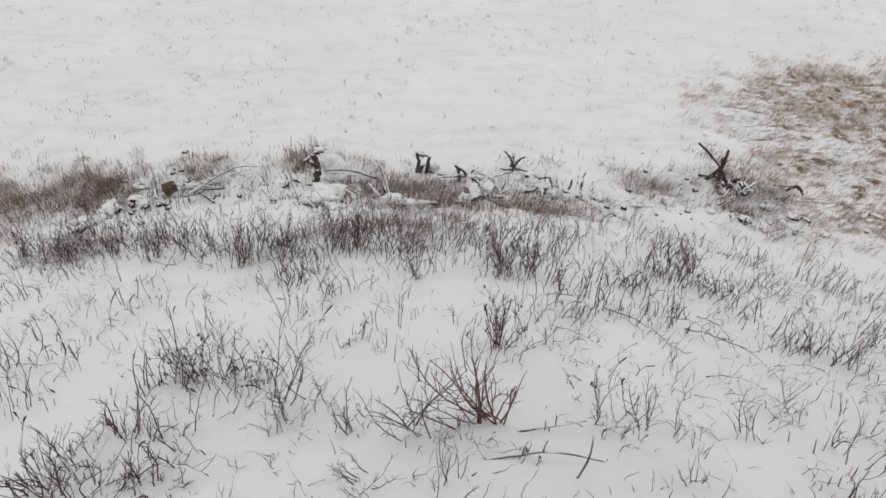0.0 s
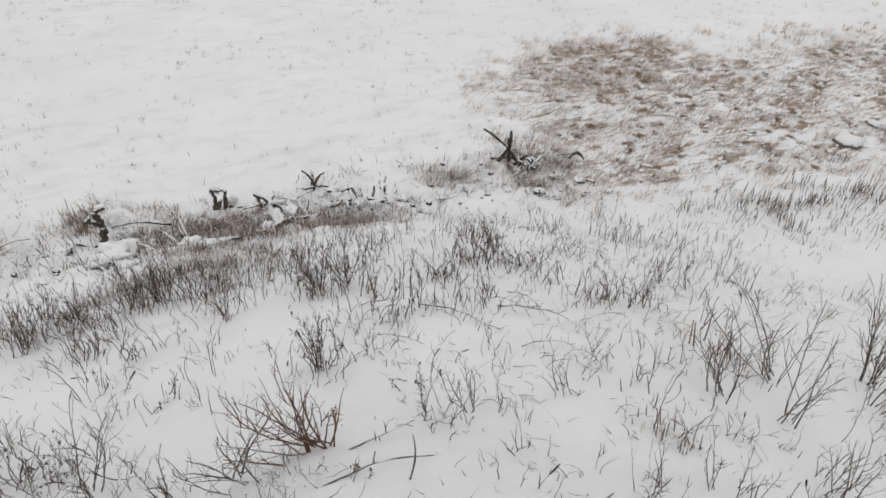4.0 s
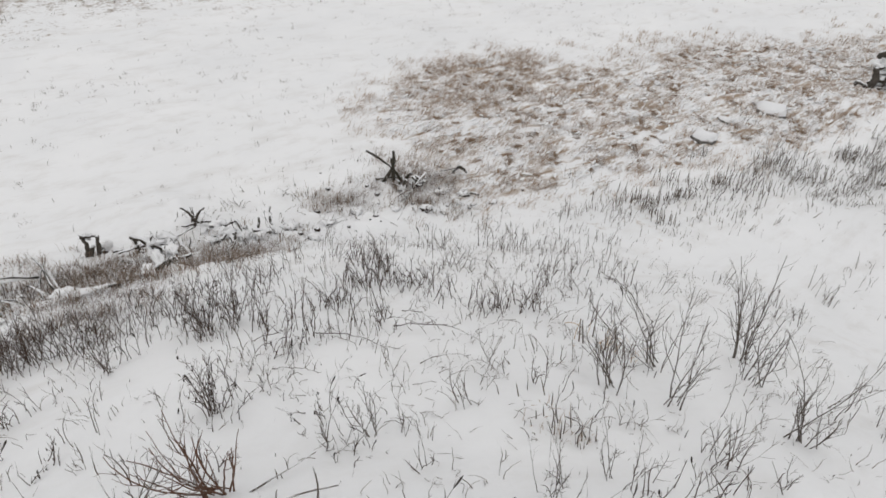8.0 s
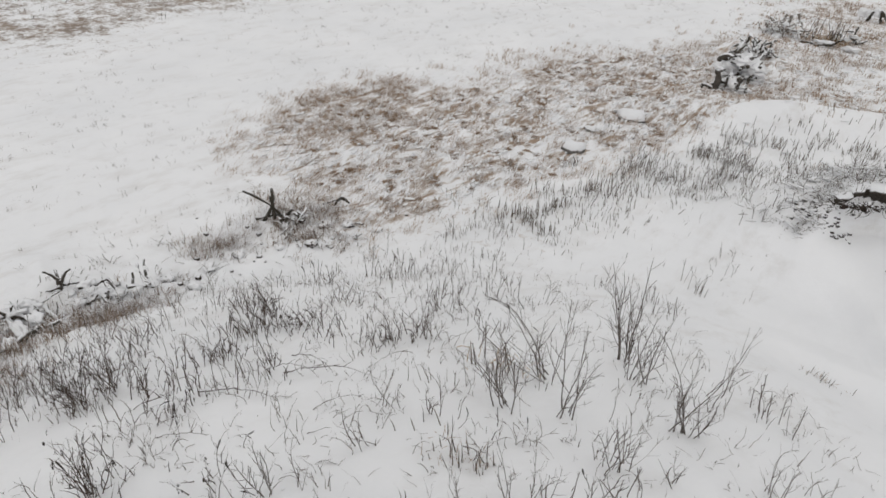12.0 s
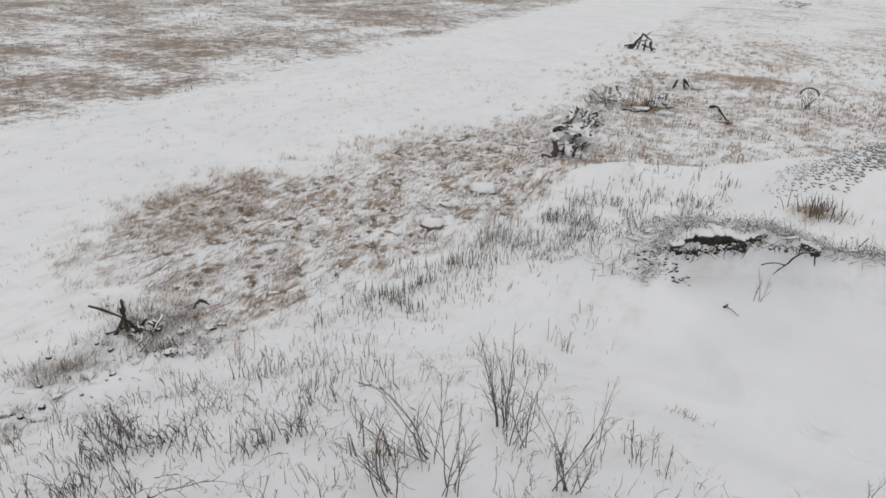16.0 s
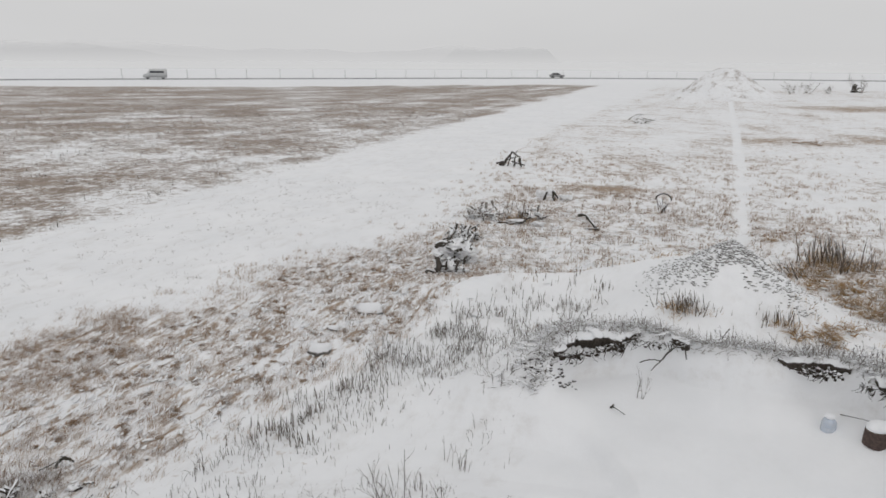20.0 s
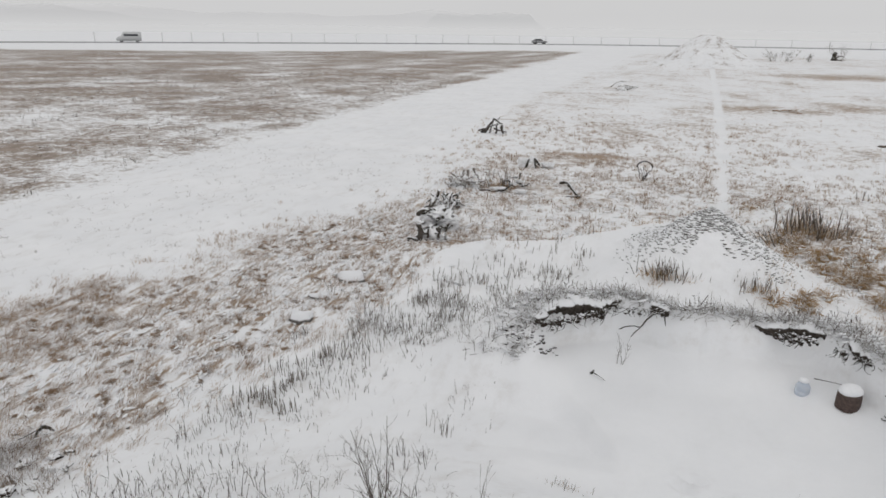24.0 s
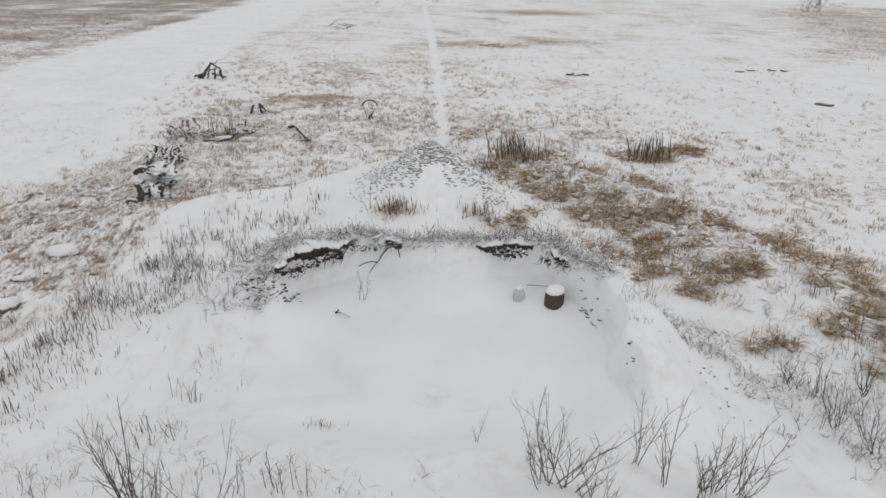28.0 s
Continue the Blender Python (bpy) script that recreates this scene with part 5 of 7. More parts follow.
def cap_on(rng, pts, width, thick):
    """Snow lying along the top of something: a soft ridge over the points."""
    tb = Tubes()
    p = [q + Vector((0, 0, thick * 0.35)) for q in pts]
    n = len(p)
    tb.tube(p, [width * (0.45 + 0.55 * math.sin(math.pi * (i + 0.5) / n)) * rng.uniform(0.85, 1.15) for i in range(n)], 8)
    return tb


def stump(name, x, y, h, r, limbs, seed, label, mat=None, snow=True, lean=0.15, reach=1.0):
    """An uprooted stump: trunk, roots that splay out, and snow on top."""
    rng = random.Random(seed)
    mat = mat or DRIFTWOOD
    root = thing(name, x, y, label, "stump", "", 0.03)
    top = Vector((rng.gauss(0, lean) * h, rng.gauss(0, lean) * h, h))
    part("trunk", knotty(rng, Vector((0, 0, -0.05)), top, r, r * 0.7, 0.08, 8, 9), mat, root)
    for _ in range(limbs):
        w = rng.uniform(0, math.tau)
        start = top * rng.uniform(0.0, 0.7)
        end = start + Vector((math.cos(w), math.sin(w), rng.uniform(-0.25, 0.75))) * h * rng.uniform(0.6, 1.3) * reach
        end.z = max(end.z, -0.02)
        limb = part("root", knotty(rng, start, end, r * rng.uniform(0.3, 0.5), r * 0.12, 0.2), mat, root)
        if snow and rng.random() < 0.6:
            pts = [start.lerp(end, 0.2 + 0.6 * k / 4) + Vector((0, 0, r * 0.25)) for k in range(5)]
            part("snow", cap_on(rng, pts, r * 0.36, r * 0.3), CAP, limb, "thin ridge of snow")
    if snow:
        pts = [top + Vector((k * r * 0.4, rng.gauss(0, 0.02), r * 0.2)) for k in (-1.5, -0.5, 0.5, 1.5)]
        part("snow_cap", cap_on(rng, pts, r * 0.7, r * 0.4), CAP, root, "lump of fresh snow")
    return root


stump("far_stump", 25.6, 160.3, 1.6, 0.5, 4, 18, "distant dark stump near the road", DARKWOOD, False)


def branch_pile(name, x, y, n, size, seed, label, mat, cap=0.7, flat=0.35, r=0.035, rise=0.45):
    """Loose limbs thrown on one another, each a part, most with snow along the top."""
    rng = random.Random(seed)
    root = thing(name, x, y, label, "branches")
    for _ in range(n):
        w = rng.uniform(0, math.tau)
        c = Vector((rng.gauss(0, size * 0.35), rng.gauss(0, size * 0.35), rng.uniform(0.03, flat * size)))
        half = Vector((math.cos(w), math.sin(w), rng.uniform(-0.3, 1) * rise)) * size * rng.uniform(0.3, 0.6)
        a, b = c - half, c + half
        a.z, b.z = max(a.z, 0.0), max(b.z, 0.02)
        rr = r * rng.uniform(0.6, 1.3)
        limb = part("branch", knotty(rng, a, b, rr, rr * 0.45, 0.17 if r > 0.02 else 0.12), mat, root)
        if rng.random() < cap:
            pts = [a.lerp(b, 0.1 + 0.8 * k / 5) + Vector((0, 0, rr * 0.35)) for k in range(6)]
            part("snow", cap_on(rng, pts, rr * 0.95, rr * 1.2), CAP, limb, "ridge of snow")
    return root


branch_pile("rubble_sticks", -7.6, 0.2, 9, 0.6, 34, "thin snowy sticks among brown grass", DARKWOOD, 0.6, 0.3, 0.014)
branch_pile("rubble_sticks", -7.9, -2.2, 7, 0.7, 24, "thin sticks on the snowy rubble heap", DARKWOOD, 0.5, 0.2, 0.016)
branch_pile("far_root", -6.18, 70.3, 9, 1.4, 30, "distant tangle of roots on the snowy plain", FROSTED, 0.5, 0.45, 0.08)
branch_pile("far_branches", 7.1, 57.4, 8, 1.3, 28, "far scatter of branches on brown grass", STRAW_PALE, 0.5, 0.3, 0.06)


def sticks(name, x, y, rods, label, mat=None, category="sticks"):
    """Rods given by both ends from the base point, and a thickness."""
    rng = random.Random(int(abs(x * 97 + y * 31)))
    root = thing(name, x, y, label, category)
    for a, b, r in rods:
        part("stick", knotty(rng, Vector(a), Vector(b), r, r * 0.6, 0.08, 7, 6), mat or DARKWOOD, root)
    return root


sticks("stake_tripod", -8.58, 5.15, (((-0.26, -0.30, 0.56), (0.06, 0.10, 0.16), 0.022), ((0.02, 0.03, -0.03), (0.00, 0.04, 0.58), 0.034), ((-0.1, -0.12, -0.02), (0.03, 0.06, 0.42), 0.03), ((0.10, 0.16, 0.0), (-0.02, 0.02, 0.44), 0.028), ((-0.14, -0.2, 0.05), (0.12, 0.16, 0.10), 0.022), ((0.05, 0.22, 0.02), (0.14, 0.3, 0.16), 0.03)), "dark broken stakes propped against each other in snow", DARKWOOD, "stakes")
sticks("root_plate", -10.4, 37.8, (((-0.75, 0.1, 0.0), (0.0, 0.0, 0.85), 0.08), ((-0.5, 0.0, 0.0), (-0.3, 0.0, 0.5), 0.07), ((0.0, 0.1, 0.3), (0.75, 0.1, 0.1), 0.06), ((-0.9, 0.0, 0.12), (-0.3, 0.0, 0.3), 0.05), ((0.15, 0.0, 0.0), (0.2, 0.05, 0.6), 0.06), ((0.0, 0.0, 0.85), (0.5, -0.1, 0.55), 0.075), ((0.5, -0.1, 0.55), (0.62, -0.1, 0.0), 0.085), ((-0.45, 0.05, 0.25), (0.3, 0.0, 0.55), 0.05), ((-0.25, 0.1, 0.0), (-0.1, 0.1, 0.62), 0.05), ((0.1, 0.0, 0.7), (0.3, 0.2, 0.95), 0.04)), "uprooted dark root arching over the open snow", DRIFTWOOD, "root")
sticks("hooked_root", -8.33, 6.37, (((-0.05, -0.12, 0.0), (0.0, 0.0, 0.16), 0.026), ((0.0, 0.0, 0.16), (0.05, 0.12, 0.03), 0.03), ((-0.12, -0.3, 0.1), (0.0, 0.0, 0.14), 0.012)), "small hooked dark root in the snow")
sticks("bent_stick", -3.85, 25.1, (((-0.55, 1.0, 0.10), (-0.1, 0.2, 0.24), 0.06), ((-0.1, 0.2, 0.24), (0.5, -0.9, 0.05), 0.075), ((0.5, -0.9, 0.05), (0.0, -0.85, 0.03), 0.06)), "long bent dark stick lying on the snow")
sticks("lying_twig", -2.43, 0.62, (((0.06, -0.24, 0.01), (0.03, -0.14, 0.04), 0.005), ((0.03, -0.14, 0.04), (-0.03, 0.26, 0.02), 0.005), ((0.0, 0.04, 0.03), (0.05, 0.06, -0.08), 0.003)), "brown twig lying on the snowy slope", BARK_GREY, "twig")
sticks("lying_twig", -2.1, 0.52, (((0.0, -0.28, 0.03), (-0.02, 0.0, 0.04), 0.005), ((-0.02, 0.0, 0.04), (0.03, 0.3, 0.0), 0.005), ((0.0, -0.28, 0.03), (-0.05, -0.34, 0.12), 0.005), ((-0.02, 0.0, 0.04), (-0.04, 0.02, 0.10), 0.005)), "dark forked twig lying on the snowy slope", BARK_GREY, "twig")
sticks("upright_twig", -1.95, 0.62, (((0, 0, -0.05), (0.0, 0.03, 0.32), 0.006),), "single thin straight stick standing in snow", BARK_GREY, "twig")
sticks("pit_twig", -0.99, 10.47, (((0, 0, 0.05), (0.22, -0.12, 0.0), 0.010), ((-0.03, 0.02, 0.0), (0.02, 0.0, 0.08), 0.022)), "small dark twig on the pit's snow", DARKWOOD, "twig")
sticks("thin_stick", 2.72, 11.0, (((-0.38, 0.16, 0.02), (0.3, -0.14, 0.06), 0.008),), "thin stick against the pit wall", BARK_GREY, "twig")
sticks("bank_sticks", 0.35, 12.35, (((0, 0, 0), (0.35, 0.0, 0.5), 0.014), ((0.1, 0.05, 0.0), (0.55, 0.05, 0.22), 0.014), ((-0.3, 0, 0), (-0.25, 0.0, 0.4), 0.01)), "slanting dark sticks at the edge of the pit", BARK_GREY)


def chunk(centre, size, rng, lumps=0.4, turn=0.0):
    """An uneven block, as of drifted snow or frozen earth."""
    bm = bmesh.new()
    bmesh.ops.create_icosphere(bm, subdivisions=3, radius=1)
    seed = Vector((rng.uniform(-50, 50), rng.uniform(-50, 50), rng.uniform(-50, 50)))
    c, s = math.cos(turn), math.sin(turn)
    for v in bm.verts:
        k = 1 + lumps * (1.2 * noise.noise(v.co * 1.5 + seed) + 0.8 * noise.noise(v.co * 3.3 + seed) + 0.4 * noise.noise(v.co * 7.0 + seed))
        p = Vector((v.co.x * size[0], v.co.y * size[1], max(v.co.z, -0.4) * size[2])) * max(k, 0.2)
        v.co = Vector((p.x * c - p.y * s, p.x * s + p.y * c, p.z)) + Vector(centre)
    return bm


def root_mass(name, x, y, wide, tall, n, seed, label, category="roots", r=0.04, mat=None, caps=10):
    """A mass of short broken roots and limbs heaped together, each a part, with snow lodged between them."""
    rng = random.Random(seed)
    root = thing(name, x, y, label, category, "", 0.02)
    for i in range(n):
        u = rng.uniform(-1, 1)
        h = tall * (1 - 0.55 * abs(u)) * rng.uniform(0.0, 1.0)
        c = Vector((u * wide[0], rng.gauss(0, wide[1] * 0.5), h))
        half = Vector((rng.gauss(0, 0.6), rng.gauss(0, 0.5), rng.gauss(0.15, 0.7))).normalized() * rng.uniform(0.10, 0.30) * (0.5 + tall)
        a, b = c - half, c + half
        a.z, b.z = max(a.z, -0.03), max(b.z, 0.02)
        rr = r * rng.uniform(0.5, 1.4)
        tb, steps = Tubes(), 7
        bow = rand_dir(rng) * half.length * 0.16
        pts = [a.lerp(b, k / (steps - 1)) + bow * math.sin(math.pi * k / (steps - 1)) + rand_dir(rng) * rr * 0.6 for k in range(steps)]
        tb.tube(pts, [rr * (1.1 - 0.6 * k / (steps - 1)) * rng.uniform(0.7, 1.3) for k in range(steps)], 6)
        part("root", tb, mat or SNOWED_WOOD, root, "", False)
    for _ in range(caps):
        u = rng.uniform(-0.9, 0.9)
        k = rng.uniform(0.5, 1.2) * r * 2.6
        c = (u * wide[0], rng.gauss(0, wide[1] * 0.4), tall * (1 - 0.55 * abs(u)) * rng.uniform(0.1, 0.95))
        part("snow_lump", chunk(c, (k * 1.5, k, k * 0.55), rng, 0.6, rng.uniform(0, 3)), CAP, root, "clot of snow")
    return root


SNOWED_WOOD = wood_mat("snowed_wood", (0.04, 0.037, 0.032), (0.13, 0.115, 0.095), 0.74, 12)


def drift_wood(name, x, y, rods, caps, label, category, mat=None, turn=0.0, snow=0.0):
    """Weathered wood: rods by both ends and thickness, each a part; snow lying on it in lumps by centre and size."""
    rng = random.Random(int(abs(x * 53 + y * 29) * 10))
    root = thing(name, x, y, label, category, "", 0.02, turn)
    for a, b, r in rods:
        limb = part("limb", knotty(rng, Vector(a), Vector(b), r, r * 0.72, 0.10, 10, 8), mat or DARKWOOD, root)
        if rng.random() < snow:
            pts = [Vector(a).lerp(Vector(b), 0.1 + 0.8 * k / 5) + Vector((0, 0, r * 0.55)) for k in range(6)]
            part("snow", cap_on(rng, pts, r * 0.85, r * 0.5), CAP, limb, "ridge of snow")
    for c, size in caps:
        part("snow_lump", chunk(c, (size[0] * 0.62, size[1] * 0.62, size[2] * 0.6), rng, 0.7), CAP, root, "rough lump of fresh snow")
    return root


STUMPWOOD = wood_mat("stump_wood", (0.032, 0.028, 0.025), (0.125, 0.108, 0.092), 0.5, 26)


# the heap at the foot of the slope
drift_wood("gnarled_stump", -8.38, -0.85, (((0, 0, -0.05), (-0.02, 0.0, 0.30), 0.055), ((-0.02, 0.0, 0.28), (0.0, -0.06, 0.54), 0.045), ((0.0, -0.02, 0.36), (0.05, -0.16, 0.46), 0.035), ((0.05, -0.16, 0.46), (0.02, -0.10, 0.52), 0.025), ((0.0, -0.04, 0.54), (-0.02, 0.08, 0.57), 0.03), ((0.02, -0.02, 0.03), (0.10, -0.20, 0.10), 0.035), ((0.08, -0.22, 0.10), (0.05, -0.34, 0.17), 0.022), ((0.0, 0.05, 0.0), (0.1, 0.2, 0.02), 0.03)), (((-0.08, 0.16, 0.28), (0.13, 0.15, 0.24)), ((-0.06, 0.30, 0.12), (0.16, 0.17, 0.14)), ((-0.02, 0.05, 0.60), (0.06, 0.11, 0.04))), "dark gnarled stump on the rubble heap, hooded with snow", "stump", STUMPWOOD)
drift_wood("hollow_stump", -8.82, 0.63, (((0, -0.09, -0.05), (0.0, -0.07, 0.38), 0.032), ((0.0, 0.05, -0.05), (0.02, 0.09, 0.34), 0.034), ((0.02, -0.02, 0.02), (0.0, 0.03, 0.18), 0.03), ((0.0, -0.08, 0.36), (0.0, 0.08, 0.33), 0.025), ((0.02, 0.10, 0.12), (0.05, 0.19, 0.05), 0.035)), (((0.02, 0.20, 0.12), (0.10, 0.09, 0.12)), ((-0.03, 0.0, 0.30), (0.06, 0.05, 0.10)), ((0.04, -0.20, 0.03), (0.12, 0.14, 0.06))), "short hollow dark stump crusted with snow", "stump", STUMPWOOD)
drift_wood("spiky_stump", -8.74, 1.98, (((0, 0, -0.03), (0.0, 0.02, 0.18), 0.04), ((0, 0.02, 0.12), (-0.05, -0.14, 0.36), 0.024), ((0, 0.03, 0.14), (0.0, 0.16, 0.28), 0.022), ((0, 0, 0.08), (0.05, -0.2, 0.12), 0.02), ((0, -0.02, 0.12), (-0.1, 0.02, 0.30), 0.02), ((0, 0.04, 0.08), (0.1, 0.2, 0.10), 0.022)), (((0.05, 0.06, 0.0), (0.16, 0.22, 0.07)),), "small spiky uprooted stump beside snowy limbs", "stump", STUMPWOOD)
drift_wood("fallen_limbs", -8.4, 1.2, (((-0.12, -0.36, 0.12), (-0.05, 0.14, 0.12), 0.020), ((-0.1, -0.12, 0.30), (0.12, 0.34, 0.12), 0.040), ((0.05, 0.08, 0.14), (0.22, 0.36, 0.05), 0.036), ((-0.1, -0.1, 0.3), (-0.02, -0.05, 0.02), 0.025), ((0.0, -0.3, 0.04), (0.2, 0.1, 0.02), 0.03), ((0.2, 0.2, 0.12), (0.05, 0.3, 0.02), 0.03)), (((0.1, 0.18, 0.20), (0.06, 0.16, 0.035)), ((0.22, 0.02, 0.04), (0.13, 0.2, 0.06)), ((-0.1, 0.34, 0.10), (0.15, 0.16, 0.10))), "dark fallen limbs across the snowy rubble", "branches", STUMPWOOD)
drift_wood("buried_limbs", -8.2, 2.3, (((-0.15, -0.02, 0.20), (-0.1, 0.14, 0.26), 0.022), ((-0.1, 0.14, 0.26), (0.06, 0.22, 0.05), 0.022), ((0.0, -0.24, 0.06), (-0.02, -0.06, 0.12), 0.035), ((0.08, -0.16, 0.02), (0.06, 0.05, 0.07), 0.038), ((-0.2, -0.2, 0.22), (-0.18, 0.0, 0.20), 0.035), ((0.2, 0.3, 0.0), (0.0, 0.42, 0.08), 0.02)), (((-0.06, 0.0, 0.10), (0.16, 0.2, 0.10)), ((-0.16, -0.12, 0.26), (0.09, 0.16, 0.05)), ((0.16, -0.08, 0.04), (0.12, 0.24, 0.07)), ((0.02, -0.3, 0.14), (0.12, 0.12, 0.07))), "limbs almost buried under rounded snow", "branches", STUMPWOOD)
drift_wood("snowy_log", -7.45, 1.2, (((0.45, -0.28, 0.30), (-0.35, 0.22, -0.10), 0.055), ((0.1, -0.45, 0.12), (0.25, 0.25, 0.12), 0.03), ((-0.2, 0.0, 0.05), (-0.1, 0.4, 0.05), 0.03)), (((0.0, -0.02, 0.18), (0.42, 0.08, 0.09)), ((-0.3, 0.2, 0.05), (0.2, 0.12, 0.10)), ((0.32, -0.2, 0.30), (0.2, 0.10, 0.07))), "weathered log under a thick ridge of snow", "log")
drift_wood("snowy_log", -7.0, 0.35, (((0.1, -0.3, 0.0), (0.1, 0.3, 0.06), 0.05), ((-0.1, -0.1, 0.02), (0.15, 0.1, 0.05), 0.03)), (((0.08, 0.0, 0.08), (0.10, 0.36, 0.07)), ((-0.1, -0.25, 0.03), (0.16, 0.2, 0.06))), "half-sunk log under smooth snow", "log")
drift_wood("undercut_roots", -7.05, -0.78, (((0.0, -0.22, 0.05), (0.05, 0.0, 0.14), 0.028), ((0.05, 0.0, 0.14), (0.0, 0.15, 0.12), 0.032), ((0.2, -0.02, 0.06), (0.22, 0.22, 0.10), 0.04), ((0.22, -0.3, 0.0), (0.3, -0.14, 0.12), 0.026), ((0.3, -0.14, 0.12), (0.36, -0.2, 0.0), 0.02), ((0.1, 0.1, 0.05), (0.3, 0.1, 0.0), 0.03)), (((0.02, 0.05, 0.17), (0.15, 0.28, 0.07)), ((0.2, 0.16, 0.15), (0.12, 0.18, 0.05)), ((0.24, -0.24, 0.12), (0.10, 0.13, 0.05)), ((-0.2, 0.1, 0.10), (0.2, 0.3, 0.12))), "dark roots showing under a lip of snow", "roots", STUMPWOOD)
root_mass("snowy_roots", -8.15, 2.35, (0.18, 0.45), 0.22, 22, 151, "snow-covered broken limbs piled at the slope's foot", r=0.026, caps=9)
root_mass("snowy_roots", -8.3, 1.35, (0.2, 0.4), 0.22, 14, 152, "dark broken limbs beside a hollow stump", r=0.024, caps=6)
root_mass("snowy_roots", -7.0, -0.75, (0.25, 0.35), 0.16, 12, 153, "dark roots under lips of snow", r=0.024, caps=6)
root_mass("snowy_roots", -8.3, 5.35, (0.2, 0.3), 0.16, 12, 154, "broken roots in snow beside propped stakes", r=0.022, caps=5)
root_mass("snowy_roots", -7.7, 5.6, (0.4, 0.5), 0.10, 12, 155, "scattered snowy bits of root", r=0.018, caps=5)
for x, y, s in ((-7.77, -3.43, 0.13), (-7.85, -3.12, 0.11), (-7.72, -3.0, 0.09), (-8.4, -3.19, 0.12), (-7.34, -3.69, 0.14), (-7.5, -3.47, 0.10), (-7.95, -3.5, 0.10), (-8.05, -2.2, 0.08), (-8.2, -1.35, 0.10), (-7.9, -0.3, 0.08), (-8.3, 3.2, 0.12), (-8.05, 3.75, 0.11), (-8.2, 4.3, 0.10), (-7.9, 4.8, 0.08), (-8.35, 5.5, 0.12), (-8.0, 5.75, 0.09), (-7.6, 5.2, 0.09), (-7.75, 6.05, 0.08), (-7.3, 6.3, 0.07), (-7.52, 3.24, 0.09)):
    rng = random.Random(int(abs(x * 71 + y * 37) * 10))
    root = thing("rubble_block", x, y, "dark block of frozen earth under a cushion of snow", "rubble", "rubble blocks", 0.02, rng.uniform(0, 360))
    part("clod_core", chunk((0, 0, s * 0.3), (s, s * rng.uniform(0.6, 0.9), s * 0.6), rng, 0.5), SOIL, root, smooth_faces=False)
    part("snow_cap", chunk((rng.uniform(-0.3, 0.3) * s, 0.1 * s, s * 0.72), (s * 0.95, s * 0.8, s * 0.30), rng, 0.6), CAP, root, "cushion of snow")

# the wood at the edge of the brown grass
drift_wood("upturned_stump", -6.65, 17.05, (((0, 0, -0.06), (-0.06, 0.05, 0.56), 0.085), ((0.0, -0.05, 0.03), (0.30, -0.14, 0.02), 0.08), ((-0.05, 0.0, 0.06), (-0.32, -0.10, 0.16), 0.05), ((-0.32, -0.1, 0.16), (-0.36, -0.08, -0.02), 0.04), ((0.14, 0.12, 0.05), (0.20, 0.14, 0.42), 0.035), ((0.46, 0.2, 0.10), (0.54, 0.24, 0.46), 0.045)), (((0.32, 0.16, 0.26), (0.17, 0.12, 0.28)), ((-0.04, 0.05, 0.60), (0.16, 0.12, 0.07))), "weathered upturned stump plastered with snow in brown grass", "stump", DRIFTWOOD)
root_mass("broken_roots", -6.3, 17.35, (0.42, 0.25), 0.5, 12, 141, "short broken roots crusted with snow beside a stump", r=0.045, caps=9)
root_mass("root_tangle", -6.75, 18.6, (0.62, 0.4), 0.85, 20, 142, "tangle of dark upended roots crusted with snow", r=0.075, caps=18)
root_mass("root_tangle", -7.2, 20.6, (0.5, 0.4), 0.55, 22, 143, "low tangle of snowy roots in dead grass", r=0.04, caps=6)
root_mass("rimed_brush", -7.6, 24.2, (0.7, 0.5), 0.75, 40, 144, "snow-laden dead brush at the grass edge", "brush", 0.035, FROSTED, 12)
root_mass("rimed_brush", -6.0, 25.2, (0.45, 0.3), 0.5, 18, 145, "snowy roots and brush among dead grass", "brush", 0.035, None, 5)
drift_wood("white_stump", -6.3, 29.1, (((-0.15, 0, -0.02), (-0.05, 0, 0.36), 0.06), ((0.28, 0, -0.02), (0.2, 0.0, 0.44), 0.05), ((0.2, 0, 0.42), (0.42, 0.05, 0.14), 0.05)), (((-0.3, 0.05, 0.25), (0.3, 0.25, 0.36)), ((0.06, 0.1, 0.3), (0.22, 0.2, 0.32)), ((0.75, 0.2, 0.15), (0.4, 0.3, 0.22))), "snow-plastered stump at the grass edge", "stump")
drift_wood("curved_root", -6.4, 23.95, (((-0.55, 0, 0.04), (-0.05, -0.05, 0.02), 0.05), ((-0.05, -0.05, 0.02), (0.35, 0.0, 0.14), 0.055), ((0.35, 0.0, 0.14), (0.6, 0.1, 0.34), 0.04)), (((0.1, 0.15, 0.14), (0.5, 0.16, 0.10)), ((0.9, 0.1, 0.12), (0.34, 0.2, 0.16))), "dark curved root lying before dead grass", "root")


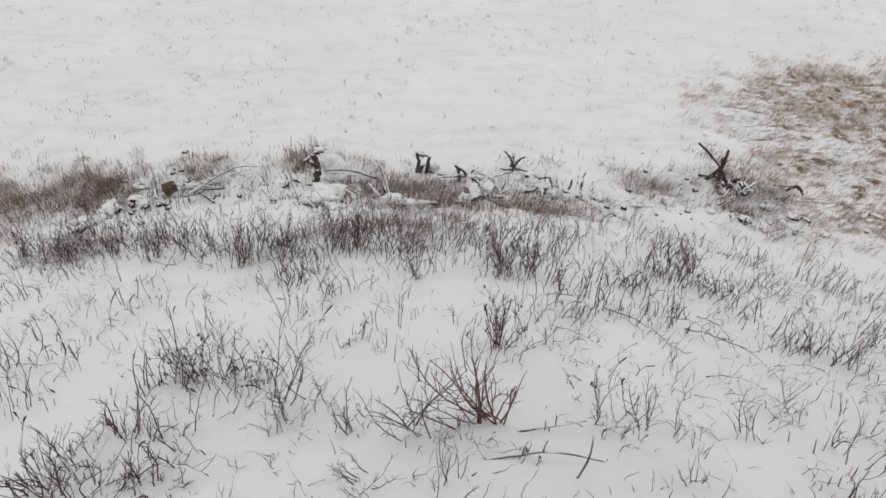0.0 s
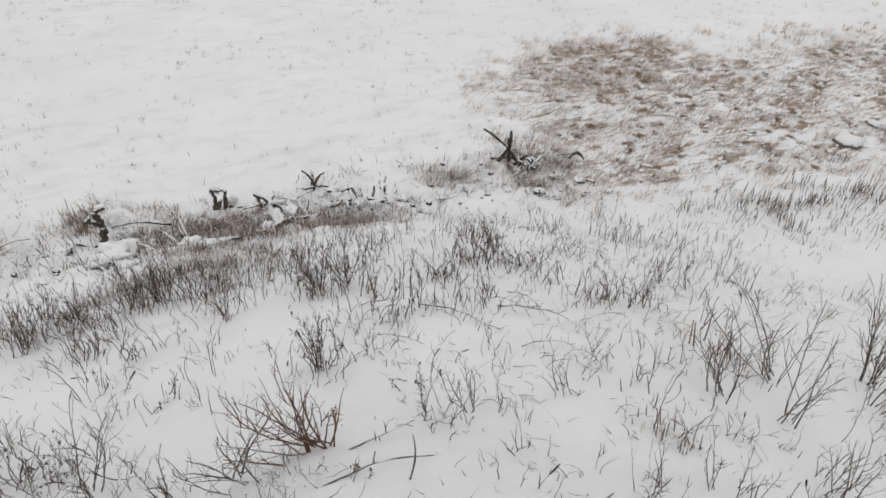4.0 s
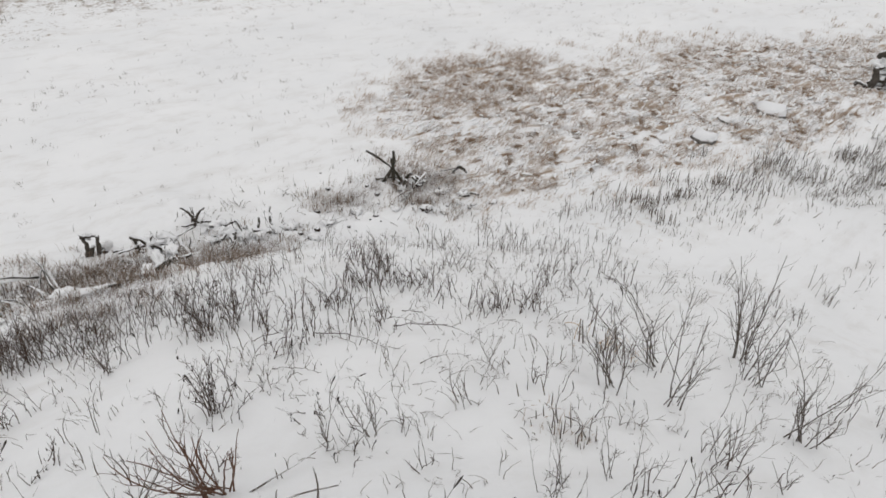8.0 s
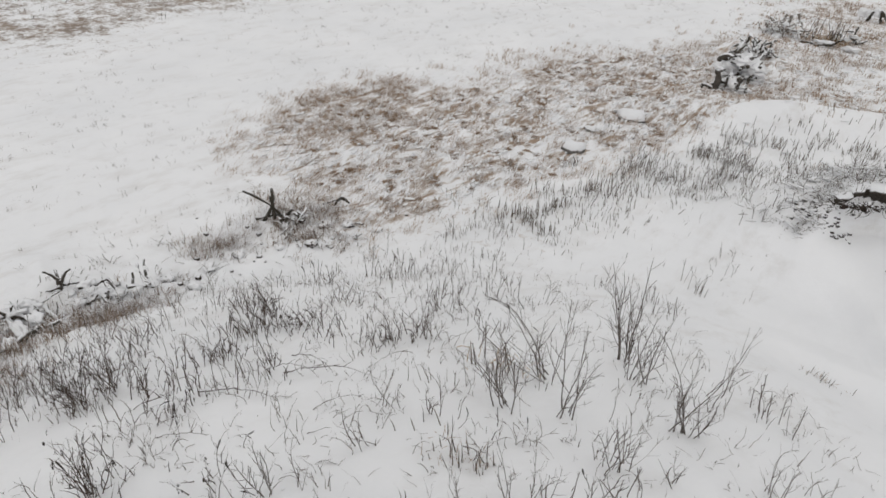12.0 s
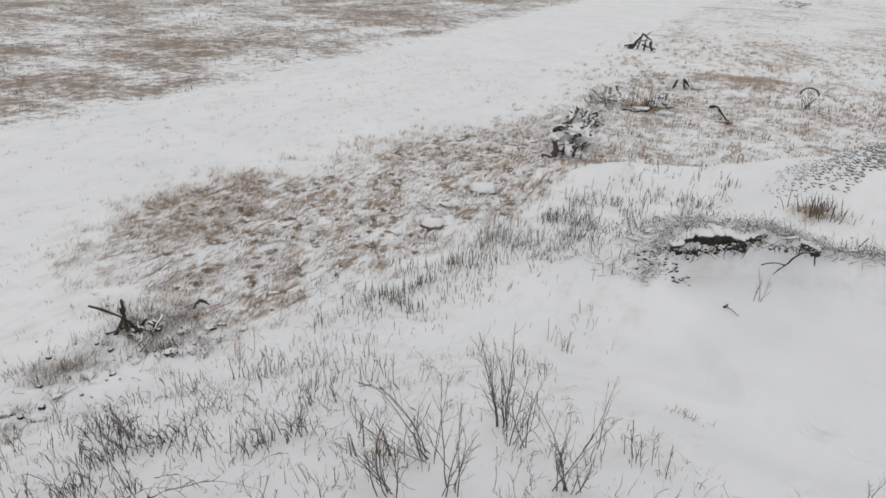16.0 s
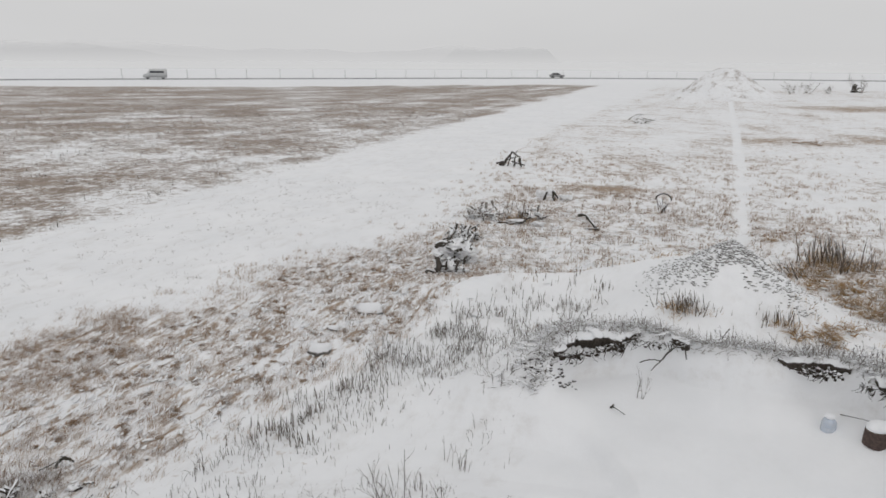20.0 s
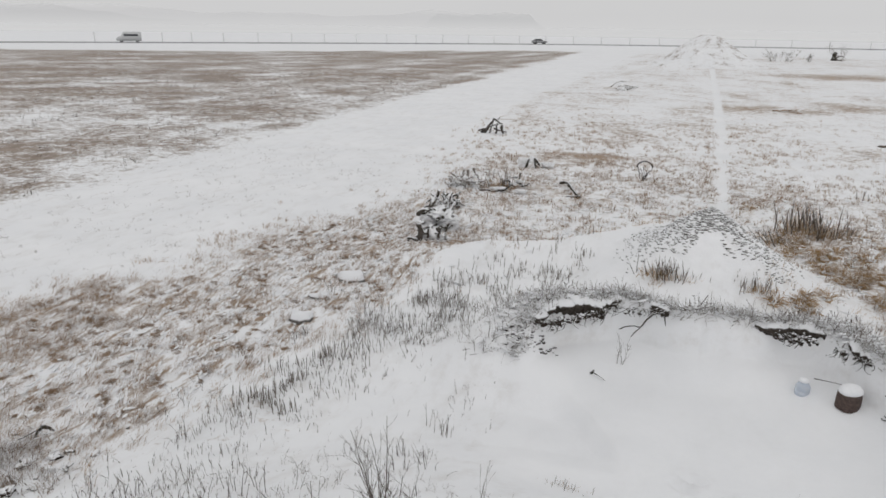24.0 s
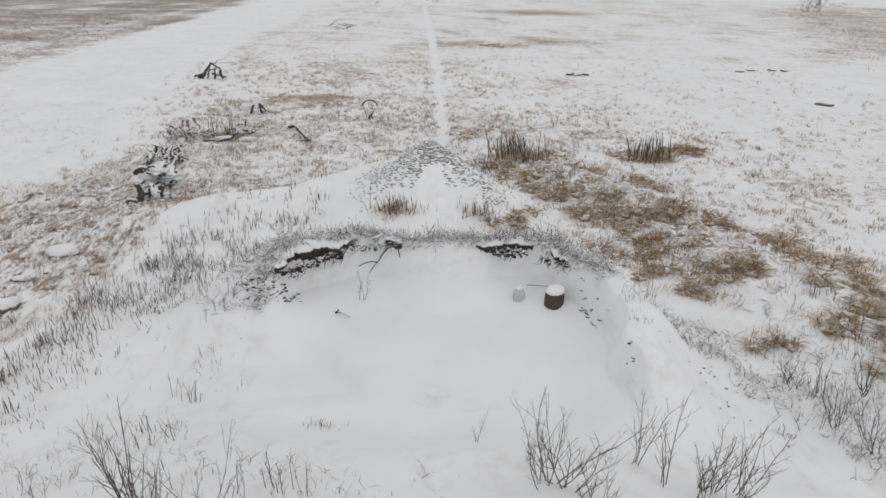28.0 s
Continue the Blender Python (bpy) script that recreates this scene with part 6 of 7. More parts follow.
def arched_stem(x0, y0, x1, y1, rise, r, label, sprigs=5, mat=None):
    """A long stem bowed over from its root to where its tip touches the snow, with short sprigs."""
    rng = random.Random(int(abs(x0 * 61 + y1 * 43) * 10))
    root = thing("arched_stem", x0, y0, label, "weed", "arched stems")
    z0, pts = gz(x0, y0), []
    for k in range(12):
        u = k / 11
        x, y = x0 + (x1 - x0) * u, y0 + (y1 - y0) * u
        pts.append(Vector((x - x0, y - y0, gz(x, y) - z0 + 4 * rise * u * (1 - u) ** 0.8)) + rand_dir(rng) * 0.008)
    tb = Tubes()
    tb.tube(pts, [r * (1 - 0.055 * k) for k in range(12)], 5)
    part("stem", tb, mat or WEED_DARK, root)
    for _ in range(sprigs):
        k = rng.randint(2, 10)
        tw = Tubes()
        p = hooked(rng, pts[k], (pts[k] - pts[k - 1]).normalized() + rand_dir(rng) * 0.8 + Vector((0, 0, 0.4)), rng.uniform(0.06, 0.16), 5, 0.15, 0.1, 0.05)
        tw.tube(p, [r * 0.6, r * 0.55, r * 0.5, r * 0.4, r * 0.3], 4)
        part("sprig", tw, mat or WEED_DARK, root)


for x0, y0, x1, y1, rise, r, n in ((-4.14, 1.66, -3.51, 1.97, 0.05, 0.0045, 7), (-3.17, 2.05, -2.73, 2.36, 0.13, 0.004, 3), (-4.08, 2.21, -3.6, 2.4, 0.10, 0.0042, 5), (-3.9, 2.28, -3.21, 2.7, 0.09, 0.0045, 7), (-4.15, 2.53, -3.57, 2.54, 0.08, 0.004, 5), (-3.74, 1.13, -3.45, 1.36, 0.03, 0.0035, 2),
                                   (-3.81, 0.99, -3.93, 1.25, 0.16, 0.004, 3), (-3.44, 2.8, -3.38, 3.27, 0.06, 0.0045, 3), (-4.3, 1.2, -3.95, 1.5, 0.10, 0.004, 4), (-2.83, -1.69, -3.25, -1.9, 0.14, 0.004, 3), (-2.77, -1.45, -2.5, -1.2, 0.10, 0.004, 3), (-2.6, -1.98, -2.35, -1.55, 0.10, 0.0045, 4), (-2.4, -1.5, -2.3, -1.1, 0.10, 0.0045, 4)):
    arched_stem(x0, y0, x1, y1, rise, r, "long thin weed stem bowed over to the snow", n)


def plank_stub(x, y):
    """A squared timber end poking out of the heap."""
    root = thing("timber_stub", x, y, "short brown squared timber end sticking out of snow", "timber")
    bm = bmesh.new()
    bmesh.ops.create_cube(bm, size=1, matrix=pose(0, 0, 0.09, 14, 24, 25) @ Matrix.Diagonal((0.10, 0.17, 0.24, 1)))
    bmesh.ops.bevel(bm, geom=bm.edges[:], offset=0.012, segments=2, affect="EDGES")
    part("block", bm, wood_mat("timber", (0.07, 0.052, 0.03), (0.17, 0.13, 0.075), 0.0, 30), root, smooth_faces=False)
    part("snow", cap_on(random.Random(2), [Vector((-0.15, 0, -0.02)), Vector((-0.05, 0.05, 0.01)), Vector((0.1, 0.08, -0.01))], 0.07, 0.03), CAP, root, "snow banked against it")


plank_stub(-8.0, -2.73)


# ---- the pit: turf lip, roots, log and water jug ----
TURF = wood_mat("frozen_turf", (0.022, 0.018, 0.015), (0.10, 0.085, 0.072), 0.80, 30)


def lip_out(deg):
    """How far the turf hangs out over the pit, by the direction from the pit's middle."""
    return max(h * math.exp(-((deg - c) / w) ** 2) for c, w, h in ((143, 6, 0.16), (134, 6, 0.20), (125, 6, 0.17), (113, 5, 0.055), (104, 4, 0.06), (69, 5, 0.12), (60, 5, 0.11), (47, 4, 0.09)))


def turf_edge():
    """The turf along the pit's back edge: snow on top, bare black soil below, in slumped blocks."""
    root = new("turf_edge")
    root.empty_display_size = 0.2
    root.matrix_basis = pose(0.7, 8.85, 0)
    tagged(root, "frozen turf edge of the pit, snowy above, black soil below", "turf")
    rng = random.Random(47)
    deg = 42.0
    while deg < 149:
        span = rng.uniform(3, 6)
        if lip_out(deg + span / 2) < 0.05:
            deg += span
            continue
        bm = bmesh.new()
        cols = []
        jut, sag, steps = rng.uniform(0.6, 1.2), rng.uniform(-0.06, 0.02), 10
        for i in range(steps + 1):
            a = deg + span * i / steps
            c, s = math.cos(radians(a)), math.sin(radians(a))
            r1 = 1 / float(pit_reach(0.7 + c, 8.85 + s))
            top = gz(0.7 + c * r1 * 1.10, 8.85 + s * r1 * 1.10)
            o = lip_out(a) * jut + 0.015
            n1 = noise.noise(Vector((a * 0.8, 1.7, 0))) * 0.07
            n2 = noise.noise(Vector((a * 0.9, 5.1, 0))) * 0.04
            thick = 0.06 + 0.5 * o + abs(noise.noise(Vector((a * 1.4, 9.3, 0)))) * 0.05
            prof = ((0.34, -0.03), (0.20, 0.03 + n2 * 0.5), (0.06, 0.05 + sag + n2), (-o * 0.6 + n1, 0.045 + sag), (-o + n1, 0.0 + sag + n2 * 0.5), (-o * 0.95 + n1, -thick * 0.6), (-o * 0.5 + n2, -thick * 1.1 + n2), (0.10, -thick - 0.30))
            cols.append([bm.verts.new((c * (r1 + d), s * (r1 + d), top + h)) for d, h in prof])
        for p, q in zip(cols, cols[1:]):
            for k in range(len(p) - 1):
                bm.faces.new((p[k], p[k + 1], q[k + 1], q[k]))
        for end in (cols[0], cols[-1]):
            bm.faces.new(end)
        bmesh.ops.recalc_face_normals(bm, faces=bm.faces[:])
        part("turf_block", bm, TURF, root)
        deg += span * 0.97


turf_edge()

def overhang(x0, y0, x1, y1, out, drop, seed, label, soil=1.0):
    """Turf that has slumped at the edge: clods of black soil with snow on top and roots dangling."""
    rng = random.Random(seed)
    cx, cy = (x0 + x1) / 2, (y0 + y1) / 2
    root = new("turf_overhang")
    root.empty_display_size = 0.1
    root.matrix_basis = pose(cx, cy, -0.10)
    tagged(root, label, "turf")
    along = Vector((x1 - x0, y1 - y0, 0))
    inward = Vector((0.7 - cx, 8.6 - cy, 0)).normalized()
    count = int((8 + along.length * 16) * soil)
    for i in range(count):
        u = (i + rng.uniform(0, 1)) / count - 0.5
        c = along * u + inward * out * rng.uniform(0.0, 0.85) + Vector((0, 0, rng.uniform(-0.14, -0.03)))
        tb = Tubes()
        tb.lump(c, drop * rng.uniform(0.25, 0.62), rng, 0.45, 0.75)
        part("soil_clod", tb, SOIL, root, "crumbling black soil", False)
    for i in range(int(8 + along.length * 26)):
        u = rng.uniform(-0.5, 0.5)
        a = along * u + inward * out * rng.uniform(0.3, 1.0) + Vector((0, 0, 0.0))
        b = a + inward * rng.uniform(0.0, 0.12) + along.normalized() * rng.gauss(0, 0.07) + Vector((0, 0, -drop * rng.uniform(0.2, 2.2)))
        part("rootlet", knotty(rng, a, b, 0.007, 0.003, 0.35, 6, 4), DARKWOOD, root)


overhang(-1.92, 10.62, -1.0, 11.48, 0.24, 0.11, 41, "slumped turf edge with black soil under snow", 1.1)
overhang(-0.9, 11.55, -0.05, 11.75, 0.12, 0.07, 42, "thin slumped turf edge with snow", 0.35)
overhang(1.80, 11.56, 2.35, 11.40, 0.20, 0.09, 43, "crumbling dark turf edge over the pit", 1.5)
overhang(2.55, 11.2, 3.0, 10.85, 0.16, 0.08, 44, "snowy turf edge with hanging roots", 0.45)
sticks("hanging_root", -0.03, 11.45, (((0.1, 0.3, 0.62), (0.02, -0.03, 0.65), 0.018), ((0.02, -0.03, 0.65), (-0.14, -0.03, 0.60), 0.018), ((-0.14, -0.03, 0.60), (-0.32, -0.03, 0.33), 0.017), ((-0.32, -0.03, 0.33), (-0.5, -0.03, 0.33), 0.015), ((-0.5, -0.03, 0.33), (-0.66, -0.03, 0.24), 0.013), ((0.02, -0.03, 0.65), (0.08, -0.03, 0.43), 0.014), ((-0.32, -0.03, 0.33), (-0.46, -0.05, 0.14), 0.010)), "thick crooked root hanging out of the pit wall", DARKWOOD, "root")


def chopped_log(x, y):
    """A short sawn log standing on end, snow on its top."""
    rng = random.Random(5)
    root = thing("sawn_log", x, y, "short brown sawn log standing in the pit, snow-capped", "log", "", 0.04, 20)
    bm = bmesh.new()
    rings, segs, R, Hh = 9, 28, 0.162, 0.27
    lay = []
    for i in range(rings):
        u = i / (rings - 1)
        ring = []
        for k in range(segs):
            w = math.tau * k / segs
            r = R * (1 + 0.05 * math.sin(3 * w + 1) + 0.03 * noise.noise(Vector((math.cos(w) * 3, math.sin(w) * 3, u * 2))) + 0.018 * math.sin(13 * w + u * 2)) * (1.04 - 0.08 * u)
            ring.append(bm.verts.new((math.cos(w) * r, math.sin(w) * r, u * Hh + 0.03 * math.cos(w) * u)))
        lay.append(ring)
    for a, b in zip(lay, lay[1:]):
        for k in range(segs):
            bm.faces.new((a[k], a[(k + 1) % segs], b[(k + 1) % segs], b[k]))
    part("bark", bm, LOGBARK, root)
    for name, ring_z, mat in (("cut_face", Hh, wood_mat("cut_wood", (0.25, 0.17, 0.10), (0.38, 0.28, 0.18), 0.0, 30)),):
        bm = bmesh.new()
        vs = [bm.verts.new((math.cos(math.tau * k / segs) * R * 0.93, math.sin(math.tau * k / segs) * R * 0.93, ring_z - 0.012 + 0.028 * math.cos(math.tau * k / segs))) for k in range(segs)]
        bm.faces.new(vs)
        part(name, bm, mat, root, "pale sawn end")
    bm = bmesh.new()
    bmesh.ops.create_uvsphere(bm, u_segments=24, v_segments=10, radius=1)
    for v in bm.verts:
        k = 1 + 0.05 * noise.noise(v.co * 3)
        v.co = Vector((v.co.x * R * 1.0 * k, v.co.y * R * 1.0 * k, Hh + 0.01 + 0.02 * v.co.x + max(v.co.z, -0.1) * 0.10))
    part("snow_cap", bm, CAP, root, "dome of fresh snow")


def jug_mat():
    m, nt, p = node_mat("blue_plastic")
    p.inputs["Base Color"].default_value = (0.55, 0.70, 0.88, 1)
    p.inputs["Roughness"].default_value = 0.25
    p.inputs["Transmission Weight"].default_value = 0.45
    p.inputs["IOR"].default_value = 1.4
    n = noise_tex(nt, nt.nodes.new("ShaderNodeTexCoord").outputs["Object"], 14, 3)
    nt.links.new(ramp(nt, n, (0.4, (0.72, 0.80, 0.92)), (0.7, (0.84, 0.87, 0.92))), p.inputs["Base Color"])
    return m


def lathe(profile, segs=24):
    bm = bmesh.new()
    rings = [[bm.verts.new((math.cos(math.tau * k / segs) * r, math.sin(math.tau * k / segs) * r, z)) for k in range(segs)] for r, z in profile]
    for a, b in zip(rings, rings[1:]):
        for k in range(segs):
            bm.faces.new((a[k], a[(k + 1) % segs], b[(k + 1) % segs], b[k]))
    bm.faces.new(list(reversed(rings[0])))
    bm.faces.new(rings[-1])
    return bm


def water_jug(x, y):
    root = thing("water_jug", x, y, "pale blue plastic water jug half buried in snow", "jug", "", 0.12)
    jm = jug_mat()
    body = part("body", lathe(((0.09, 0), (0.105, 0.02), (0.105, 0.07), (0.098, 0.08), (0.105, 0.09), (0.105, 0.15), (0.098, 0.16), (0.105, 0.17), (0.105, 0.23), (0.085, 0.27), (0.04, 0.30), (0.035, 0.31))), jm, root)
    part("neck_ring", lathe(((0.03, 0.30), (0.036, 0.305), (0.036, 0.335), (0.03, 0.34)), 16), plain_mat("cap_plastic", (0.03, 0.03, 0.035), (0.05, 0.05, 0.06), 0.4), body, "dark screw cap")
    part("snow_cap", lathe(((0.06, 0.30), (0.075, 0.315), (0.07, 0.345), (0.04, 0.37), (0.01, 0.378)), 18), CAP, root, "small cap of snow")


chopped_log(2.72, 10.57)
water_jug(2.17, 10.96)


# ---- clods and stones ----
def clod(x, y, size, seed, name="earth_clod", mat=None, label="small dark clod of earth in the snow", group="earth clods", flat=0.6):
    rng = random.Random(seed)
    tb = Tubes()
    for _ in range(1):
        tb.lump(Vector((0, 0, size * 0.25)), size, rng, 0.35, flat)
    ob = new(name, tb.mesh(name, mat or SOIL))
    ob.matrix_basis = pose(x, y, gz(x, y) - size * 0.1, 0, 0, rng.uniform(0, 360))
    return tagged(ob, label, "clod", group)


rng = random.Random(61)
for i in range(80):
    u = rng.random()
    clod(-2.45 + 0.78 * u + rng.gauss(0, 0.06), 10.27 + 0.40 * u + rng.gauss(0, 0.10), rng.uniform(0.012, 0.036), 1000 + i, flat=0.6)
for i in range(26):
    clod(-8.2 + rng.gauss(0, 0.55), 4.4 + rng.gauss(0, 0.9), rng.uniform(0.02, 0.05), 1100 + i)
for i in range(26):
    clod(-8.0 + rng.gauss(0, 0.6), -2.9 + rng.gauss(0, 0.7), rng.uniform(0.025, 0.06), 1200 + i)
for i in range(34):
    u = rng.random()
    clod(3.14 + 0.12 * u + rng.gauss(0, 0.03), 10.55 - 1.1 * u + rng.gauss(0, 0.05), rng.uniform(0.012, 0.040), 1300 + i, flat=0.4)
for i in range(6):
    clod(3.24 + rng.gauss(0, 0.04), 8.1 + rng.gauss(0, 0.16), rng.uniform(0.012, 0.032), 1320 + i, flat=0.4)
for i in range(18):
    clod(4.9 + rng.gauss(0, 0.3), 8.5 + rng.gauss(0, 0.5), rng.uniform(0.012, 0.026), 1350 + i)
for x, y, s in ((-7.18, 13.87, 0.34), (-7.03, 11.41, 0.30), (-7.4, 12.6, 0.14), (-6.6, 12.9, 0.13)):
    clod(x, y, s, int(s * 1000), "snowy_stone", wood_mat("stone", (0.10, 0.095, 0.09), (0.22, 0.21, 0.20), 0.95, 8), "stone buried under rounded snow", "snowy stones", 0.55)
for x, y, s in ((20.7, 33.2, 0.45), (21.6, 44.9, 0.28), (22.7, 45.6, 0.3), (24.2, 45.8, 0.3), (25.0, 45.7, 0.28), (9.8, 42.1, 0.3), (10.3, 42.2, 0.36), (10.8, 42.1, 0.28), (10.1, 41.9, 0.22)):
    clod(x, y, s, int(x * 10), "far_clod", wood_mat("far_soil", (0.13, 0.11, 0.09), (0.25, 0.21, 0.175), 0.45, 9), "dark heap of earth on the far snow", "far clods", 0.3)


def spoil_clods():
    """Frozen clods on the flanks of the spoil pile; the middle of its near face is drifted over."""
    r = random.Random(71)
    tb = Tubes()
    n = 0
    while n < 1900:
        w, d = r.uniform(0, math.tau), 2.1 * r.random() ** 0.75
        x, y = PILE[0] + math.cos(w) * d, PILE[1] + math.sin(w) * d
        face = abs(math.atan2(math.cos(w), -math.sin(w)))
        edge = 0.36 + 0.20 * float(waves(x, y, 0.6, 75))
        if face > 2.5 or (d > 1.25 and face < 0.75) or (d > 0.72 + 0.2 * float(waves(x, y, 0.3, 76)) and face < edge * min(1, 0.5 + 0.4 * d)):
            continue
        if r.random() > (1.4 - d / 1.6) * (min(1, 0.3 + 2.0 * (face - edge)) if d > 0.6 else 0.9) or float(waves(x, y, 0.22, 74)) < -0.30:
            continue
        start = len(tb.v)
        c = Vector((x, y, gz(x, y) + 0.004))
        tb.lump(c, r.uniform(0.012, 0.030), r, 0.4, 0.6)
        along = Vector((-math.sin(w), math.cos(w), r.uniform(-0.5, 0.5))).normalized()
        for k in range(start, len(tb.v)):
            tb.v[k] = tb.v[k] + along * (tb.v[k] - c).dot(along) * 0.9
        n += 1
    me = tb.mesh("spoil_clods", wood_mat("grey_spoil", (0.105, 0.10, 0.088), (0.26, 0.24, 0.215), 0.46, 14))
    return tagged(new("spoil_clods", me), "grey frozen clods on the flanks of the spoil pile", "clods", kind="stuff")


spoil_clods()


def reed_hoop(x, y):
    """A bent-over reed with stalks below it."""
    rng = random.Random(81)
    root = thing("bent_reed", x, y, "thick reed bent over into a hoop above dry stalks", "reed")
    tb = Tubes()
    pts = [Vector((0.30 * math.cos(math.pi * k / 10) + 0.02, 0.05, 0.52 + 0.26 * math.sin(math.pi * k / 10))) for k in range(11)]
    tb.tube(pts, [0.028] * 11, 6)
    part("hoop", tb, DARKWOOD, root, "dark curved reed")
    for _ in range(7):
        a = Vector((rng.gauss(0, 0.08), rng.gauss(0, 0.06), -0.02))
        part("stalk", knotty(rng, a, a + Vector((rng.gauss(0.0, 0.16), 0.0, rng.uniform(0.4, 0.65))), 0.016, 0.010, 0.08, 6, 4), DRIFTWOOD, root)


reed_hoop(-1.47, 28.1)


# ---- the road, its posts and the vehicles ----
ROAD = ((-420, -150), (-250, 25), (-165, 124), (-122, 163), (-78, 200), (-35, 228), (20, 244), (90, 250), (170, 246), (300, 236), (600, 200))


def road_at(s):
    """A point on the road and its direction; s runs from 0 to the number of spans."""
    i = min(int(s), len(ROAD) - 2)
    p = [Vector((*ROAD[max(0, min(len(ROAD) - 1, i + k))], 0)) for k in (-1, 0, 1, 2)]
    u = s - i
    q = 0.5 * ((2 * p[1]) + (p[2] - p[0]) * u + (2 * p[0] - 5 * p[1] + 4 * p[2] - p[3]) * u * u + (3 * p[1] - p[0] - 3 * p[2] + p[3]) * u ** 3)
    t = 0.5 * ((p[2] - p[0]) + 2 * (2 * p[0] - 5 * p[1] + 4 * p[2] - p[3]) * u + 3 * (3 * p[1] - p[0] - 3 * p[2] + p[3]) * u * u)
    return q, t.normalized()


def road():
    bm = bmesh.new()
    rows = []
    n = 120
    for i in range(n + 1):
        q, t = road_at(i / n * (len(ROAD) - 1))
        side = Vector((t.y, -t.x, 0))
        rows.append([bm.verts.new(q + side * o + Vector((0, 0, PLAIN + h))) for o, h in ((3.7, 0.15), (3.6, 0.42), (-3.6, 0.42), (-3.7, 0.15))])
    for a, b in zip(rows, rows[1:]):
        for k in range(3):
            bm.faces.new((a[k], a[k + 1], b[k + 1], b[k]))
    bmesh.ops.recalc_face_normals(bm, faces=bm.faces[:])
    me = bpy.data.meshes.new("road")
    bm.to_mesh(me)
    bm.free()
    # asphalt grey raised so that the far road looks hazed
    me.materials.append(plain_mat("hazed_asphalt", (0.24, 0.24, 0.245), (0.38, 0.38, 0.385), 0.7, 0.2, 0.2, 0.1))
    return tagged(new("road", me), "asphalt road across the snowy plain, paled for haze", "road", kind="structure")


def bank():
    """The snowy embankment that carries the road."""
    bm = bmesh.new()
    rows = []
    n = 120
    for i in range(n + 1):
        q, t = road_at(i / n * (len(ROAD) - 1))
        side = Vector((t.y, -t.x, 0))
        rows.append([bm.verts.new(q + side * o + Vector((0, 0, PLAIN + h))) for o, h in ((8.5, -0.05), (5.0, 0.28), (-5.0, 0.28), (-8.5, -0.05))])
    for a, b in zip(rows, rows[1:]):
        for k in range(3):
            bm.faces.new((a[k], a[k + 1], b[k + 1], b[k]))
    bmesh.ops.recalc_face_normals(bm, faces=bm.faces[:])
    me = bpy.data.meshes.new("embankment")
    bm.to_mesh(me)
    bm.free()
    me.materials.append(CAP)
    return tagged(new("embankment", me), "low snow-covered road embankment", "embankment", kind="structure")


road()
bank()


def marker_post(x, y):
    root = thing("marker_post", x, y, "thin roadside post, its grey paled for haze", "post", "marker posts")
    bm = bmesh.new()
    bmesh.ops.create_cone(bm, cap_ends=True, segments=10, radius1=0.14, radius2=0.11, depth=2.6, matrix=pose(0, 0, 1.3))
    part("shaft", bm, POST, root)
    bm = bmesh.new()
    bmesh.ops.create_cone(bm, cap_ends=True, segments=10, radius1=0.16, radius2=0.10, depth=0.2, matrix=pose(0, 0, 2.68))
    part("top", bm, POST, root)
    return root


# haze is put into the posts' colour: a much paler grey
POST = plain_mat("hazed_post", (0.64, 0.64, 0.645), (0.74, 0.74, 0.745), 0.8, 3)
first = None
for i in range(34):
    q, t = road_at(2.35 + i * 0.165)
    x, y = q.x - t.y * 9.5, q.y + t.x * 9.5
    if first is None:
        first = marker_post(x, y)
    else:
        copy_thing(first, pose(x, y, gz(x, y), 0, 0, 7 * i))


def shaped_box(bm, sections):
    """A closed hull through cross-sections (x, half width, z low, z high)."""
    rows = []
    for x, w, z0, z1 in sections:
        ch = min(0.12, (z1 - z0) * 0.2)
        prof = ((-w, z0), (-w, z1 - ch), (-w + ch, z1), (w - ch, z1), (w, z1 - ch), (w, z0))
        rows.append([bm.verts.new((x, a, b)) for a, b in prof])
    for a, b in zip(rows, rows[1:]):
        for k in range(6):
            bm.faces.new((a[k], a[(k + 1) % 6], b[(k + 1) % 6], b[k]))
    bm.faces.new(rows[0])
    bm.faces.new(tuple(reversed(rows[-1])))
    bmesh.ops.recalc_face_normals(bm, faces=bm.faces[:])


GLASS = plain_mat("vehicle_glass", (0.03, 0.035, 0.04), (0.05, 0.055, 0.06), 0.1, 2, 0.6, 0.0)
TYRE = plain_mat("tyre", (0.02, 0.02, 0.02), (0.04, 0.04, 0.04), 0.9, 8)
RIM = plain_mat("rim", (0.3, 0.3, 0.31), (0.4, 0.4, 0.41), 0.4, 5)


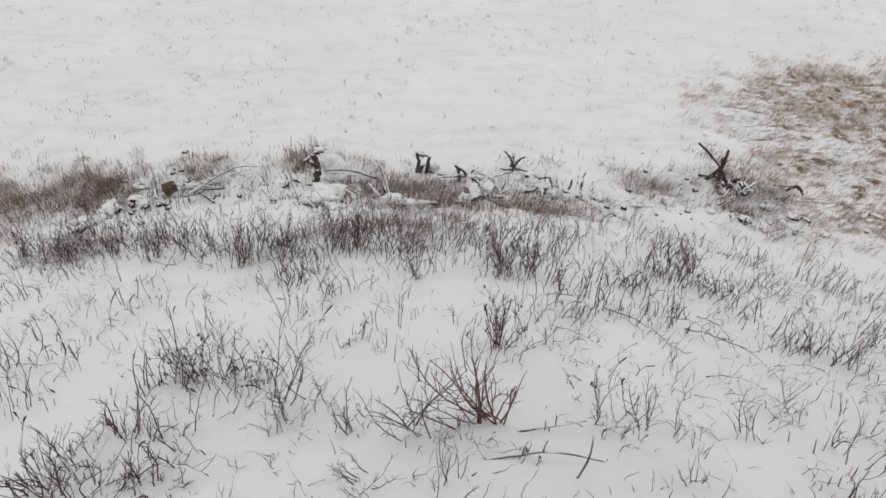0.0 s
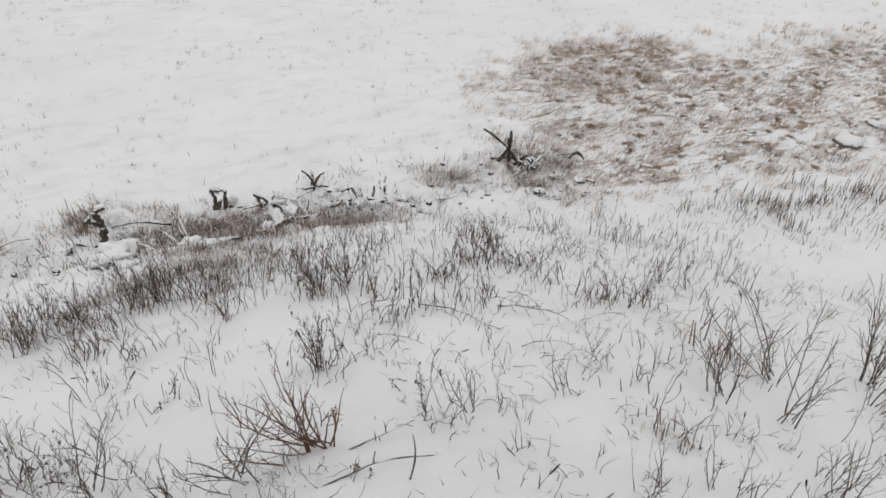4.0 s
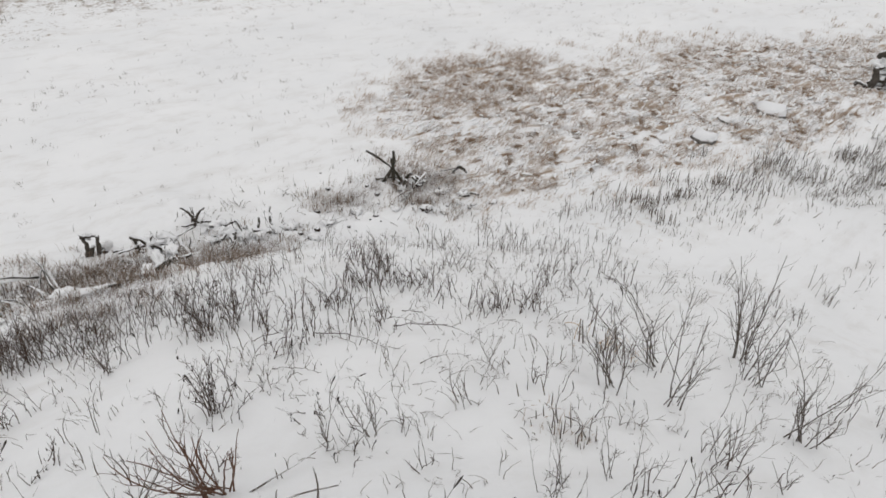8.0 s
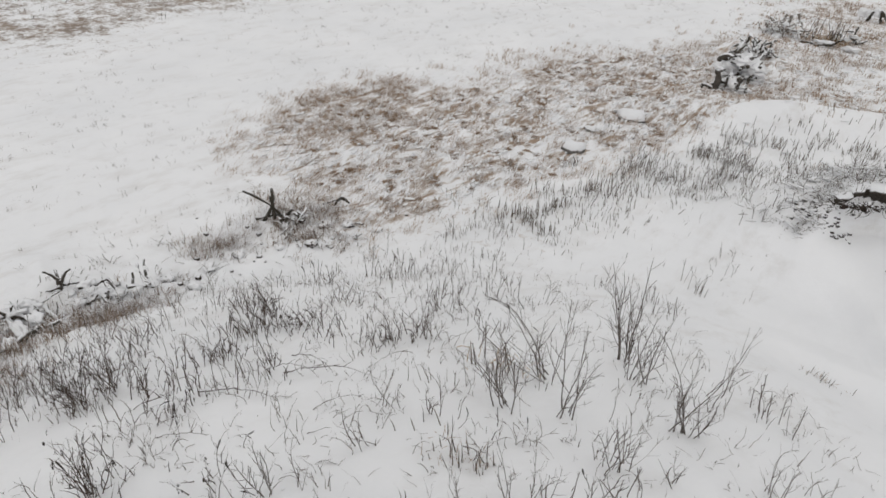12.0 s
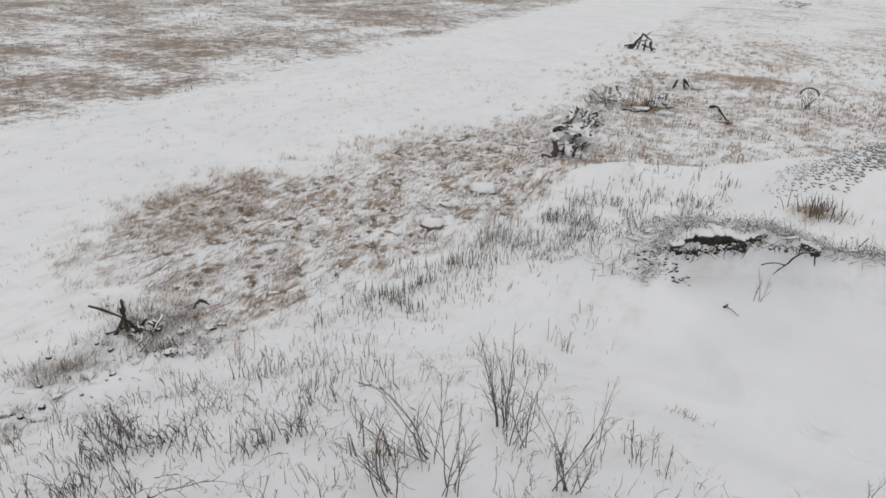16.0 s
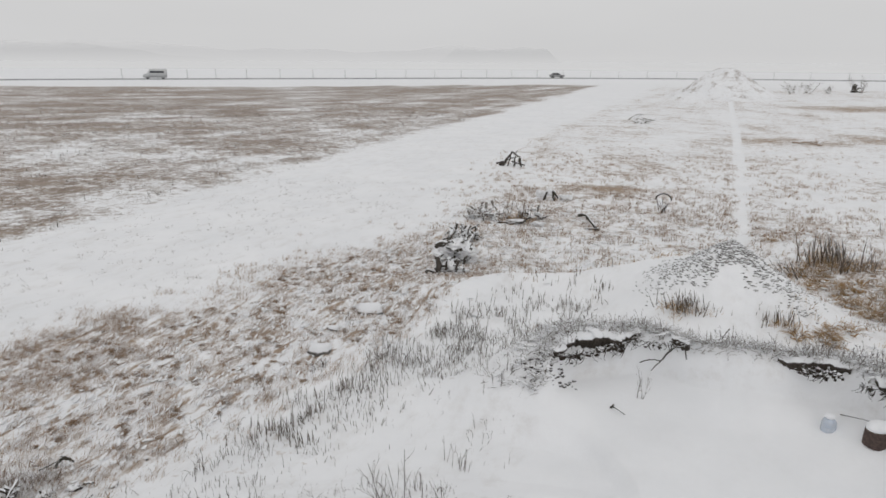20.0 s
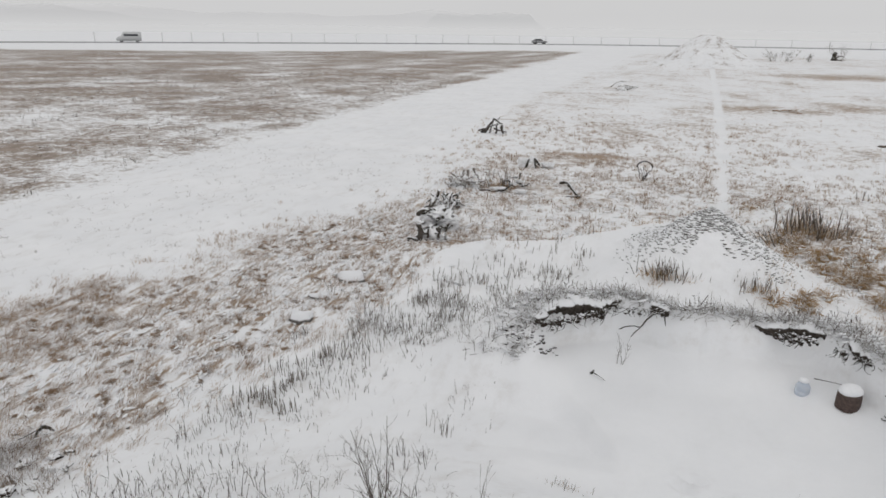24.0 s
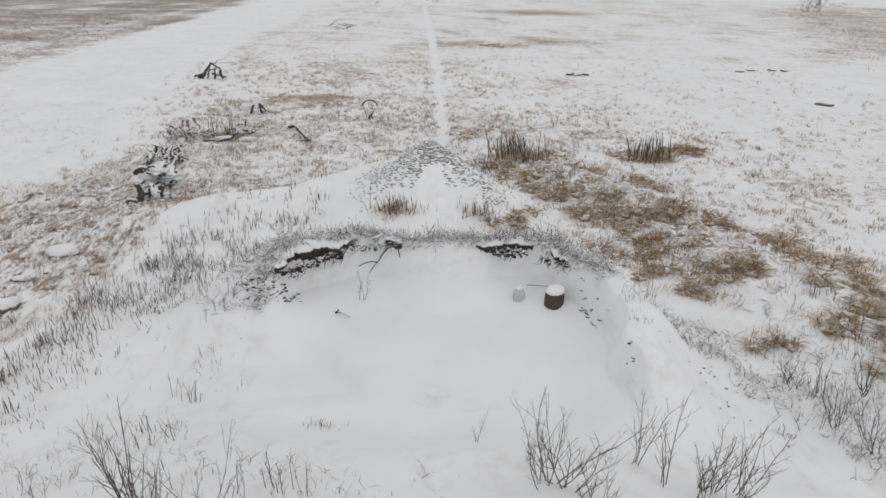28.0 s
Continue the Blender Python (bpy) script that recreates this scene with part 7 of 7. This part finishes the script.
def vehicle(name, s, side, label, paint, hull, cabin, length, wheel_x, flip):
    q, t = road_at(s)
    root = new(name)
    p = q + Vector((t.y, -t.x, 0)) * side
    ang = math.degrees(math.atan2(t.y, t.x)) + (180 if flip else 0)
    root.matrix_basis = pose(p.x, p.y, PLAIN + 0.43, 0, 0, ang)
    tagged(root, label, name)
    bm = bmesh.new()
    shaped_box(bm, hull)
    body = part("body", bm, paint, root)
    bm = bmesh.new()
    shaped_box(bm, cabin)
    part("glazing", bm, GLASS, body, "dark glass")
    for x in wheel_x:
        for y in (-0.82, 0.82):
            bm = bmesh.new()
            bmesh.ops.create_cone(bm, cap_ends=True, segments=20, radius1=0.36, radius2=0.36, depth=0.24, matrix=pose(x, y, 0.36, 90))
            bmesh.ops.bevel(bm, geom=[e for e in bm.edges if e.calc_face_angle(0) > 1], offset=0.04, segments=2, affect="EDGES")
            wheel = part("wheel", bm, TYRE, root, "black tyre")
            bm = bmesh.new()
            bmesh.ops.create_cone(bm, cap_ends=True, segments=16, radius1=0.21, radius2=0.19, depth=0.27, matrix=pose(x, y, 0.36, 90))
            part("rim", bm, RIM, wheel)
    for y in (-0.7, 0.7):
        bm = bmesh.new()
        bmesh.ops.create_uvsphere(bm, u_segments=10, v_segments=6, radius=0.11, matrix=pose(hull[-1][0], y, 0.75))
        part("headlight", bm, RIM, body, "clear headlight")


# both vehicle paints are lightened in place of the haze before them
vehicle("van", 2.52, 2.0, "tall van on the distant road, its grey paled for haze", plain_mat("hazed_van_paint", (0.50, 0.505, 0.51), (0.56, 0.565, 0.57), 0.45, 2), ((-2.9, 0.9, 0.45, 2.45), (-2.7, 1.0, 0.35, 2.6), (1.2, 1.0, 0.35, 2.6), (1.9, 0.98, 0.35, 1.55), (2.75, 0.95, 0.35, 1.25), (3.0, 0.85, 0.45, 0.95)), ((-2.2, 1.01, 1.55, 2.15), (1.1, 1.01, 1.55, 2.2), (1.78, 0.94, 1.5, 1.66)), 6.0, (-1.9, 1.9), True)
vehicle("car", 4.74, -2.0, "saloon car on the distant road, its paint paled for haze", plain_mat("hazed_car_paint", (0.30, 0.30, 0.31), (0.36, 0.36, 0.37), 0.35, 2), ((-2.3, 0.75, 0.45, 0.95), (-2.1, 0.88, 0.3, 1.02), (-0.1, 0.9, 0.28, 1.0), (1.2, 0.9, 0.28, 0.98), (2.1, 0.86, 0.3, 0.82), (2.35, 0.75, 0.4, 0.68)), ((-1.85, 0.74, 0.96, 1.05), (-1.2, 0.72, 0.96, 1.48), (0.3, 0.72, 0.96, 1.5), (1.15, 0.76, 0.92, 1.02)), 4.6, (-1.4, 1.45), False)


# ---- far shrubs and the hazy hills ----
def far_bush(x, y, size, seed):
    rng = random.Random(seed)
    root = thing("far_bush", x, y, "dark leafless bush far out on the plain", "bush", "far bushes")
    for _ in range(7):
        a = Vector((rng.gauss(0, size * 0.2), rng.gauss(0, size * 0.2), 0))
        b = a + Vector((rng.gauss(0, size * 0.4), rng.gauss(0, size * 0.4), size * rng.uniform(0.6, 1.1)))
        stem = part("stem", knotty(rng, a, b, 0.04, 0.015, 0.15, 6, 4), FROSTED, root)
        tw = Tubes()
        for _ in range(6):
            p = a.lerp(b, rng.uniform(0.3, 0.95))
            tw.tube(stem_path(rng, p, rand_dir(rng) + Vector((0, 0, 0.6)), size * 0.4, 4, 0.2, 0.1), [0.024, 0.02, 0.016, 0.01], 3)
        tagged(part("spray", tw, FROSTED, stem), kind="stuff")


for i, (x, y, s) in enumerate(((13.5, 148, 2.2), (16.0, 150, 2.5), (26.5, 158, 3.2), (20.2, 152, 1.4), (70, 126, 3.6), (73.5, 128, 3.0))):
    far_bush(x, y, s, 1500 + i)


# Pale grey glow that paints haze onto the backdrops; they are no lamps.
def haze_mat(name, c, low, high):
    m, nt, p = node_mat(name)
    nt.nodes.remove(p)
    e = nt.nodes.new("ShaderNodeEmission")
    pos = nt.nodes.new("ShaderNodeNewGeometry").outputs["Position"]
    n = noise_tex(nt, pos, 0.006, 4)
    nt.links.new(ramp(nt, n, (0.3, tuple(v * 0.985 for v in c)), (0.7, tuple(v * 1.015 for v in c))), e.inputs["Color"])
    # fades out towards the top, standing in for falling snow
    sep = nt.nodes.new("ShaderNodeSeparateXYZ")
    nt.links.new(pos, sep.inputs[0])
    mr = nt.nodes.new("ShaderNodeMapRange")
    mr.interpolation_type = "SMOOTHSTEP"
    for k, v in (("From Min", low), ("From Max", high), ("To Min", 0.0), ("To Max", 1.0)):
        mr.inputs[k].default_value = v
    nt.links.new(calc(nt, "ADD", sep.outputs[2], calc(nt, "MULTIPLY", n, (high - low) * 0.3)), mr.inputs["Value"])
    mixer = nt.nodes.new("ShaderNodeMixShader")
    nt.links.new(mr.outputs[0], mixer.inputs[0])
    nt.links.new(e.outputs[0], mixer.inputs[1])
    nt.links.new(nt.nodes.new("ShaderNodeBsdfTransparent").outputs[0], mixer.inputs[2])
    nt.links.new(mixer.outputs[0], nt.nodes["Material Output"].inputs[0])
    return m


def hills(name, dist, a0, a1, height, seed, mat, label, rough=0.35):
    """A far ridge line or bank of haze: a curved wall of uneven height, its haze painted as glow."""
    bm = bmesh.new()
    rows = []
    n = 160
    for i in range(n + 1):
        u = i / n
        a = radians(a0 + (a1 - a0) * u)
        e = min(1, 8 * u, 8 * (1 - u))
        h = height * e * (0.62 + rough * math.sin(u * 9 + seed) * 0.6 + 0.2 * rough * math.sin(u * 31 + seed * 2) + 0.08 * rough * math.sin(u * 83 + seed))
        x, y = -math.sin(a) * dist, math.cos(a) * dist
        rows.append((bm.verts.new((x, y, PLAIN - 4)), bm.verts.new((x, y, PLAIN + max(h, 0.5))), bm.verts.new((x * 1.05, y * 1.05, PLAIN - 4))))
    for a, b in zip(rows, rows[1:]):
        bm.faces.new((a[0], b[0], b[1], a[1]))
        bm.faces.new((a[1], b[1], b[2], a[2]))
    me = bpy.data.meshes.new(name)
    bm.to_mesh(me)
    bm.free()
    me.materials.append(mat)
    return tagged(new(name, me), label, "backdrop", kind="structure")


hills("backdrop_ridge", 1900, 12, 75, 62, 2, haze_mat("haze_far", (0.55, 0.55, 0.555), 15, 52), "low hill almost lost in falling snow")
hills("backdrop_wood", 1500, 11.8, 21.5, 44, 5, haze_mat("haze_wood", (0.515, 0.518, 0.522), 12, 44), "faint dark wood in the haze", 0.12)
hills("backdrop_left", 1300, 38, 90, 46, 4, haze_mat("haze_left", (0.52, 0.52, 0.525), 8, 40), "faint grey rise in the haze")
# added wall: its glow veils the far plain like haze
hills("backdrop_haze", 430, -80, 110, 24, 7, haze_mat("haze_low", (0.60, 0.60, 0.603), -1, 12), "glowing wall standing in for haze over the far plain", 0.05)
